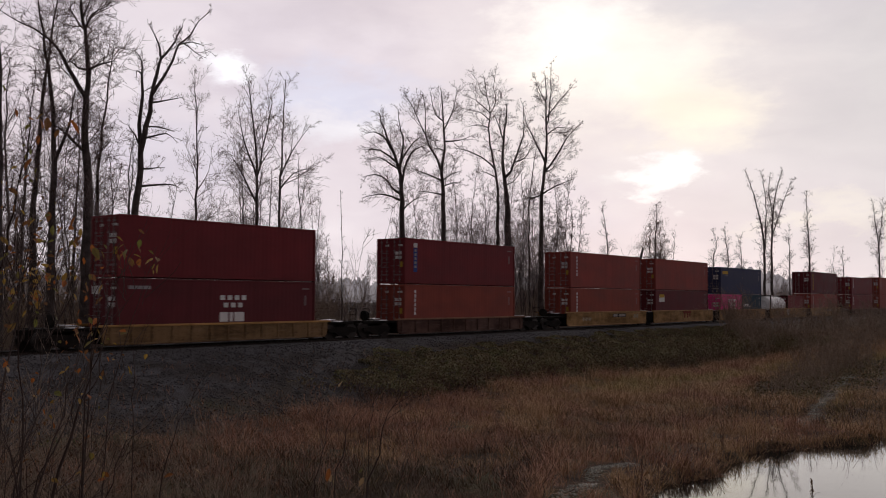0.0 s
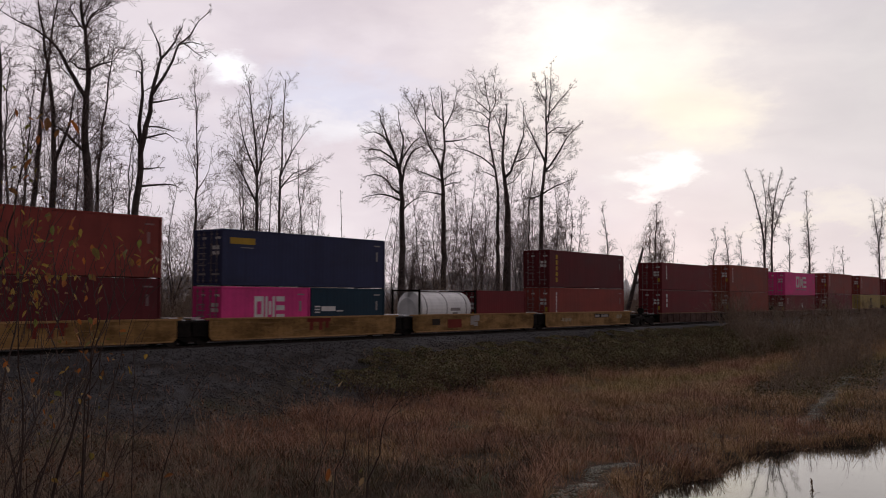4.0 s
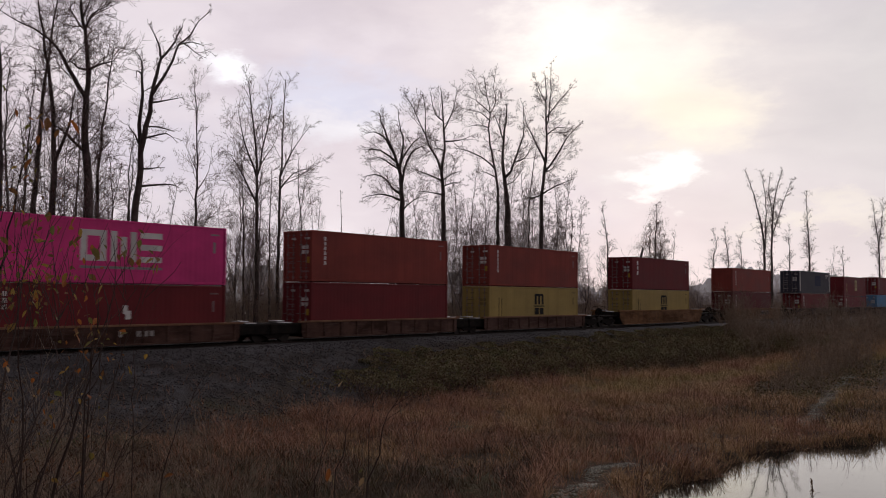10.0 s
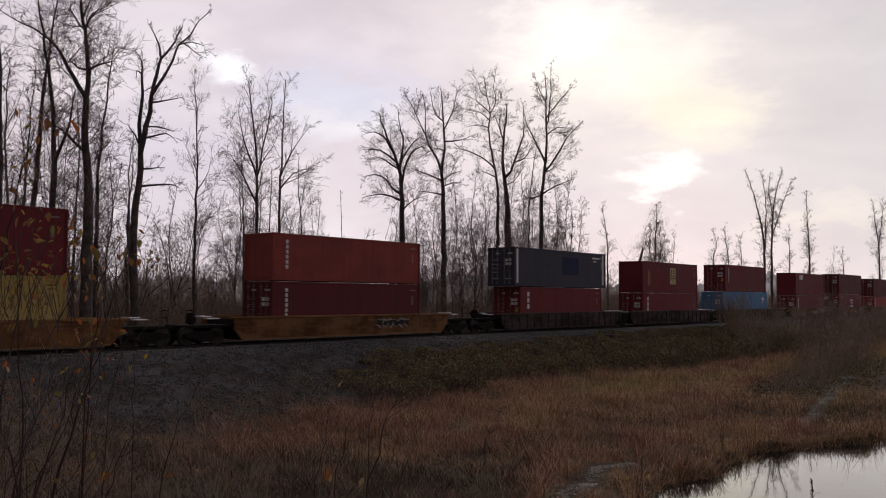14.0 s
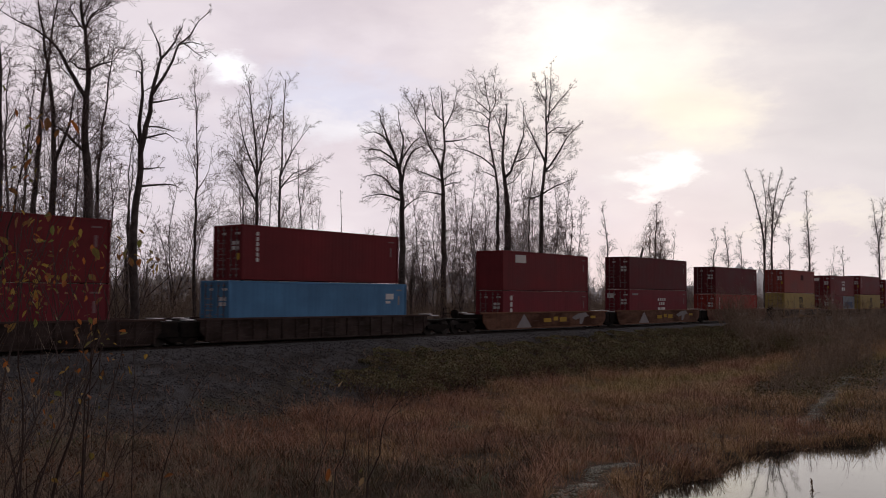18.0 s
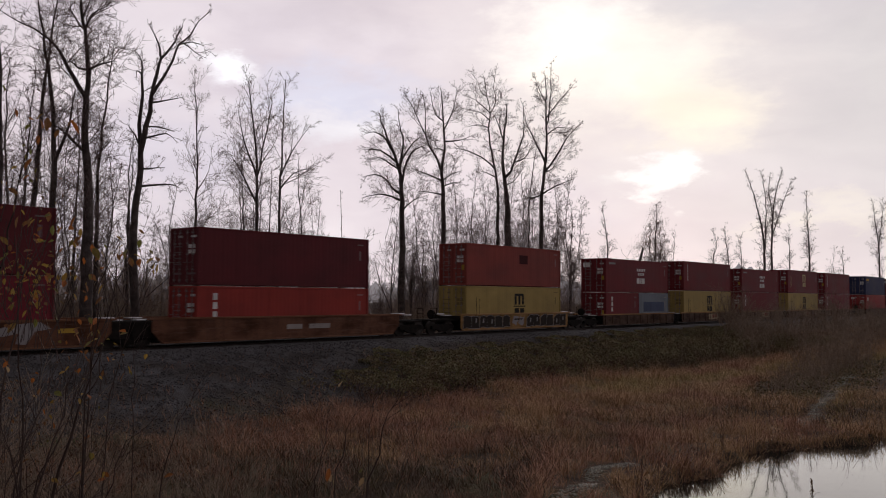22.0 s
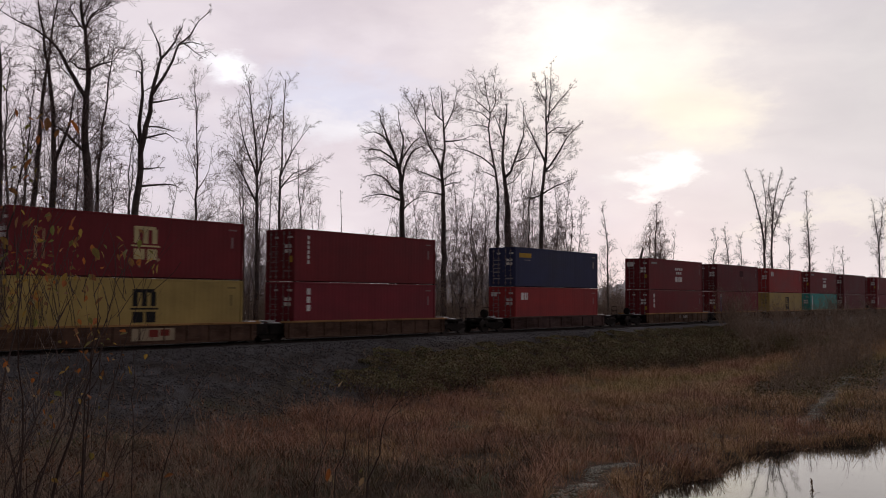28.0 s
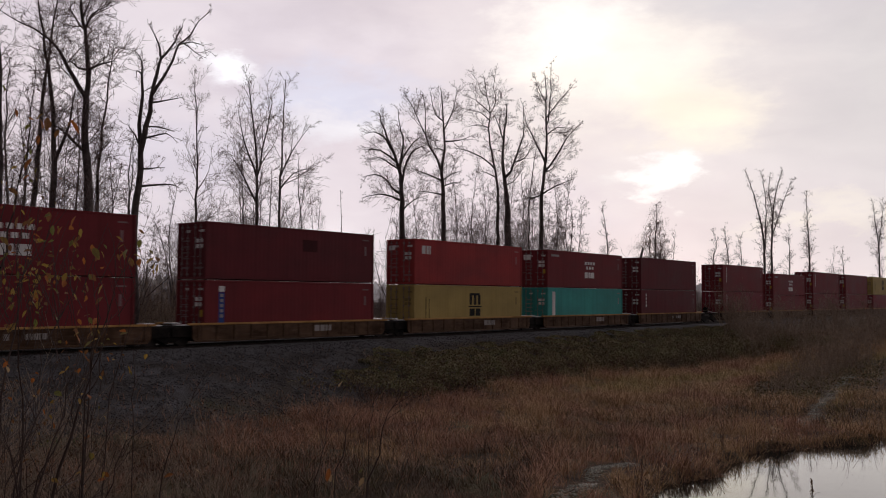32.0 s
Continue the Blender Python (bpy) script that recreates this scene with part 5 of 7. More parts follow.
tree(28.6, -9.0, 0.33, 1.0, SPREAD, [
    [(0.0, 0.0), (-0.0, 9.8), (-0.08, 12.85), (-0.13, 14.09), (-0.14, 15.09), (0.04, 17.6), (-0.06, 19.36), (-0.12, 20.36), (-0.32, 22.38)],
    [(-0.28, 14.69), (-0.62, 16.09), (-1.11, 16.99), (-1.64, 18.19), (-1.61, 20.1), (-1.86, 21.71)],
    [(-1.64, 18.19), (-2.47, 20.1), (-3.01, 21.1), (-3.4, 21.71)],
    [(0.09, 18.35), (0.56, 19.46), (0.94, 20.37), (1.03, 22.24)],
    [(-0.0, 17.5), (0.76, 17.6), (1.63, 17.76), (2.39, 18.12)],
    [(-0.42, 14.19), (-1.48, 14.69), (-2.77, 15.13)],
    [(-0.27, 13.1), (-1.23, 13.19), (-2.28, 13.13)],
    [(-0.03, 13.85), (0.68, 14.5), (1.54, 14.85)],
    [(0.05, 16.6), (-0.53, 16.99), (-0.77, 17.59)],
    [(-0.11, 19.36), (-0.69, 19.86), (-1.04, 21.11), (-1.19, 22.12)],
    [(0.02, 13.6), (0.83, 13.85), (1.4, 13.85)]], 25, 0)
tree(36.6, -9.0, 0.24, 1.0, BIG, [
    [(0.0, 0.0), (-0.1, 10.3), (-0.08, 13.62), (-0.35, 16.05), (-0.77, 18.49), (-0.93, 20.12), (-0.78, 21.48), (-1.1, 23.0), (-1.42, 25.03)],
    [(-0.78, 21.37), (-0.26, 22.41), (-0.58, 23.66), (-0.37, 25.31)],
    [(-0.93, 20.83), (-1.72, 21.47), (-2.76, 21.74), (-3.8, 21.73)],
    [(-0.98, 20.06), (-1.92, 20.28), (-2.96, 20.05)],
    [(-0.99, 21.59), (-2.24, 22.83), (-3.13, 23.43)],
    [(-0.35, 16.05), (-1.29, 16.97), (-2.12, 17.4), (-3.16, 17.77), (-4.3, 17.92)],
    [(-0.24, 14.97), (-1.07, 15.51), (-1.8, 15.77)],
    [(-1.04, 22.84), (-1.72, 23.38), (-1.94, 24.31), (-2.56, 25.29)]], 26, 150)
tree(39.4, -10.0, 0.52, 0.95, SPREAD, [
    [(0.0, 0.0), (-0.0, 10.5), (-0.09, 13.97), (-0.26, 15.65), (-0.42, 17.04), (-0.37, 19.29), (-0.16, 21.26), (-0.06, 22.95)],
    [(-0.31, 15.93), (0.28, 16.49), (0.54, 17.33), (1.19, 19.02), (1.56, 20.71), (1.4, 22.96)],
    [(0.6, 17.39), (1.62, 17.73), (2.15, 18.57), (2.69, 18.97)],
    [(-0.37, 19.01), (-0.86, 20.69), (-1.29, 21.7)],
    [(-0.42, 17.61), (-0.75, 18.16), (-1.39, 18.61)],
    [(-0.04, 14.81), (0.76, 15.26), (1.46, 16.5)],
    [(-0.27, 19.85), (-0.54, 21.26), (-0.43, 22.66)]], 27, 0)
tree(46.3, -12.0, 0.15, 1.4, SLIM, [[(0.0, 0.0), (-0.1, 11.1), (0.1, 15.7), (0.7, 20.1)]], 28, 0)
tree(42.0, -8.0, 0.34, 1.0, BIG, [
    [(0.0, 0.0), (0.1, 10.6), (0.18, 14.07), (0.39, 16.33), (0.56, 18.3), (0.61, 20.86), (0.56, 23.41), (0.45, 25.98)],
    [(0.61, 20.68), (0.88, 22.28), (1.0, 25.13), (1.0, 27.3)],
    [(0.39, 17.62), (-0.31, 19.15), (-0.96, 20.56), (-1.4, 21.58), (-1.56, 22.94)],
    [(0.45, 16.16), (1.59, 17.74), (2.29, 19.11), (2.84, 20.02), (3.87, 21.1)],
    [(0.39, 14.58), (1.58, 15.15), (3.04, 15.55)],
    [(0.61, 20.12), (1.59, 20.8), (2.51, 20.53)],
    [(0.72, 21.99), (1.54, 23.19), (3.06, 24.85)],
    [(0.56, 23.41), (-0.04, 24.55), (-0.58, 26.26)],
    [(0.34, 16.61), (1.21, 16.84), (1.97, 18.03)],
    [(0.23, 14.07), (-0.85, 13.67), (-1.66, 13.89)]], 29, 120)
# bushy half-grown trees between the trunks of both groves
for k, (s, n, h) in enumerate(((33.3, -16.2, 13.8), (37.9, -17.7, 15.2), (40.2, -16.8, 16.0), (44.6, -18.0, 17.7), (46.9, -18.1, 17.4), (47.8, -15.3, 18.3), (49.7, -15.1, 18.9), (57.9, -19.2, 18.3),
                               (58.4, -16.3, 18.4), (60.5, -16.2, 18.0), (-3.2, -17.5, 16.4), (0.3, -18.7, 16.7), (3.5, -18.5, 15.6), (6.5, -15.8, 11.8), (14.9, -18.7, 14.3), (19.6, -16.9, 14.1))):
    w = 0.35 if k % 2 else -0.3
    tree(s, n, 0.075, 1.35, HALF, [[(0.0, 0.0), (w * 1.2, h * 0.35), (-w * 0.4, h * 0.65), (w, h)], [(0.0, h * 0.25), (w * 2 + 0.5, h * 0.55), (w * 2 + 1.1, h * 0.85)], [(0.0, h * 0.3), (w - 0.9, h * 0.6), (w - 1.6, h * 0.8)]], 70 + k, 60)
# smaller and farther ones to the end of the line
tree(76.1, -25.0, 0.15, 1.62, SLIM, [[(0.0, 0.0), (0.0, 10.5), (0.2, 13.6), (0.0, 17.5)]], 30, 0)
tree(66.2, -14.0, 0.16, 1.53, SLIM, [[(0.0, 0.0), (0.0, 9.7), (-0.2, 12.5), (-0.6, 15.3)]], 31, 0)
tree(87.5, -18.0, 0.2, 1.3, LEAFY, [[(0.0, 0.0), (0.0, 10.8), (0.1, 14.0), (0.2, 17.9)], [(0.0, 7.0), (0.9, 10.5), (0.7, 14.0)], [(0.0, 7.5), (-0.9, 11.0), (-0.6, 14.5)]], 32, 5200)
tree(137.5, -30.0, 0.2, 1.8, SLIM, [[(0.0, 0.0), (0.0, 11.3), (0.7, 14.6), (0.1, 17.9)]], 33, 0)
tree(144.1, -30.0, 0.2, 1.8, SLIM, [[(0.0, 0.0), (0.4, 11.5), (0.1, 14.9), (-0.2, 18.9)]], 34, 0)
tree(152.3, -30.0, 0.2, 1.8, SLIM, [[(0.0, 0.0), (0.0, 11.8), (-0.2, 15.3), (0.1, 17.7)]], 35, 0)
tree(102.7, -8.0, 0.27, 1.05, SPREAD, [[(0.0, 0.0), (0.0, 11.2), (-0.7, 17.9), (-2.3, 23.4)], [(0.0, 11.2), (0.6, 18.0), (0.2, 23.7)]], 36, 0)
tree(109.1, -9.0, 0.27, 1.05, SPREAD, [[(0.0, 0.0), (0.0, 11.6), (0.5, 19.4), (1.7, 24.5)], [(0.3, 16.8), (-0.2, 21.2), (-0.1, 23.8)], [(0.3, 14.2), (1.9, 19.4), (3.2, 23.0)]], 37, 0)
tree(126.6, -12.0, 0.16, 1.62, SLIM, [[(0.0, 0.0), (0.0, 11.5), (-0.1, 14.4), (0.1, 16.8)]], 38, 0)
tree(127.5, -9.0, 0.26, 1.8, SLIM, [[(0.0, 0.0), (0.1, 12.4), (-0.1, 17.2), (-0.3, 22.5)]], 39, 0)
tree(159.1, -12.0, 0.2, 1.62, SLIM, [[(0.0, 0.0), (0.0, 10.6), (-0.2, 12.8), (0.1, 14.0)]], 40, 0)
tree(174.9, -9.0, 0.28, 1.3, SPREAD, [[(0.0, 0.0), (-0.0, 14.6), (-0.6, 20.6), (-1.0, 25.4)], [(-0.0, 14.6), (0.9, 20.6), (1.6, 25.4)]], 41, 0)


def sapling():
    p = on_line(14.6, -7.0)
    ob = thing("sapling", "thin bare sapling like a wand", "tree", at=pose(p.x, p.y, float(ground_z(p.x, p.y))))
    t, c, _ = tree_meshes(5, 0.05, 0.5, [[(0.0, 0.0), (0.1, 6.0), (-0.1, 11.7)]])
    part("trunk", t, M_BARK, ob)
    part("crown", c, M_TWIG, ob)


sapling()

def view_wedge_scale(p):
    """Young growth is shrunk inside a wedge from the camera, to fit its view."""
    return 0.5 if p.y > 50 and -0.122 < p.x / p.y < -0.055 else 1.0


# young trees that fill the grove, five kinds copied
YOUNG = []
for k in range(5):
    h = 8.0 + 0.9 * k
    ob = thing("young_tree", "thin bare young tree in the undergrowth", "tree", "young trees")
    t, c, _ = tree_meshes(200 + k, 0.045, 1.0, [[(0.0, 0.0), (0.15 * (k - 2), h * 0.5), (0.3 * (2 - k), h)], [(0.0, h * 0.35), (0.5, h * 0.55), (0.9, h * 0.75)], [(0.0, h * 0.3), (-0.6, h * 0.5), (-0.9, h * 0.65)]], (5, 4, 2), 1.0, 0.18)
    part("trunk", t, M_BARK, ob)
    part("crown", c, M_TWIG, ob)
    YOUNG.append(ob)
rng = random.Random(31)
for i in range(88):
    s = -13 + i * 1.35 + rng.uniform(-0.6, 0.6) if i < 50 else 56 + (i - 50) * 9 + rng.uniform(-3, 3) if i < 64 else 21 + (i - 64) * 1.5 + rng.uniform(-0.8, 0.8)
    n = -rng.uniform(7.5, 26.0)
    if 13 < s < 20 and n > -16:
        n -= 10
    p = on_line(s, n)
    m = pose(p.x, p.y, float(ground_z(p.x, p.y)), 0, 0, rng.uniform(0, 360)) @ Matrix.Scale(rng.uniform(0.75, 1.2) * view_wedge_scale(p), 4)
    if i < 5:
        YOUNG[i].matrix_basis = m
    else:
        made = copy_thing(YOUNG[i % 5], m)
        made.scale = m.to_scale()


# a snapped stem that leans
def snag():
    p = on_line(57.4, -6.5)
    ob = thing("dead_tree", "broken dead stem leaning behind the railway", "tree", at=pose(p.x, p.y, float(ground_z(p.x, p.y))))
    w = Wood()
    w.add([Vector((-0.7, 0, -0.2)), Vector((-0.3, 0, 2.2)), Vector((0.2, 0, 4.1)), Vector((0.75, 0, 6.5)), Vector((1.45, 0, 9.1))], [0.26, 0.24, 0.22, 0.19, 0.12], 7)
    w.add([Vector((0.45, 0, 5.3)), Vector((1.4, 0, 5.6)), Vector((2.2, 0, 5.95)), Vector((2.8, 0, 6.5))], [0.15, 0.12, 0.1, 0.05], 6)
    w.add([Vector((0.6, 0, 6.0)), Vector((0.25, 0, 6.7)), Vector((0.0, 0, 7.5))], [0.08, 0.06, 0.02], 5)
    w.add([Vector((1.1, 0, 7.8)), Vector((1.45, 0, 7.95))], [0.06, 0.03], 5)
    part("trunk", w.mesh("trunk"), M_BARK, ob)


snag()


def bush_mesh(seed, height, stems, fan=(6, 4), droop=0.06):
    rng = random.Random(seed)
    w = Wood()
    for i in range(stems):
        a, t = rng.uniform(0, 6.283), rng.uniform(0.05, 0.6)
        base = Vector((rng.gauss(0, height * 0.16), rng.gauss(0, height * 0.16), -0.1))
        ln = height * rng.uniform(0.6, 1.05)
        q = bend(rng, base, (math.cos(a) * t, math.sin(a) * t, 1), ln, 5, droop, 0.12)
        r = 0.012 + height * 0.005
        rr = [r + (0.006 - r) * k / 5 for k in range(6)]
        w.add(q, rr, 4)
        for j in range(fan[0]):
            f = rng.uniform(0.2, 1) * 5
            k = min(int(f), 4)
            p = q[k].lerp(q[k + 1], f - k)
            d = off_way(rng, q[k + 1] - q[k], rng.uniform(0.4, 0.9))
            l2 = ln * rng.uniform(0.2, 0.45)
            q2 = bend(rng, p, d, l2, 3, droop, 0.16)
            w.add(q2, [0.008, 0.007, 0.006, 0.005], 3)
            for m in range(fan[1]):
                f2 = rng.uniform(0.2, 1) * 3
                k2 = min(int(f2), 2)
                p2 = q2[k2].lerp(q2[k2 + 1], f2 - k2)
                d2 = off_way(rng, q2[k2 + 1] - q2[k2], rng.uniform(0.4, 0.9))
                q3 = bend(rng, p2, d2, l2 * rng.uniform(0.3, 0.7), 1, droop, 0.15)
                w.add(q3, [0.0065, 0.0045], 3)
                w.tips.append(q3[-1])
    return w.mesh("branches"), w.tips


BUSHES = []
for k in range(6):
    me, tips = bush_mesh(300 + k, 4.0, 10, (7, 4))
    lv = leaf_bits("dead_leaves", random.Random(k).sample(tips, 160), 40 + k, 0.05, 1, 0.15)
    BUSHES.append((me, lv))


def bush(s, n, size, k, label, group, turn):
    p = on_line(s, n)
    size *= view_wedge_scale(p)
    ob = thing("bush", label, "bush", group, at=pose(p.x, p.y, float(ground_z(p.x, p.y)), 0, 0, turn) @ Matrix.Scale(size, 4))
    me, lv = BUSHES[k % 6]
    part("canopy", me, M_BRUSH, ob)
    part("dead_leaves", lv, M_DRYLEAF, ob)["kind"] = "stuff"
    return ob


rng = random.Random(77)
for i in range(84):
    s = -14 + i * 2.3 + rng.uniform(-1.2, 1.2)
    n = -rng.uniform(5.5, 24.0)
    if 14 < s < 19 and n > -12:
        n -= 8
    bush(s, n, rng.uniform(0.6, 1.35), i, "leafless undergrowth bush behind the railway", "undergrowth", rng.uniform(0, 360))
for i in range(14):
    bush(-12 + i * 1.6 + rng.uniform(-0.8, 0.8), -rng.uniform(8, 18), rng.uniform(1.15, 1.6), i, "tall leafless undergrowth bush among the trees", "undergrowth", rng.uniform(0, 360))
for i in range(80):
    s = -15 + i * 1.0 + rng.uniform(-0.5, 0.5)
    bush(s, -rng.uniform(5.2, 13.0), rng.uniform(0.45, 0.85), i, "leafless undergrowth bush behind the railway", "undergrowth", rng.uniform(0, 360))


def deep_brush():
    """The brushwood deep in the wood, many bushes as one mass."""
    vs, fs, base = [], [], 0
    for i in range(190):
        s = -18 + 150 * (i / 189) ** 1.3 + rng.uniform(-1, 1)
        p = on_line(s, -rng.uniform(20, 44))
        m = pose(p.x, p.y, float(ground_z(p.x, p.y)), 0, 0, rng.uniform(0, 360)) @ Matrix.Scale(rng.uniform(0.7, 1.5) * view_wedge_scale(p), 4)
        me = BUSHES[i % 6][0]
        v, f = np.empty(len(me.vertices) * 3, np.float32), np.empty(len(me.loops), np.int32)
        me.vertices.foreach_get("co", v)
        me.loops.foreach_get("vertex_index", f)
        mat = np.array(m)
        vs.append(v.reshape(-1, 3) @ mat[:3, :3].T + mat[:3, 3])
        fs.append(f.reshape(-1, 4) + base)
        base += len(me.vertices)
    setting("brushwood", raw_mesh("brushwood", np.concatenate(vs), np.concatenate(fs), True), M_BRUSH, "tangled leafless brushwood deep in the wood", "brushwood", "stuff")


deep_brush()
# the thicket between the pond and the line
for i in range(64):
    f = i / 63
    s = 33 + 62 * f + rng.uniform(-3, 3)
    n = rng.uniform(5.5, 19.0 - 3 * f)
    s = max(s, 57 - 1.9 * (n - 4) + rng.uniform(0, 4))
    bush(s, n, rng.uniform(0.62, 0.98) * (0.72 + 0.35 * min(1, f * 3)), i, "dense leafless brown thicket beside the pond", "thicket", rng.uniform(0, 360))


for i in range(16):
    s, n = 24 + 20 * (i % 8) / 7 + rng.uniform(-1, 1), 21.5 + 5.5 * (i // 8) / 1 + rng.uniform(-1.5, 1.5)
    bush(s, n, rng.uniform(0.36, 0.55), i, "dense leafless brown thicket beside the pond", "thicket", rng.uniform(0, 360))
for i in range(24):
    s = 15 + 24 * (i % 12) / 11 + rng.uniform(-1.2, 1.2)
    bush(s, 25.8 - (s - 13) * 0.2 - rng.uniform(0.4, 2.6) + 0.05 * (s - 15), rng.uniform(0.26, 0.4) + 0.012 * (s - 15), i, "low dark leafless bush in the marsh", "thicket", rng.uniform(0, 360))
for i in range(11):
    s_, n_ = line_of(-10.2 + 0.62 * i + rng.uniform(-0.3, 0.3), 17.0 + rng.uniform(-2.2, 2.5))
    bush(s_, n_, rng.uniform(0.62, 0.9) * (1.0 - 0.045 * i), i, "bare brown twiggy bush on the near bank", "near bank bushes", rng.uniform(0, 360))


def far_woods():
    """The grey edge of the wood beyond, one mass of stems."""
    rng = random.Random(5)
    w = Wood()
    for i in range(1350):
        s, n = -32 + 400 * rng.random() ** 1.25, -rng.uniform(25, 75)
        p = on_line(s, n)
        z = float(ground_z(p.x, p.y))
        h = rng.uniform(2.5, 6.5) if rng.random() < 0.95 else rng.uniform(7, 12)
        q = bend(rng, (p.x, p.y, z - 0.2), (rng.gauss(0, 0.08), rng.gauss(0, 0.08), 1), h, 3, 0.05, 0.06)
        w.add(q, [0.045, 0.035, 0.025, 0.015], 3)
        for j in range(10):
            f = rng.uniform(0.1, 1) * 3
            k = min(int(f), 2)
            p2 = q[k].lerp(q[k + 1], f - k)
            d = off_way(rng, q[k + 1] - q[k], rng.uniform(0.4, 1.0))
            q2 = bend(rng, p2, d, h * rng.uniform(0.15, 0.38), 2, 0.1, 0.15)
            w.add(q2, [0.03, 0.026, 0.018], 3)
            for m in range(2):
                d3 = off_way(rng, q2[2] - q2[1], rng.uniform(0.4, 1.0))
                w.add(bend(rng, q2[rng.randint(1, 2)], d3, h * rng.uniform(0.08, 0.18), 1, 0.1, 0.12), [0.02, 0.014], 3)
    return setting("far_woods", w.mesh("far_woods"), M_TWIG, "grey edge of a leafless wood far behind the railway", "woodland", "stuff")


far_woods()


def far_treeline():
    """The line of woods on the horizon, far beyond everything else: a glowing strip whose grey paints in the haze."""
    t = Tree("painted_far_haze")
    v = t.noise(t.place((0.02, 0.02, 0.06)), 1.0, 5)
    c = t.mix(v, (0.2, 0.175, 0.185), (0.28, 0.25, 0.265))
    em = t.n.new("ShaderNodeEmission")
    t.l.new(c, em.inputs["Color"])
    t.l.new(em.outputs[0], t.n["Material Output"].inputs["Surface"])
    rs = np.random.RandomState(8)
    k = 900
    a = np.linspace(radians(-60), radians(75), k)
    top = 15 + 4.5 * np.sin(a * 23) + 3 * np.sin(a * 61 + 1) + rs.normal(0, 1.6, k) + 2.5 * (rs.uniform(0, 1, k) > 0.9)
    far = 620.0
    lo = np.column_stack([far * np.sin(a), far * np.cos(a), np.full(k, -4.0)])
    hi = np.column_stack([far * np.sin(a), far * np.cos(a), top])
    i = np.arange(k - 1)
    f = np.column_stack([i, i + 1, i + 1 + k, i + k])
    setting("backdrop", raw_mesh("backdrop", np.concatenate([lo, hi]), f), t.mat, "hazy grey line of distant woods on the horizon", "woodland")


far_treeline()


# ---- grass, brambles and stones: what nobody could count ----
def blades(name, xy, height, width, seed, lean=0.75):
    """Grass blades, each bent over in its own way: five corners, three faces."""
    rs = np.random.RandomState(seed)
    k = len(xy)
    z = ground_z(xy[:, 0], xy[:, 1])
    foot = np.column_stack([xy, z - 0.03])
    a = rs.uniform(0, 2 * np.pi, k)
    out = np.column_stack([np.cos(a), np.sin(a), np.zeros(k)])
    b = rs.uniform(0, 2 * np.pi, k)
    wide = np.column_stack([np.cos(b), np.sin(b), np.zeros(k)]) * (width * rs.uniform(0.6, 1.3, k) / 2)[:, None]
    h = (height * rs.uniform(0.6, 1.2, k))[:, None]
    bendy = (lean * np.where(rs.uniform(0, 1, k) < 0.3, rs.uniform(1.2, 2.1, k), rs.uniform(0.1, 1.0, k)))[:, None].clip(0, 1.7)
    mid = foot + out * h * bendy * 0.4 + np.array([0, 0, 1.0]) * h * 0.6
    tip = foot + out * h * bendy * 1.25 + np.array([0, 0, 1.0]) * h * (1 - 0.35 * bendy)
    v = np.stack([foot - wide, foot + wide, mid - wide * 0.7, mid + wide * 0.7, tip], 1).reshape(-1, 3)
    base = (np.arange(k) * 5)[:, None]
    f = np.concatenate([base + np.array([0, 1, 3]), base + np.array([0, 3, 2]), base + np.array([2, 3, 4])])
    return raw_mesh(name, v, f)


def sown(rs, count, s0, s1, n0, n1):
    s, n = rs.uniform(s0, s1, count), rs.uniform(n0, n1, count)
    x = MID.x + s * ALONG.x + n * ACROSS.x
    y = MID.y + s * ALONG.y + n * ACROSS.y
    return s, n, np.column_stack([x, y])


def in_view(xy, slack=1.5):
    """Keeps to the stretch of marsh in front of the bank, so as not to sow where nobody could look."""
    return (np.abs(xy[:, 0]) < xy[:, 1] * 0.5 + slack) & (xy[:, 1] > 17)


GRASS_RUST = islands("rusty_marsh_grass", [(0.2, 0.1, 0.066), (0.34, 0.172, 0.112), (0.39, 0.21, 0.132), (0.45, 0.265, 0.165), (0.27, 0.135, 0.095)], own=0.08, clump=0.8)
GRASS_STRAW = islands("straw_marsh_grass", [(0.29, 0.165, 0.09), (0.42, 0.26, 0.14), (0.48, 0.315, 0.17), (0.44, 0.285, 0.14), (0.56, 0.4, 0.22)], own=0.08, clump=0.8)
GRASS_GREEN = islands("green_marsh_grass", [(0.26, 0.2, 0.085), (0.36, 0.29, 0.11), (0.42, 0.31, 0.13), (0.45, 0.35, 0.15)], own=0.12, clump=0.8)
SEDGE = islands("wet_sedge", [(0.07, 0.046, 0.033), (0.115, 0.068, 0.048), (0.1, 0.085, 0.044), (0.15, 0.092, 0.066)], own=0.1, clump=0.9)
STALKS = islands("dark_reed_stalks", [(0.065, 0.034, 0.026), (0.11, 0.056, 0.042), (0.16, 0.085, 0.062)])
BRAMBLE = islands("bramble_leaves", [(0.04, 0.036, 0.022), (0.11, 0.105, 0.05), (0.18, 0.13, 0.075), (0.25, 0.21, 0.11), (0.16, 0.16, 0.07), (0.07, 0.05, 0.036)], own=0.1, clump=0.9)


def bramble_lip(s):
    """How far from the line the brambles end and the marsh begins."""
    return 12.9 + 0.3 * np.sin(s * 0.55) + 0.2 * np.sin(s * 1.4 + 1.0) - 0.5 * smooth(-2, 6, s) + 1.3 * smooth(14, 28, s)


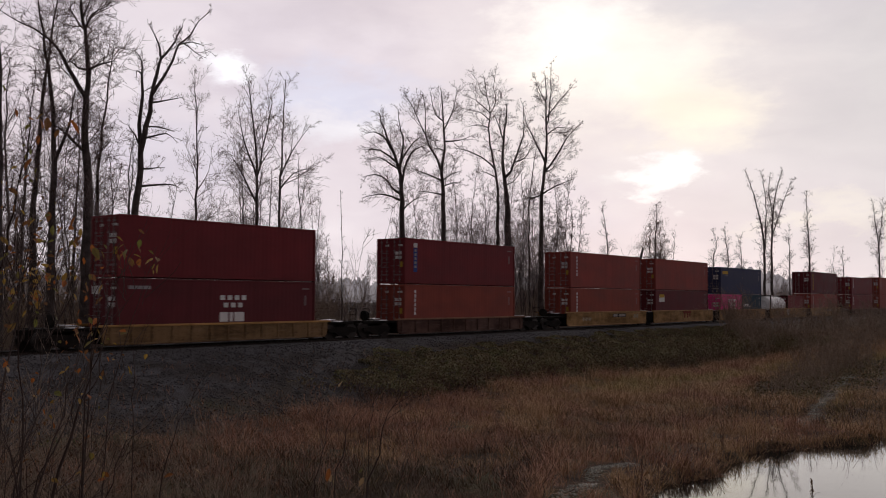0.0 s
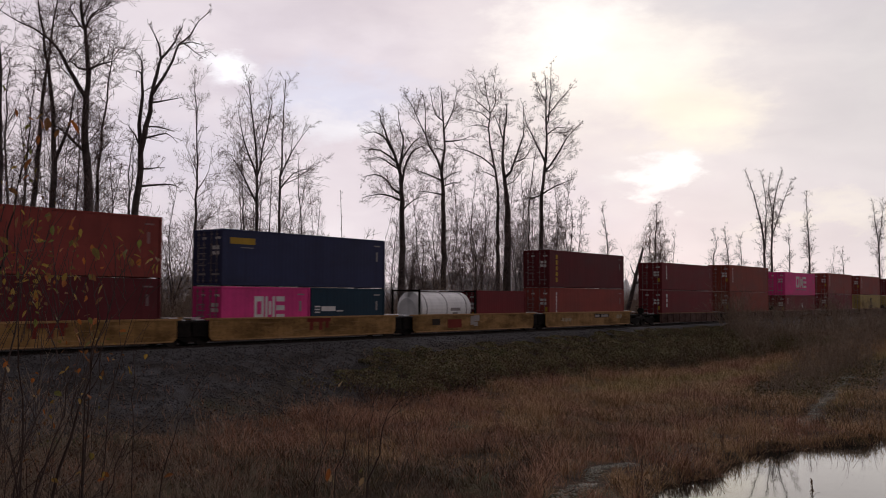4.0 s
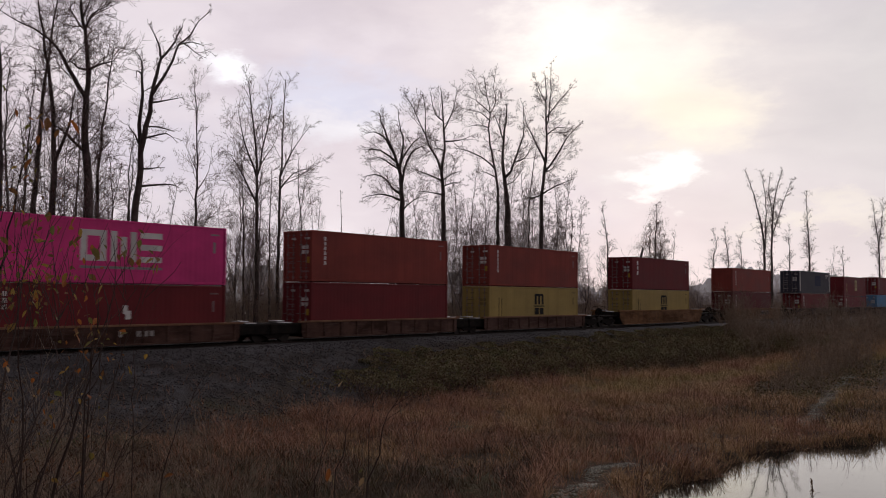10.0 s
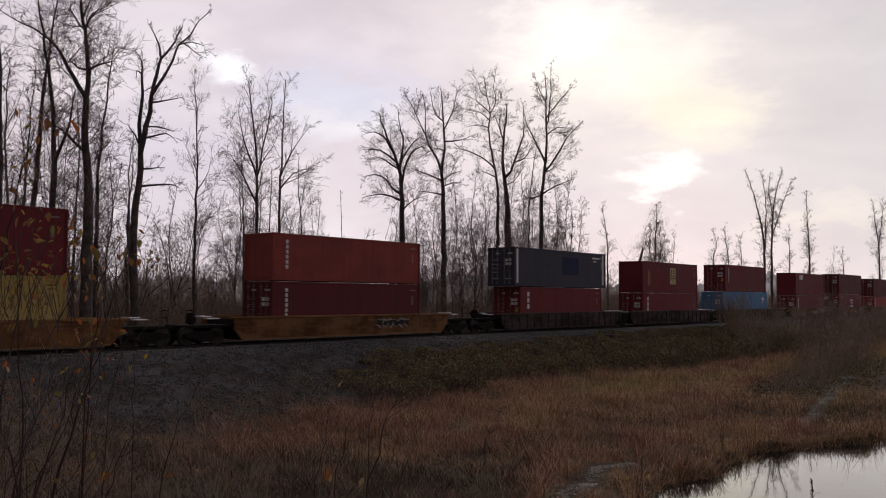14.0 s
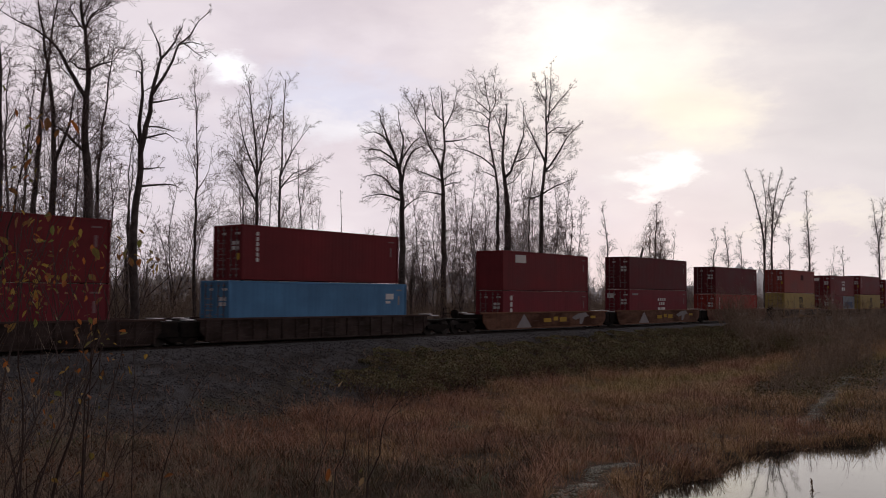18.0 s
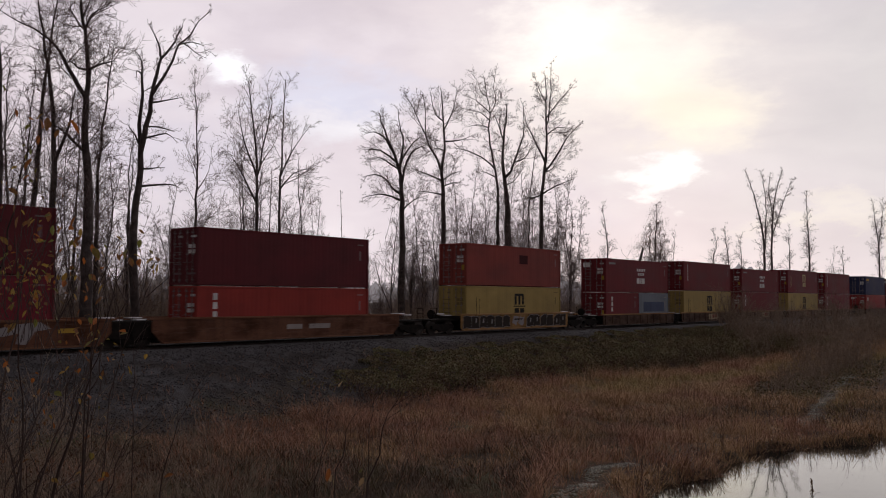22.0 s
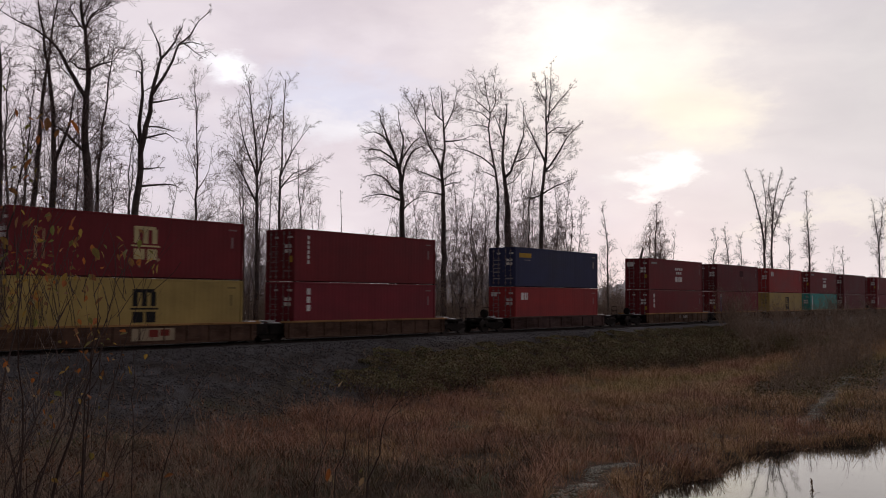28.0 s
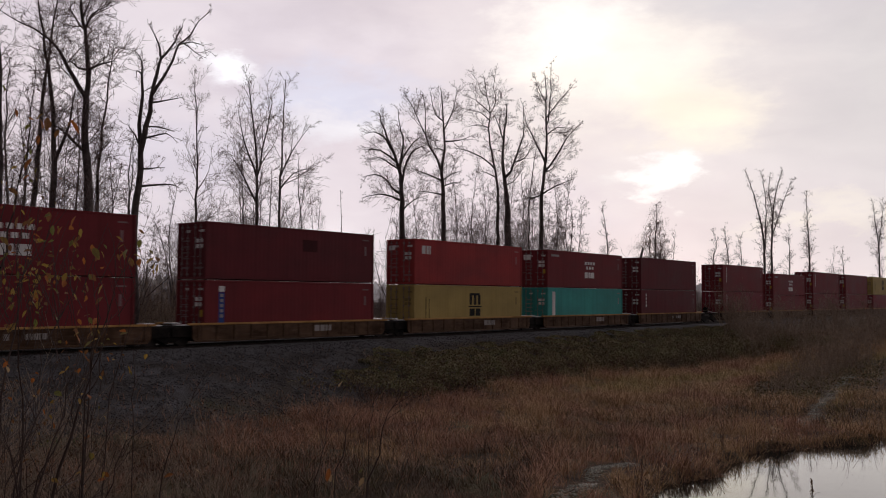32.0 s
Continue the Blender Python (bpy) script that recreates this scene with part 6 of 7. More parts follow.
rs = np.random.RandomState(4)
s, n, xy = sown(rs, 560000, -34, 62, 10.5, 33.5)
_, _, heart = sown(rs, 15000, -34, 62, 10.5, 33.5)
lone = rs.uniform(0, 1, len(s)) < 0.4
xy = np.where(lone[:, None], xy, heart[rs.randint(0, len(heart), len(s))] + rs.normal(0, 0.13, (len(s), 2)))
s, n = (xy[:, 0] - MID.x) * ALONG.x + (xy[:, 1] - MID.y) * ALONG.y, (xy[:, 0] - MID.x) * ACROSS.x + (xy[:, 1] - MID.y) * ACROSS.y
edge = np.where(s < -1, 12.9 + 0.6 * np.sin(s * 0.4) + 0.4 * np.sin(s * 1.3), bramble_lip(s) - 0.15)
dry = (n > edge + rs.normal(0, 0.5, len(n))) & (n < pond_edge(s) + 0.45 + 0.5 * rs.uniform(0, 1, len(n)) ** 2) & in_view(xy)
line_n = np.where(s < 0, 26.2 + 0.28 * np.clip(-7.8 - s, 0, 9), 27.5 - (s - 5.4) * 0.19) + 0.15 * np.sin(s * 1.7)
strip = (n - line_n > -0.3) & (n - line_n < 0.5) & (((s < -6.3) & (s > -14)) | ((s > 5) & (s < 30)))
marsh_floor = ((s > 13) & (n > 21.5 - 0.1 * (s - 13)) & (n < line_n + 0.3)) | ((s > 19) & (n > 20.5))
keep = dry & ~strip & ~(marsh_floor & (rs.uniform(0, 1, len(n)) < 0.95)) & (rs.uniform(0, 1, len(n)) < 0.62 + 0.38 * wavy(xy[:, 0], xy[:, 1], 3.0, 9))
s, n, xy = s[keep], n[keep], xy[keep]
tone = wavy(xy[:, 0], xy[:, 1], 8.0, 12) * 0.55 + wavy(xy[:, 0], xy[:, 1], 2.5, 14) * 0.25 + 0.5 + rs.normal(0, 0.12, len(s)) + (n - 22) * 0.02 + np.clip(s, -16, 14) * 0.024
band = np.clip(1 - np.abs(n - 16.6 - 0.1 * (s - 16)) / 3.0, 0, 1) * np.clip((s - 7) / 5, 0, 1)
green = (band + 0.35 * wavy(xy[:, 0], xy[:, 1], 3.0, 15) > 0.45) & (rs.uniform(0, 1, len(s)) < 0.8)
tall = 0.56 + 0.26 * wavy(xy[:, 0], xy[:, 1], 4.0, 17) + 0.16 * wavy(xy[:, 0], xy[:, 1], 1.7, 18)
tall = np.where(n > pond_edge(s) - 1.2, tall * 0.62, tall) * (1 + 0.45 * wavy(xy[:, 0], xy[:, 1], 1.1, 19))
# Dark sedge thickens to the left, where its colour stands in for shrub shade.
sedge = (wavy(xy[:, 0], xy[:, 1], 2.2, 71) * 0.8 + 0.4 * wavy(xy[:, 0], xy[:, 1], 5.0, 72) + rs.normal(0, 0.4, len(s)) + 0.09 * (n - 21.5) - 0.025 * s + 0.12 * np.clip(-9 - s, 0, 6) > 0.3) & (n < pond_edge(s) - 3.0)
green |= (s > 5) & (s < 18) & (n - line_n[keep] > 0.3) & (n - line_n[keep] < 1.3) & (rs.uniform(0, 1, len(s)) < 0.55)
green &= ~sedge
rust = (tone < 0.5) & ~green & ~sedge
straw = ~rust & ~green & ~sedge
for mask, mat, nm, lab, wd in ((rust, GRASS_RUST, "rusty_grass", "tall rust-brown dead marsh grass", 0.014), (straw, GRASS_STRAW, "straw_grass", "straw-coloured dead grass by the pond", 0.013), (sedge, SEDGE, "wet_sedge", "low dark brown and dull green wet sedge", 0.014), (green, GRASS_GREEN, "green_grass", "dull green grass among dead stalks", 0.013)):
    setting(nm, blades(nm, xy[mask], tall[mask] * {"green_grass": 0.85, "wet_sedge": 0.75}.get(nm, 1.0), wd, 21, 1.35), mat, lab, "grass", "stuff")

# grass that hangs over the water's edge
s_, n_, rim_xy = sown(rs, 34000, -13, 16, 26.5, 36.0)
hang = (np.abs(n_ - pond_edge(s_) - 0.2) < 0.45) & in_view(rim_xy)
setting("edge_grass", blades("edge_grass", rim_xy[hang], 0.42 + 0.14 * wavy(rim_xy[hang, 0], rim_xy[hang, 1], 1.0, 29), 0.022, 28, 1.2), GRASS_STRAW, "matted dead grass over the water's edge", "grass", "stuff")

# upright dark stalks in patches
s, n, xy = sown(rs, 20000, -30, 40, 12.5, 29.8)
clump = sum(np.exp(-((s - a) ** 2 + (n - b) ** 2) / w ** 2) for a, b, w in ((-6.5, 24.9, 1.1), (-2.9, 24.3, 1.2), (-5.6, 26.6, 0.8), (2.5, 24.2, 1.0), (5.5, 26.2, 1.3), (-13.5, 20.5, 1.6), (-16, 17.5, 2.2), (8.5, 21.5, 1.2), (-9.0, 18.2, 1.3)))
patch = ((wavy(xy[:, 0], xy[:, 1], 2.6, 23) > 1.2) | (clump > rs.uniform(0.15, 1.0, len(s)))) & in_view(xy) & (n < pond_edge(s) + 0.3)
xy = xy[patch]
setting("reed_stalks", blades("reed_stalks", xy, 1.15 + 0.25 * rs.uniform(-1, 1, len(xy)), 0.01, 25, 0.2), STALKS, "dark upright stalks of dead marsh plants", "reeds", "stuff")
# thin stalks along the water's edge
s, n, xy = sown(rs, 9000, -14, 16, 27.0, 36.0)
rim = (np.abs(n - pond_edge(s) - 0.15) < 0.5) & in_view(xy)
xy = xy[rim]
setting("bank_stalks", blades("bank_stalks", xy, 0.7 + 0.7 * rs.uniform(-1, 1, len(xy)) ** 3 + 0.45 * np.clip(s[rim] / 4, 0, 1), 0.011, 27, 0.6), STALKS, "sparse dead stalks along the water's edge", "reeds", "stuff")


def leaf_field(name, centers, seed, size, mat, label, category, spread_z):
    rs = np.random.RandomState(seed)
    k = len(centers)
    z = ground_z(centers[:, 0], centers[:, 1])
    pts = np.column_stack([centers, z + spread_z])
    a = rs.normal(0, 1, (k, 3))
    a[:, 2] *= 0.6
    a /= np.linalg.norm(a, axis=1, keepdims=True)
    b = np.cross(a, rs.normal(0, 1, (k, 3)))
    b /= np.linalg.norm(b, axis=1, keepdims=True)
    ln = (size * rs.uniform(0.5, 1.3, k))[:, None]
    v = np.stack([pts - a * ln, pts + b * ln * 0.55, pts + a * ln, pts - b * ln * 0.55], 1)
    return setting(name, raw_mesh(name, v.reshape(-1, 3), np.arange(k * 4).reshape(k, 4)), mat, label, category, "stuff")


# brambles over the foot of the bank: low towards the line, with a bulging lip over the marsh
s, n, xy = sown(rs, 260000, -9, 62, 3.2, 14.4)
lip = bramble_lip(s)
top_n = 5.3 + 0.5 * np.sin(s * 0.7) + 0.3 * np.sin(s * 1.9) - 2.0 * smooth(10, 40, s) + 3.5 * (1 - smooth(-3, 6, s))
rise = np.clip((n - top_n) / (lip - top_n), 0, 1)
lumps = wavy(xy[:, 0], xy[:, 1], 2.6, 33) + 0.6 * wavy(xy[:, 0], xy[:, 1], 1.1, 34)
hump = (0.1 + 0.8 * rise ** 1.4) * (1 + 0.75 * lumps) * np.sqrt(np.clip((lip - n) / 0.5, 0, 1))
cover = (n > top_n) & (n < lip) & (hump > 0.1) & (rs.uniform(0, 1, len(s)) < smooth(-4, 2, s + 1.5 * lumps))
s, n, xy, hump = s[cover], n[cover], xy[cover], hump[cover]
leaf_field("brambles", xy, 35, 0.055, BRAMBLE, "low dull green brambles on the railway bank", "brambles", hump * rs.uniform(0.0, 1.0, len(xy)) ** 0.35)
setting("bramble_stems", blades("bramble_stems", xy[::7], hump[::7] * 1.1, 0.016, 36, 0.9), STALKS, "arching dead bramble stems", "brambles", "stuff")
# dead weeds where the gravel gives way to the brambles
s, n, xy = sown(rs, 16000, -24, 5, 5.5, 13.2)
brown = wavy(xy[:, 0], xy[:, 1], 2.4, 81) + 0.6 * wavy(xy[:, 0], xy[:, 1], 0.9, 82) + 0.14 * s + 0.16 * (n - 9) > rs.normal(0.1, 0.3, len(s))
setting("dead_weeds", blades("dead_weeds", xy[brown], 0.3 + 0.12 * wavy(xy[brown, 0], xy[brown, 1], 1.2, 83), 0.013, 84, 1.5), islands("dead_weed_stems", [(0.05, 0.034, 0.028), (0.085, 0.06, 0.046), (0.07, 0.06, 0.035)], own=0.2), "tangled dead brown weeds on the railway bank", "weeds", "stuff")
# weeds here and there on the gravel
s, n, xy = sown(rs, 24000, -32, 8, 3.4, 15.5)
weedy = (wavy(xy[:, 0], xy[:, 1], 2.6, 41) + 0.5 * wavy(xy[:, 0], xy[:, 1], 0.9, 42) > 0.3 - 0.05 * np.clip(n - 8, 0, 6)) & (rs.uniform(0, 1, len(s)) < (n - 2.8) / 6)
xy = xy[weedy]
leaf_field("bank_weeds", xy, 43, 0.035, islands("bank_weed_leaves", [(0.04, 0.034, 0.026), (0.055, 0.046, 0.034), (0.075, 0.056, 0.042), (0.05, 0.04, 0.032)], own=0.3), "sparse dark weeds on the gravel bank", "weeds", rs.uniform(0.0, 0.3, len(xy)))
setting("bank_litter", blades("bank_litter", xy[::3], 0.35 + 0.0 * xy[::3, 0], 0.014, 44, 0.8), GRASS_RUST, "thin dead stems on the gravel bank", "weeds", "stuff")
# low dark growth on the wet floor of the thicket
s, n, xy = sown(rs, 22000, 12, 46, 19, 31)
low_ = (n > 21.0 - 0.1 * np.clip(s - 13, 0, 12)) & (n < 27.2 - (s - 5.4) * 0.19 + 2.2 * (s > 19))
leaf_field("marsh_weeds", xy[low_], 47, 0.06, BRAMBLE, "low dark wet weeds between the thicket and the pond", "weeds", rs.uniform(0.0, 0.3, int(low_.sum())))
# the brown undergrowth behind the line
s, n, xy = sown(rs, 70000, -16, 70, -14, -4.6)
deep = 1.25 + 0.5 * ((s > 22) & (s < 62)) + 0.75 * wavy(xy[:, 0], xy[:, 1], 5.0, 61) + 0.35 * wavy(xy[:, 0], xy[:, 1], 1.5, 62)
grown = (deep > 0.5) & (deep > 2.6 * (-4.6 - n < 1.0))
setting("undergrowth", blades("undergrowth", xy[grown], deep[grown], 0.016, 63, 1.0), islands("undergrowth_stems", [(0.09, 0.06, 0.052), (0.14, 0.096, 0.082), (0.18, 0.13, 0.112)], own=0.15, clump=0.4), "dense brown dead undergrowth behind the railway", "undergrowth", "stuff")
# grass under the thicket
s, n, xy = sown(rs, 16000, 34, 95, 8, 20)
setting("thicket_grass", blades("thicket_grass", xy, 0.6 + 0.0 * xy[:, 0], 0.022, 46, 0.6), GRASS_STRAW, "dead grass under the thicket", "grass", "stuff")


def stones(name, xy, size, seed, mat, label, sink=0.3):
    """Broken stones: cubes knocked out of shape."""
    rs = np.random.RandomState(seed)
    k = len(xy)
    cube = np.array([(-1, -1, -1), (1, -1, -1), (1, 1, -1), (-1, 1, -1), (-1, -1, 1), (1, -1, 1), (1, 1, 1), (-1, 1, 1)], float)
    v = cube[None] * rs.uniform(0.35, 1.0, (k, 8, 3)) * (size * rs.uniform(0.5, 1.3, k))[:, None, None] * np.array([1, 1, 0.42])
    a = rs.uniform(0, 6.28, k)
    c, s_ = np.cos(a)[:, None], np.sin(a)[:, None]
    vx, vy = v[:, :, 0] * c - v[:, :, 1] * s_, v[:, :, 0] * s_ + v[:, :, 1] * c
    z = ground_z(xy[:, 0], xy[:, 1])[:, None]
    v = np.stack([vx + xy[:, :1], vy + xy[:, 1:], v[:, :, 2] + z + np.reshape(size * np.ones(k), (-1, 1)) * sink], -1)
    q = np.array([(0, 3, 2, 1), (4, 5, 6, 7), (0, 1, 5, 4), (1, 2, 6, 5), (2, 3, 7, 6), (3, 0, 4, 7)])
    f = (np.arange(k) * 8)[:, None, None] + q[None]
    return setting(name, raw_mesh(name, v.reshape(-1, 3), f.reshape(-1, 4)), mat, label, "stones", "stuff")


BALLAST = islands("ballast_stone", [(0.055, 0.053, 0.055), (0.08, 0.078, 0.082), (0.065, 0.063, 0.064), (0.095, 0.092, 0.096), (0.06, 0.054, 0.05), (0.17, 0.17, 0.18)], 0.85, 0.3, 0.7)
MOSSY = islands("mossy_stone", [(0.22, 0.22, 0.18), (0.29, 0.29, 0.24), (0.25, 0.25, 0.21), (0.36, 0.36, 0.32)], 0.85, 0.3, 0.4)
s, n, xy = sown(rs, 52000, -34, 40, 1.85, 12.5)
near_ = rs.uniform(0, 1, len(s)) < np.clip(1.25 - (s + 10) / 60, 0.25, 1)
stones("ballast", xy[near_], 0.034 + 0.03 * rs.uniform(0, 1, int(near_.sum())) ** 6, 51, BALLAST, "loose grey broken stone on the railway bank")
s, n, xy = sown(rs, 90000, -14, 30, 22, 28.6)
line_n = np.where(s < 0, 26.2 + 0.28 * np.clip(-7.8 - s, 0, 9), 27.5 - (s - 5.4) * 0.19) + 0.15 * np.sin(s * 1.7)
lie = ((s < -6.3) | (s > 5)) & (np.abs(n - line_n) < rs.uniform(0, 0.34, len(n)))
stones("stone_strip", xy[lie], 0.032, 53, MOSSY, "pale mossy stones in a strip through the marsh")


# ---- the shrub before the camera ----
LEAF_TONES = {"yellow": (0.42, 0.27, 0.06), "orange": (0.46, 0.15, 0.04), "green": (0.2, 0.2, 0.05), "brown": (0.26, 0.12, 0.05), "pale": (0.5, 0.36, 0.2)}
M_STEM = grimy("shrub_stem", (0.05, 0.032, 0.028), (0.09, 0.06, 0.05), 20.0, 0.8)
M_PALE_STEM = grimy("pale_stem", (0.3, 0.25, 0.22), (0.2, 0.16, 0.14), 20.0, 0.8)


def leaf_mat(tone):
    key = "leaf_" + tone
    if key not in MATS:
        t = Tree(key)
        v = t.noise(t.place((1, 1, 1), True), 30.0, 4)
        c = t.mix(v, LEAF_TONES[tone], shade(LEAF_TONES[tone], 0.6))
        c = t.mix(t.math("MULTIPLY", t.info.outputs["Random"], 0.5), c, (0.16, 0.08, 0.03))
        t.put(t.bsdf.inputs["Subsurface Weight"], 0.0)
        MATS[key] = t.done(c, 0.6, 0.0, 0.3)
        thin = t.n.new("ShaderNodeBsdfTranslucent")
        t.l.new(c, thin.inputs["Color"])
        blend = t.n.new("ShaderNodeMixShader")
        blend.inputs[0].default_value = 0.5
        t.l.new(t.bsdf.outputs[0], blend.inputs[1])
        t.l.new(thin.outputs[0], blend.inputs[2])
        t.l.new(blend.outputs[0], t.n["Material Output"].inputs["Surface"])
    return MATS[key]


def leaf_shape():
    """A leaf folded along its rib, pointed, with its edge drawn in."""
    bm = bmesh.new()
    rows = [(0.0, 0.0), (0.18, 0.16), (0.42, 0.26), (0.68, 0.21), (0.88, 0.09), (1.0, 0.0)]
    rib = [bm.verts.new((x, 0, -0.12 * x * x)) for x, w in rows]
    for sgn in (1, -1):
        rim_ = [bm.verts.new((x, sgn * w, 0.07 * w * 4 - 0.12 * x * x)) for x, w in rows[1:-1]]
        line = [rib[0], *rim_, rib[-1]]
        for i in range(len(rows) - 1):
            f = [rib[i], rib[i + 1], line[i + 1], line[i]]
            f = list(dict.fromkeys(f))
            if len(f) > 2:
                bm.faces.new(f if sgn < 0 else f[::-1])
    return bm


LEAF = mesh_of("leaf", leaf_shape())


def leaf(ob, rng, where, tone, size):
    m = Matrix.Translation(where - ob.location) @ Euler((rng.uniform(-0.9, 0.9), rng.uniform(0.1, 1.3), rng.uniform(0, 6.28))).to_matrix().to_4x4() @ Matrix.Scale(size, 4)
    part("leaf", LEAF, leaf_mat(tone), ob, at=m)


def stem_lines(ob, stems, far, rng, twig):
    """Stems as rows of x and z at the foot and at the tip, at that distance; each rises from the ground."""
    for x0, z0, x1, z1, rad, *pale in stems:
        a, b = Vector((x0, far, z0)), Vector((x1, far + rng.uniform(-0.5, 0.5), z1))
        pts = [a.lerp(b, k / 6) + Vector((rng.gauss(0, 0.015), rng.gauss(0, 0.02), 0)) for k in range(7)]
        radii = [rad * (1 - 0.7 * k / 6) for k in range(7)]
        w = Wood()
        if not pale:
            g = float(ground_z(a.x - (b.x - a.x) * 0.5, far))
            low = Vector((a.x - (b.x - a.x) * 0.5, far, min(g, a.z) - 0.1))
            w.add([v - ob.location for v in (low, low.lerp(pts[0], 0.5), pts[0])], [rad * 1.2, rad * 1.1, rad], 6)
        w.add([v - ob.location for v in pts], radii, 6)
        for j in range(0 if pale else twig):
            f = rng.uniform(0.3, 1) * 6
            k = min(int(f), 5)
            p = pts[k].lerp(pts[k + 1], f - k)
            q = bend(rng, p, off_way(rng, pts[k + 1] - pts[k], rng.uniform(0.3, 0.8)), rng.uniform(0.2, 0.6), 4, 0.08, 0.1)
            w.add([v - ob.location for v in q], [rad * 0.4, rad * 0.33, rad * 0.27, rad * 0.2, rad * 0.14], 4)
        part("stem", w.mesh("stem"), M_PALE_STEM if pale else M_STEM, ob)


def leaf_spray(ob, rng, count, x0, x1, z0, z1, far, size):
    """A loose spray of small leaves on hair-thin shoots."""
    for i in range(count):
        where = Vector((rng.triangular(x0, x1), far + rng.uniform(-0.6, 0.6), rng.triangular(z0, z1)))
        leaf(ob, rng, where, rng.choice(("yellow", "brown", "green", "orange", "brown", "yellow")), size * rng.uniform(0.6, 1.2))
        if i % 2 == 0:
            w = Wood()
            q = bend(rng, where - Vector((rng.uniform(-0.15, 0.15), 0, 0.35)), (rng.gauss(0, 0.3), rng.gauss(0, 0.2), 1), 0.42, 4, 0.02, 0.1)
            w.add([v - ob.location for v in q], [0.003, 0.0028, 0.0025, 0.002, 0.0015], 4)
            part("shoot", w.mesh("shoot"), M_STEM, ob)


def near_shrub(label, x, far, stems, leaves, seed, twig, size):
    rng = random.Random(seed)
    ob = thing("shrub", label, "shrub", "shrubs by the camera", at=pose(x, far, float(ground_z(x, far))))
    stem_lines(ob, stems, far, rng, twig)
    for lx, lz, tone in leaves:
        leaf(ob, rng, Vector((lx, far + rng.uniform(-0.25, 0.25), lz)), tone, size * rng.uniform(0.75, 1.25))
    return ob, rng


spray, spray_rng = near_shrub("bare shrub with a few yellow and orange leaves", -3.0, 7.0, [
    (-2.98, 0.89, -2.54, 2.29, 0.013), (-2.77, 1.68, -2.72, 2.47, 0.006), (-3.31, 0.94, -3.17, 1.94, 0.008),
    (-3.14, 0.9, -2.91, 2.11, 0.008), (-3.45, 2.64, -3.17, 3.57, 0.01), (-3.4, 1.68, -3.29, 3.08, 0.008),
    (-3.24, 1.42, -3.13, 2.9, 0.007), (-3.42, 1.52, -2.92, 1.83, 0.005, 1), (-2.92, 0.98, -2.68, 1.1, 0.004, 1),
    (-2.73, 1.94, -2.42, 2.86, 0.005), (-2.57, 1.68, -2.25, 2.82, 0.004), (-2.39, 1.42, -2.36, 2.12, 0.004),
    (-2.18, 0.95, -1.87, 1.77, 0.005),
], [
    (-2.4, 2.73, 'yellow'), (-2.45, 2.75, 'brown'), (-2.21, 2.7, 'yellow'), (-2.23, 2.75, 'brown'),
    (-2.4, 2.97, 'brown'), (-2.55, 2.86, 'yellow'), (-2.51, 2.8, 'orange'), (-2.78, 2.27, 'orange'),
    (-2.82, 2.25, 'orange'), (-2.79, 2.09, 'green'), (-2.74, 2.11, 'yellow'), (-3.3, 1.98, 'orange'),
    (-3.31, 1.91, 'pale'), (-2.83, 1.94, 'brown'), (-2.36, 1.99, 'yellow'), (-2.49, 1.91, 'yellow'),
    (-2.66, 1.71, 'orange'), (-2.94, 1.72, 'green'), (-3.07, 2.87, 'green'), (-3.1, 2.88, 'yellow'),
    (-3.05, 3.08, 'green'), (-3.21, 3.38, 'orange'), (-3.17, 3.5, 'orange'), (-3.07, 3.85, 'yellow'),
] + [
    (-3.28, 3.62, 'green'), (-3.26, 3.5, 'brown'), (-3.34, 3.27, 'brown'), (-2.96, 2.82, 'orange'),
    (-3.36, 2.51, 'yellow'), (-3.33, 2.4, 'orange'), (-3.31, 2.33, 'yellow'), (-3.41, 2.9, 'yellow'),
    (-3.28, 2.81, 'brown'), (-2.75, 1.22, 'yellow'), (-2.79, 1.08, 'yellow'), (-2.58, 1.11, 'orange'),
    (-2.57, 1.05, 'orange'), (-2.02, 1.11, 'orange'), (-1.97, 1.08, 'pale'), (-2.96, 1.06, 'yellow'),
    (-2.71, 1.25, 'green'), (-3.22, 2.93, 'orange'), (-3.42, 2.68, 'yellow'), (-3.37, 2.64, 'green'),
    (-2.87, 2.2, 'brown'), (-2.69, 2.18, 'brown'), (-2.63, 2.44, 'brown'),
] + [(-2.81, 2.27, 'orange'), (-2.77, 2.24, 'orange'), (-2.83, 2.2, 'brown'), (-3.3, 1.95, 'orange')], 3, 5, 0.075)
leaf_spray(spray, spray_rng, 110, -3.55, -2.75, 2.25, 2.95, 7.0, 0.056)
leaf_spray(spray, spray_rng, 30, -3.5, -3.05, 2.9, 3.7, 7.0, 0.044)
leaf_spray(spray, spray_rng, 26, -2.95, -2.5, 1.75, 2.25, 7.0, 0.05)
leaf_spray(spray, spray_rng, 14, -2.85, -2.15, 2.55, 3.0, 7.0, 0.06)
leaf_spray(spray, spray_rng, 40, -3.5, -2.4, 0.9, 2.2, 7.0, 0.045)
for count, x0, x1, z0, z1, size in ((16, -3.46, -3.24, 2.1, 2.85, 0.09), (20, -3.2, -2.84, 2.76, 3.16, 0.085), (8, -2.98, -2.8, 2.5, 2.75, 0.08), (7, -2.62, -2.36, 2.65, 2.9, 0.085), (8, -3.4, -3.1, 3.55, 4.2, 0.07), (4, -3.1, -2.96, 3.78, 3.96, 0.11), (6, -2.75, -2.5, 2.1, 2.32, 0.08)):
    leaf_spray(spray, spray_rng, count, x0, x1, z0, z1, 7.0, size)
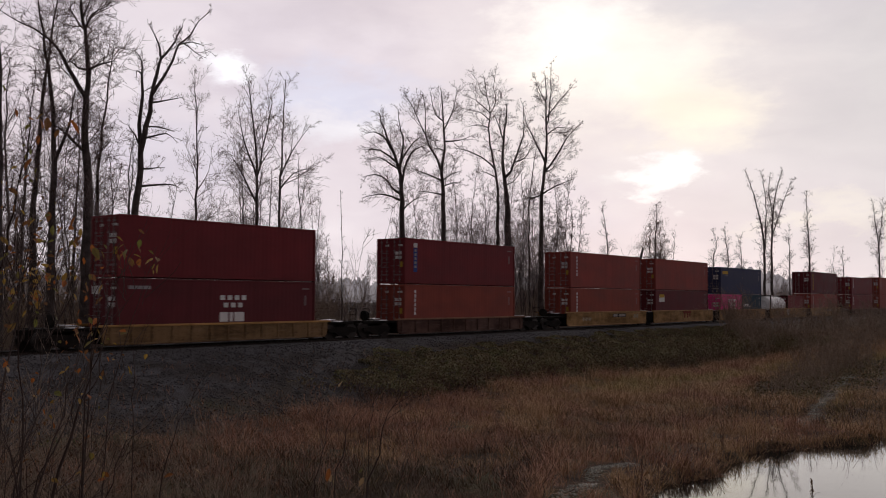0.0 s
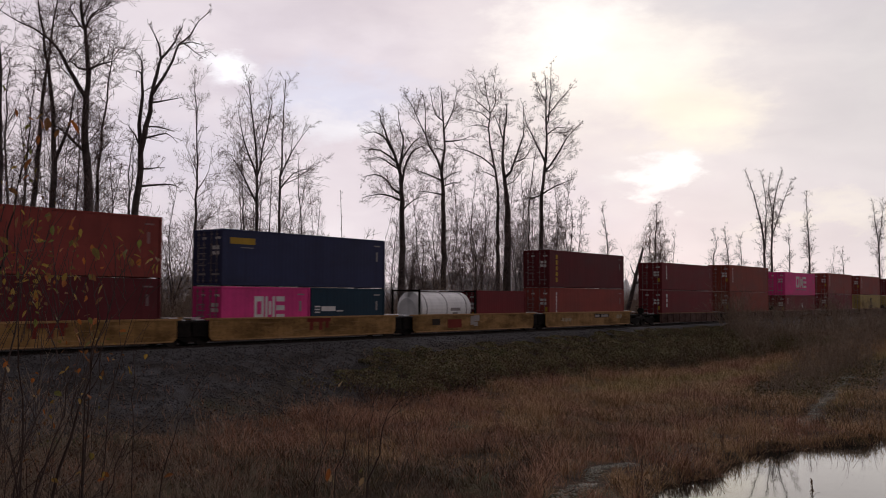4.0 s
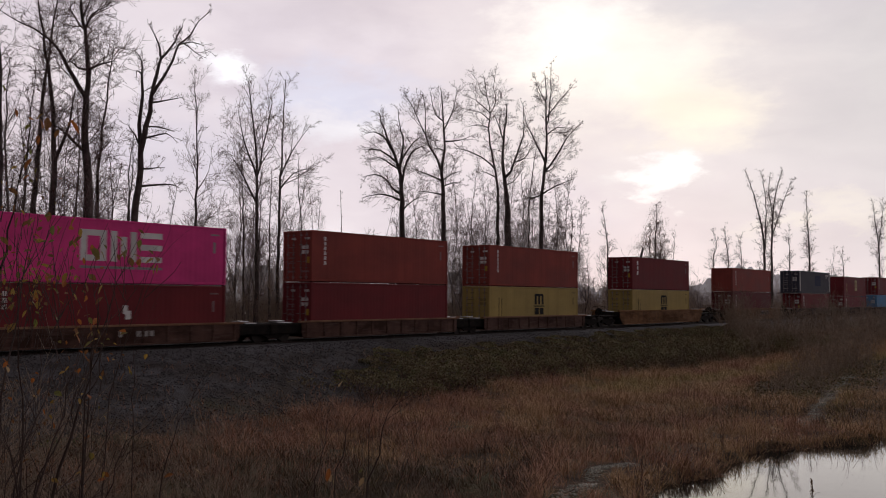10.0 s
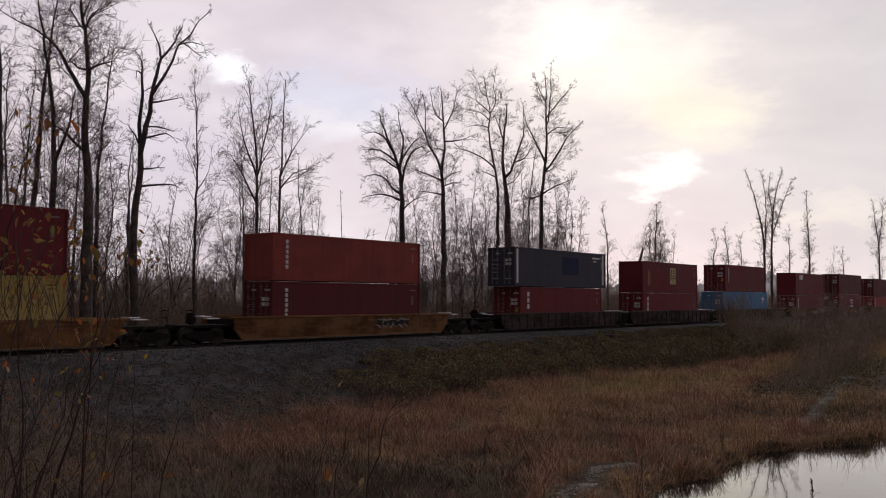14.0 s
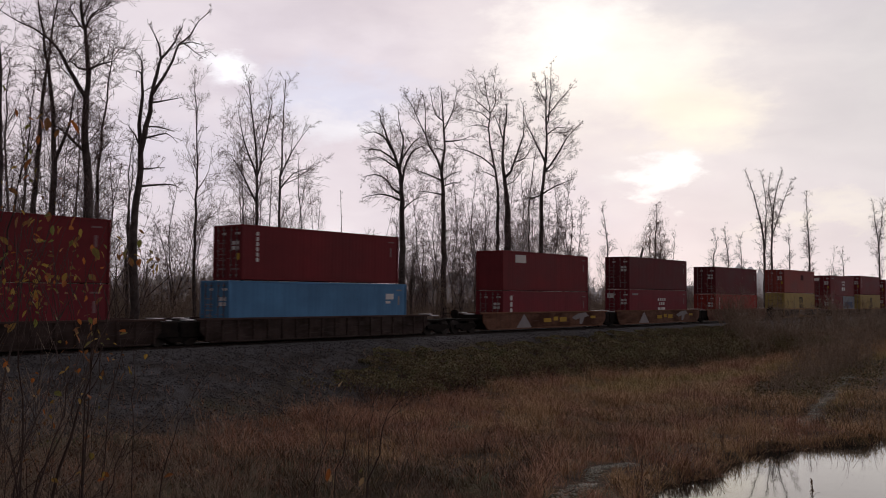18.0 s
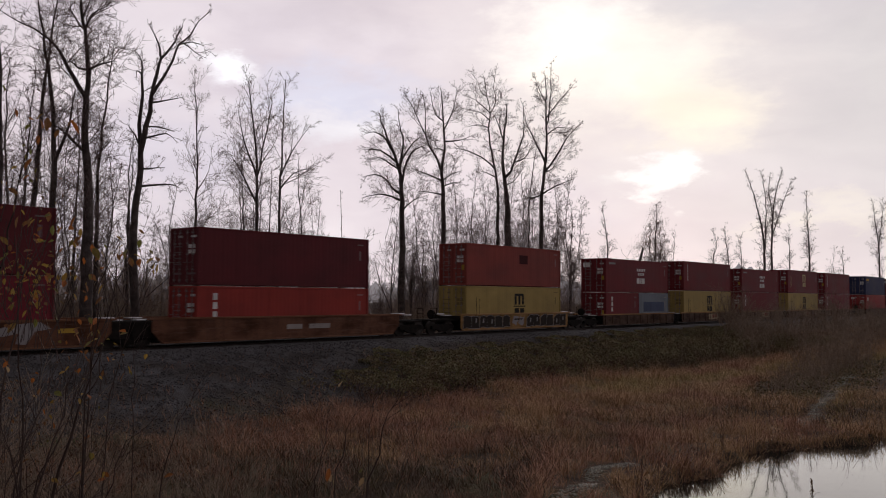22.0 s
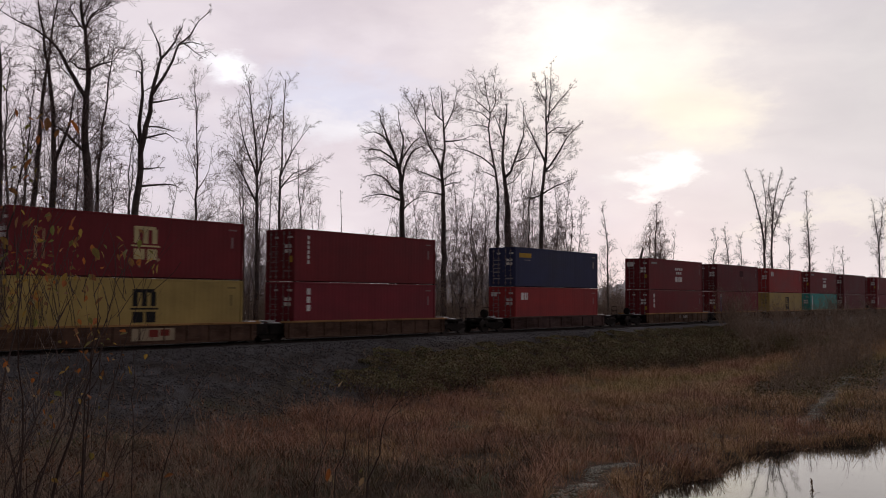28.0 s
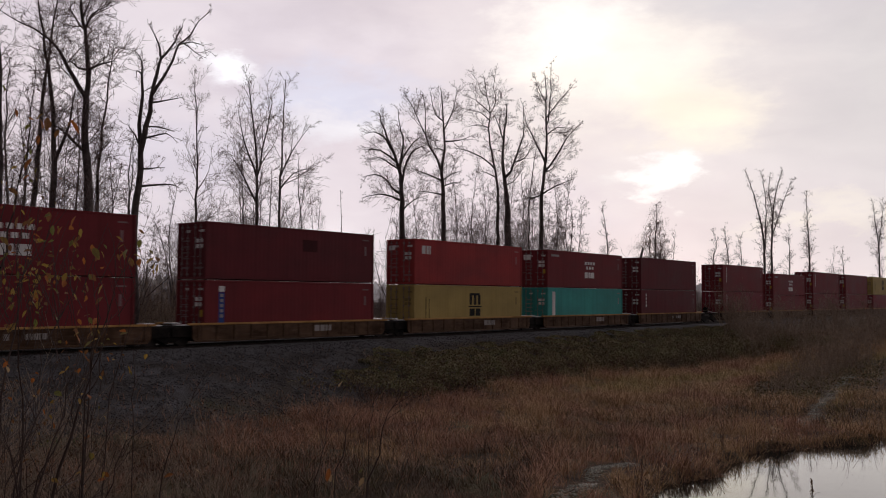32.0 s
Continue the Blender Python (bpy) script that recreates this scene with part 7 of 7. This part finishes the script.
wild = random.Random(19)
canes = []
for i in range(22):
    x = wild.triangular(-3.6, -1.6, -3.3)
    canes.append((x, 0.85, x + wild.gauss(0.15, 0.22), wild.uniform(1.3, 2.05) - 0.25 * (x + 3.4), wild.uniform(0.0035, 0.007)))
near_shrub("tangle of thin reddish canes with hardly a leaf", -2.9, 6.4, canes, [(-2.9, 1.3, "brown"), (-2.4, 1.2, "yellow"), (-3.1, 1.5, "brown")], 23, 6, 0.05)
near_shrub("small bare shrub with a few pale leaves", -0.7, 8.0, [
    (-0.93, 0.94, -0.71, 1.58, 0.005), (-0.63, 0.84, -0.41, 1.58, 0.007), (-1.1, 0.84, -0.99, 1.48, 0.004),
    (-0.63, 1.29, -0.57, 1.63, 0.003), (-0.4, 0.7, -0.21, 1.29, 0.004), (0.89, 0.7, 0.96, 1.1, 0.003),
], [
    (-1.0, 0.9, 'orange'), (-1.03, 0.85, 'pale'), (-0.71, 0.94, 'green'), (-0.69, 0.85, 'pale'),
    (-0.33, 1.45, 'pale'), (-0.9, 1.69, 'pale'), (-0.98, 0.96, 'orange'), (-2.74, 1.79, 'brown'),
], 5, 5, 0.1)


# a dead dock that stands in the pond
def dock():
    x, y = 9.2, 22.6
    ob = thing("dock_plant", "dead brown dock plant standing in the pond", "plant", at=pose(x, y, float(ground_z(x, y))))
    w = Wood()
    h = WATER_Z - float(ground_z(x, y))
    w.add([Vector((0, 0, -0.05)), Vector((0, 0, h)), Vector((0.02, 0, h + 0.3)), Vector((0.0, 0, h + 0.55))], [0.012, 0.011, 0.009, 0.005], 5)
    w.add([Vector((0.01, 0, h + 0.1)), Vector((0.1, 0, h + 0.2)), Vector((0.2, 0, h + 0.22))], [0.008, 0.006, 0.004], 4)
    part("stem", w.mesh("stem"), M_STEM, ob)
    pts = [(0.0, 0, h + 0.1 + 0.02 * i) for i in range(22)]
    part("seed_head", leaf_bits("seed_head", pts, 3, 0.03, 3, 0.02), M_DRYLEAF, ob)["kind"] = "stuff"


dock()

# ---- sleepers, piece by piece ----
TIE = mesh_of("sleeper", boxes((-0.11, 0.11, -1.3, 1.3, -0.34, -0.17), bevel=0.012))
for i in range(300):
    part("sleeper", TIE, M_TIE, railway, at=pose(-42 + i * 0.54, 0, 0))


def motions():
    """The train runs to the left at an even speed."""
    for ob, u, z in YARD:
        walk(ob, [(0.0, at_train(u, 0.0, z, 0.0)), (32.0, at_train(u, 0.0, z, 32.0))])


motions()
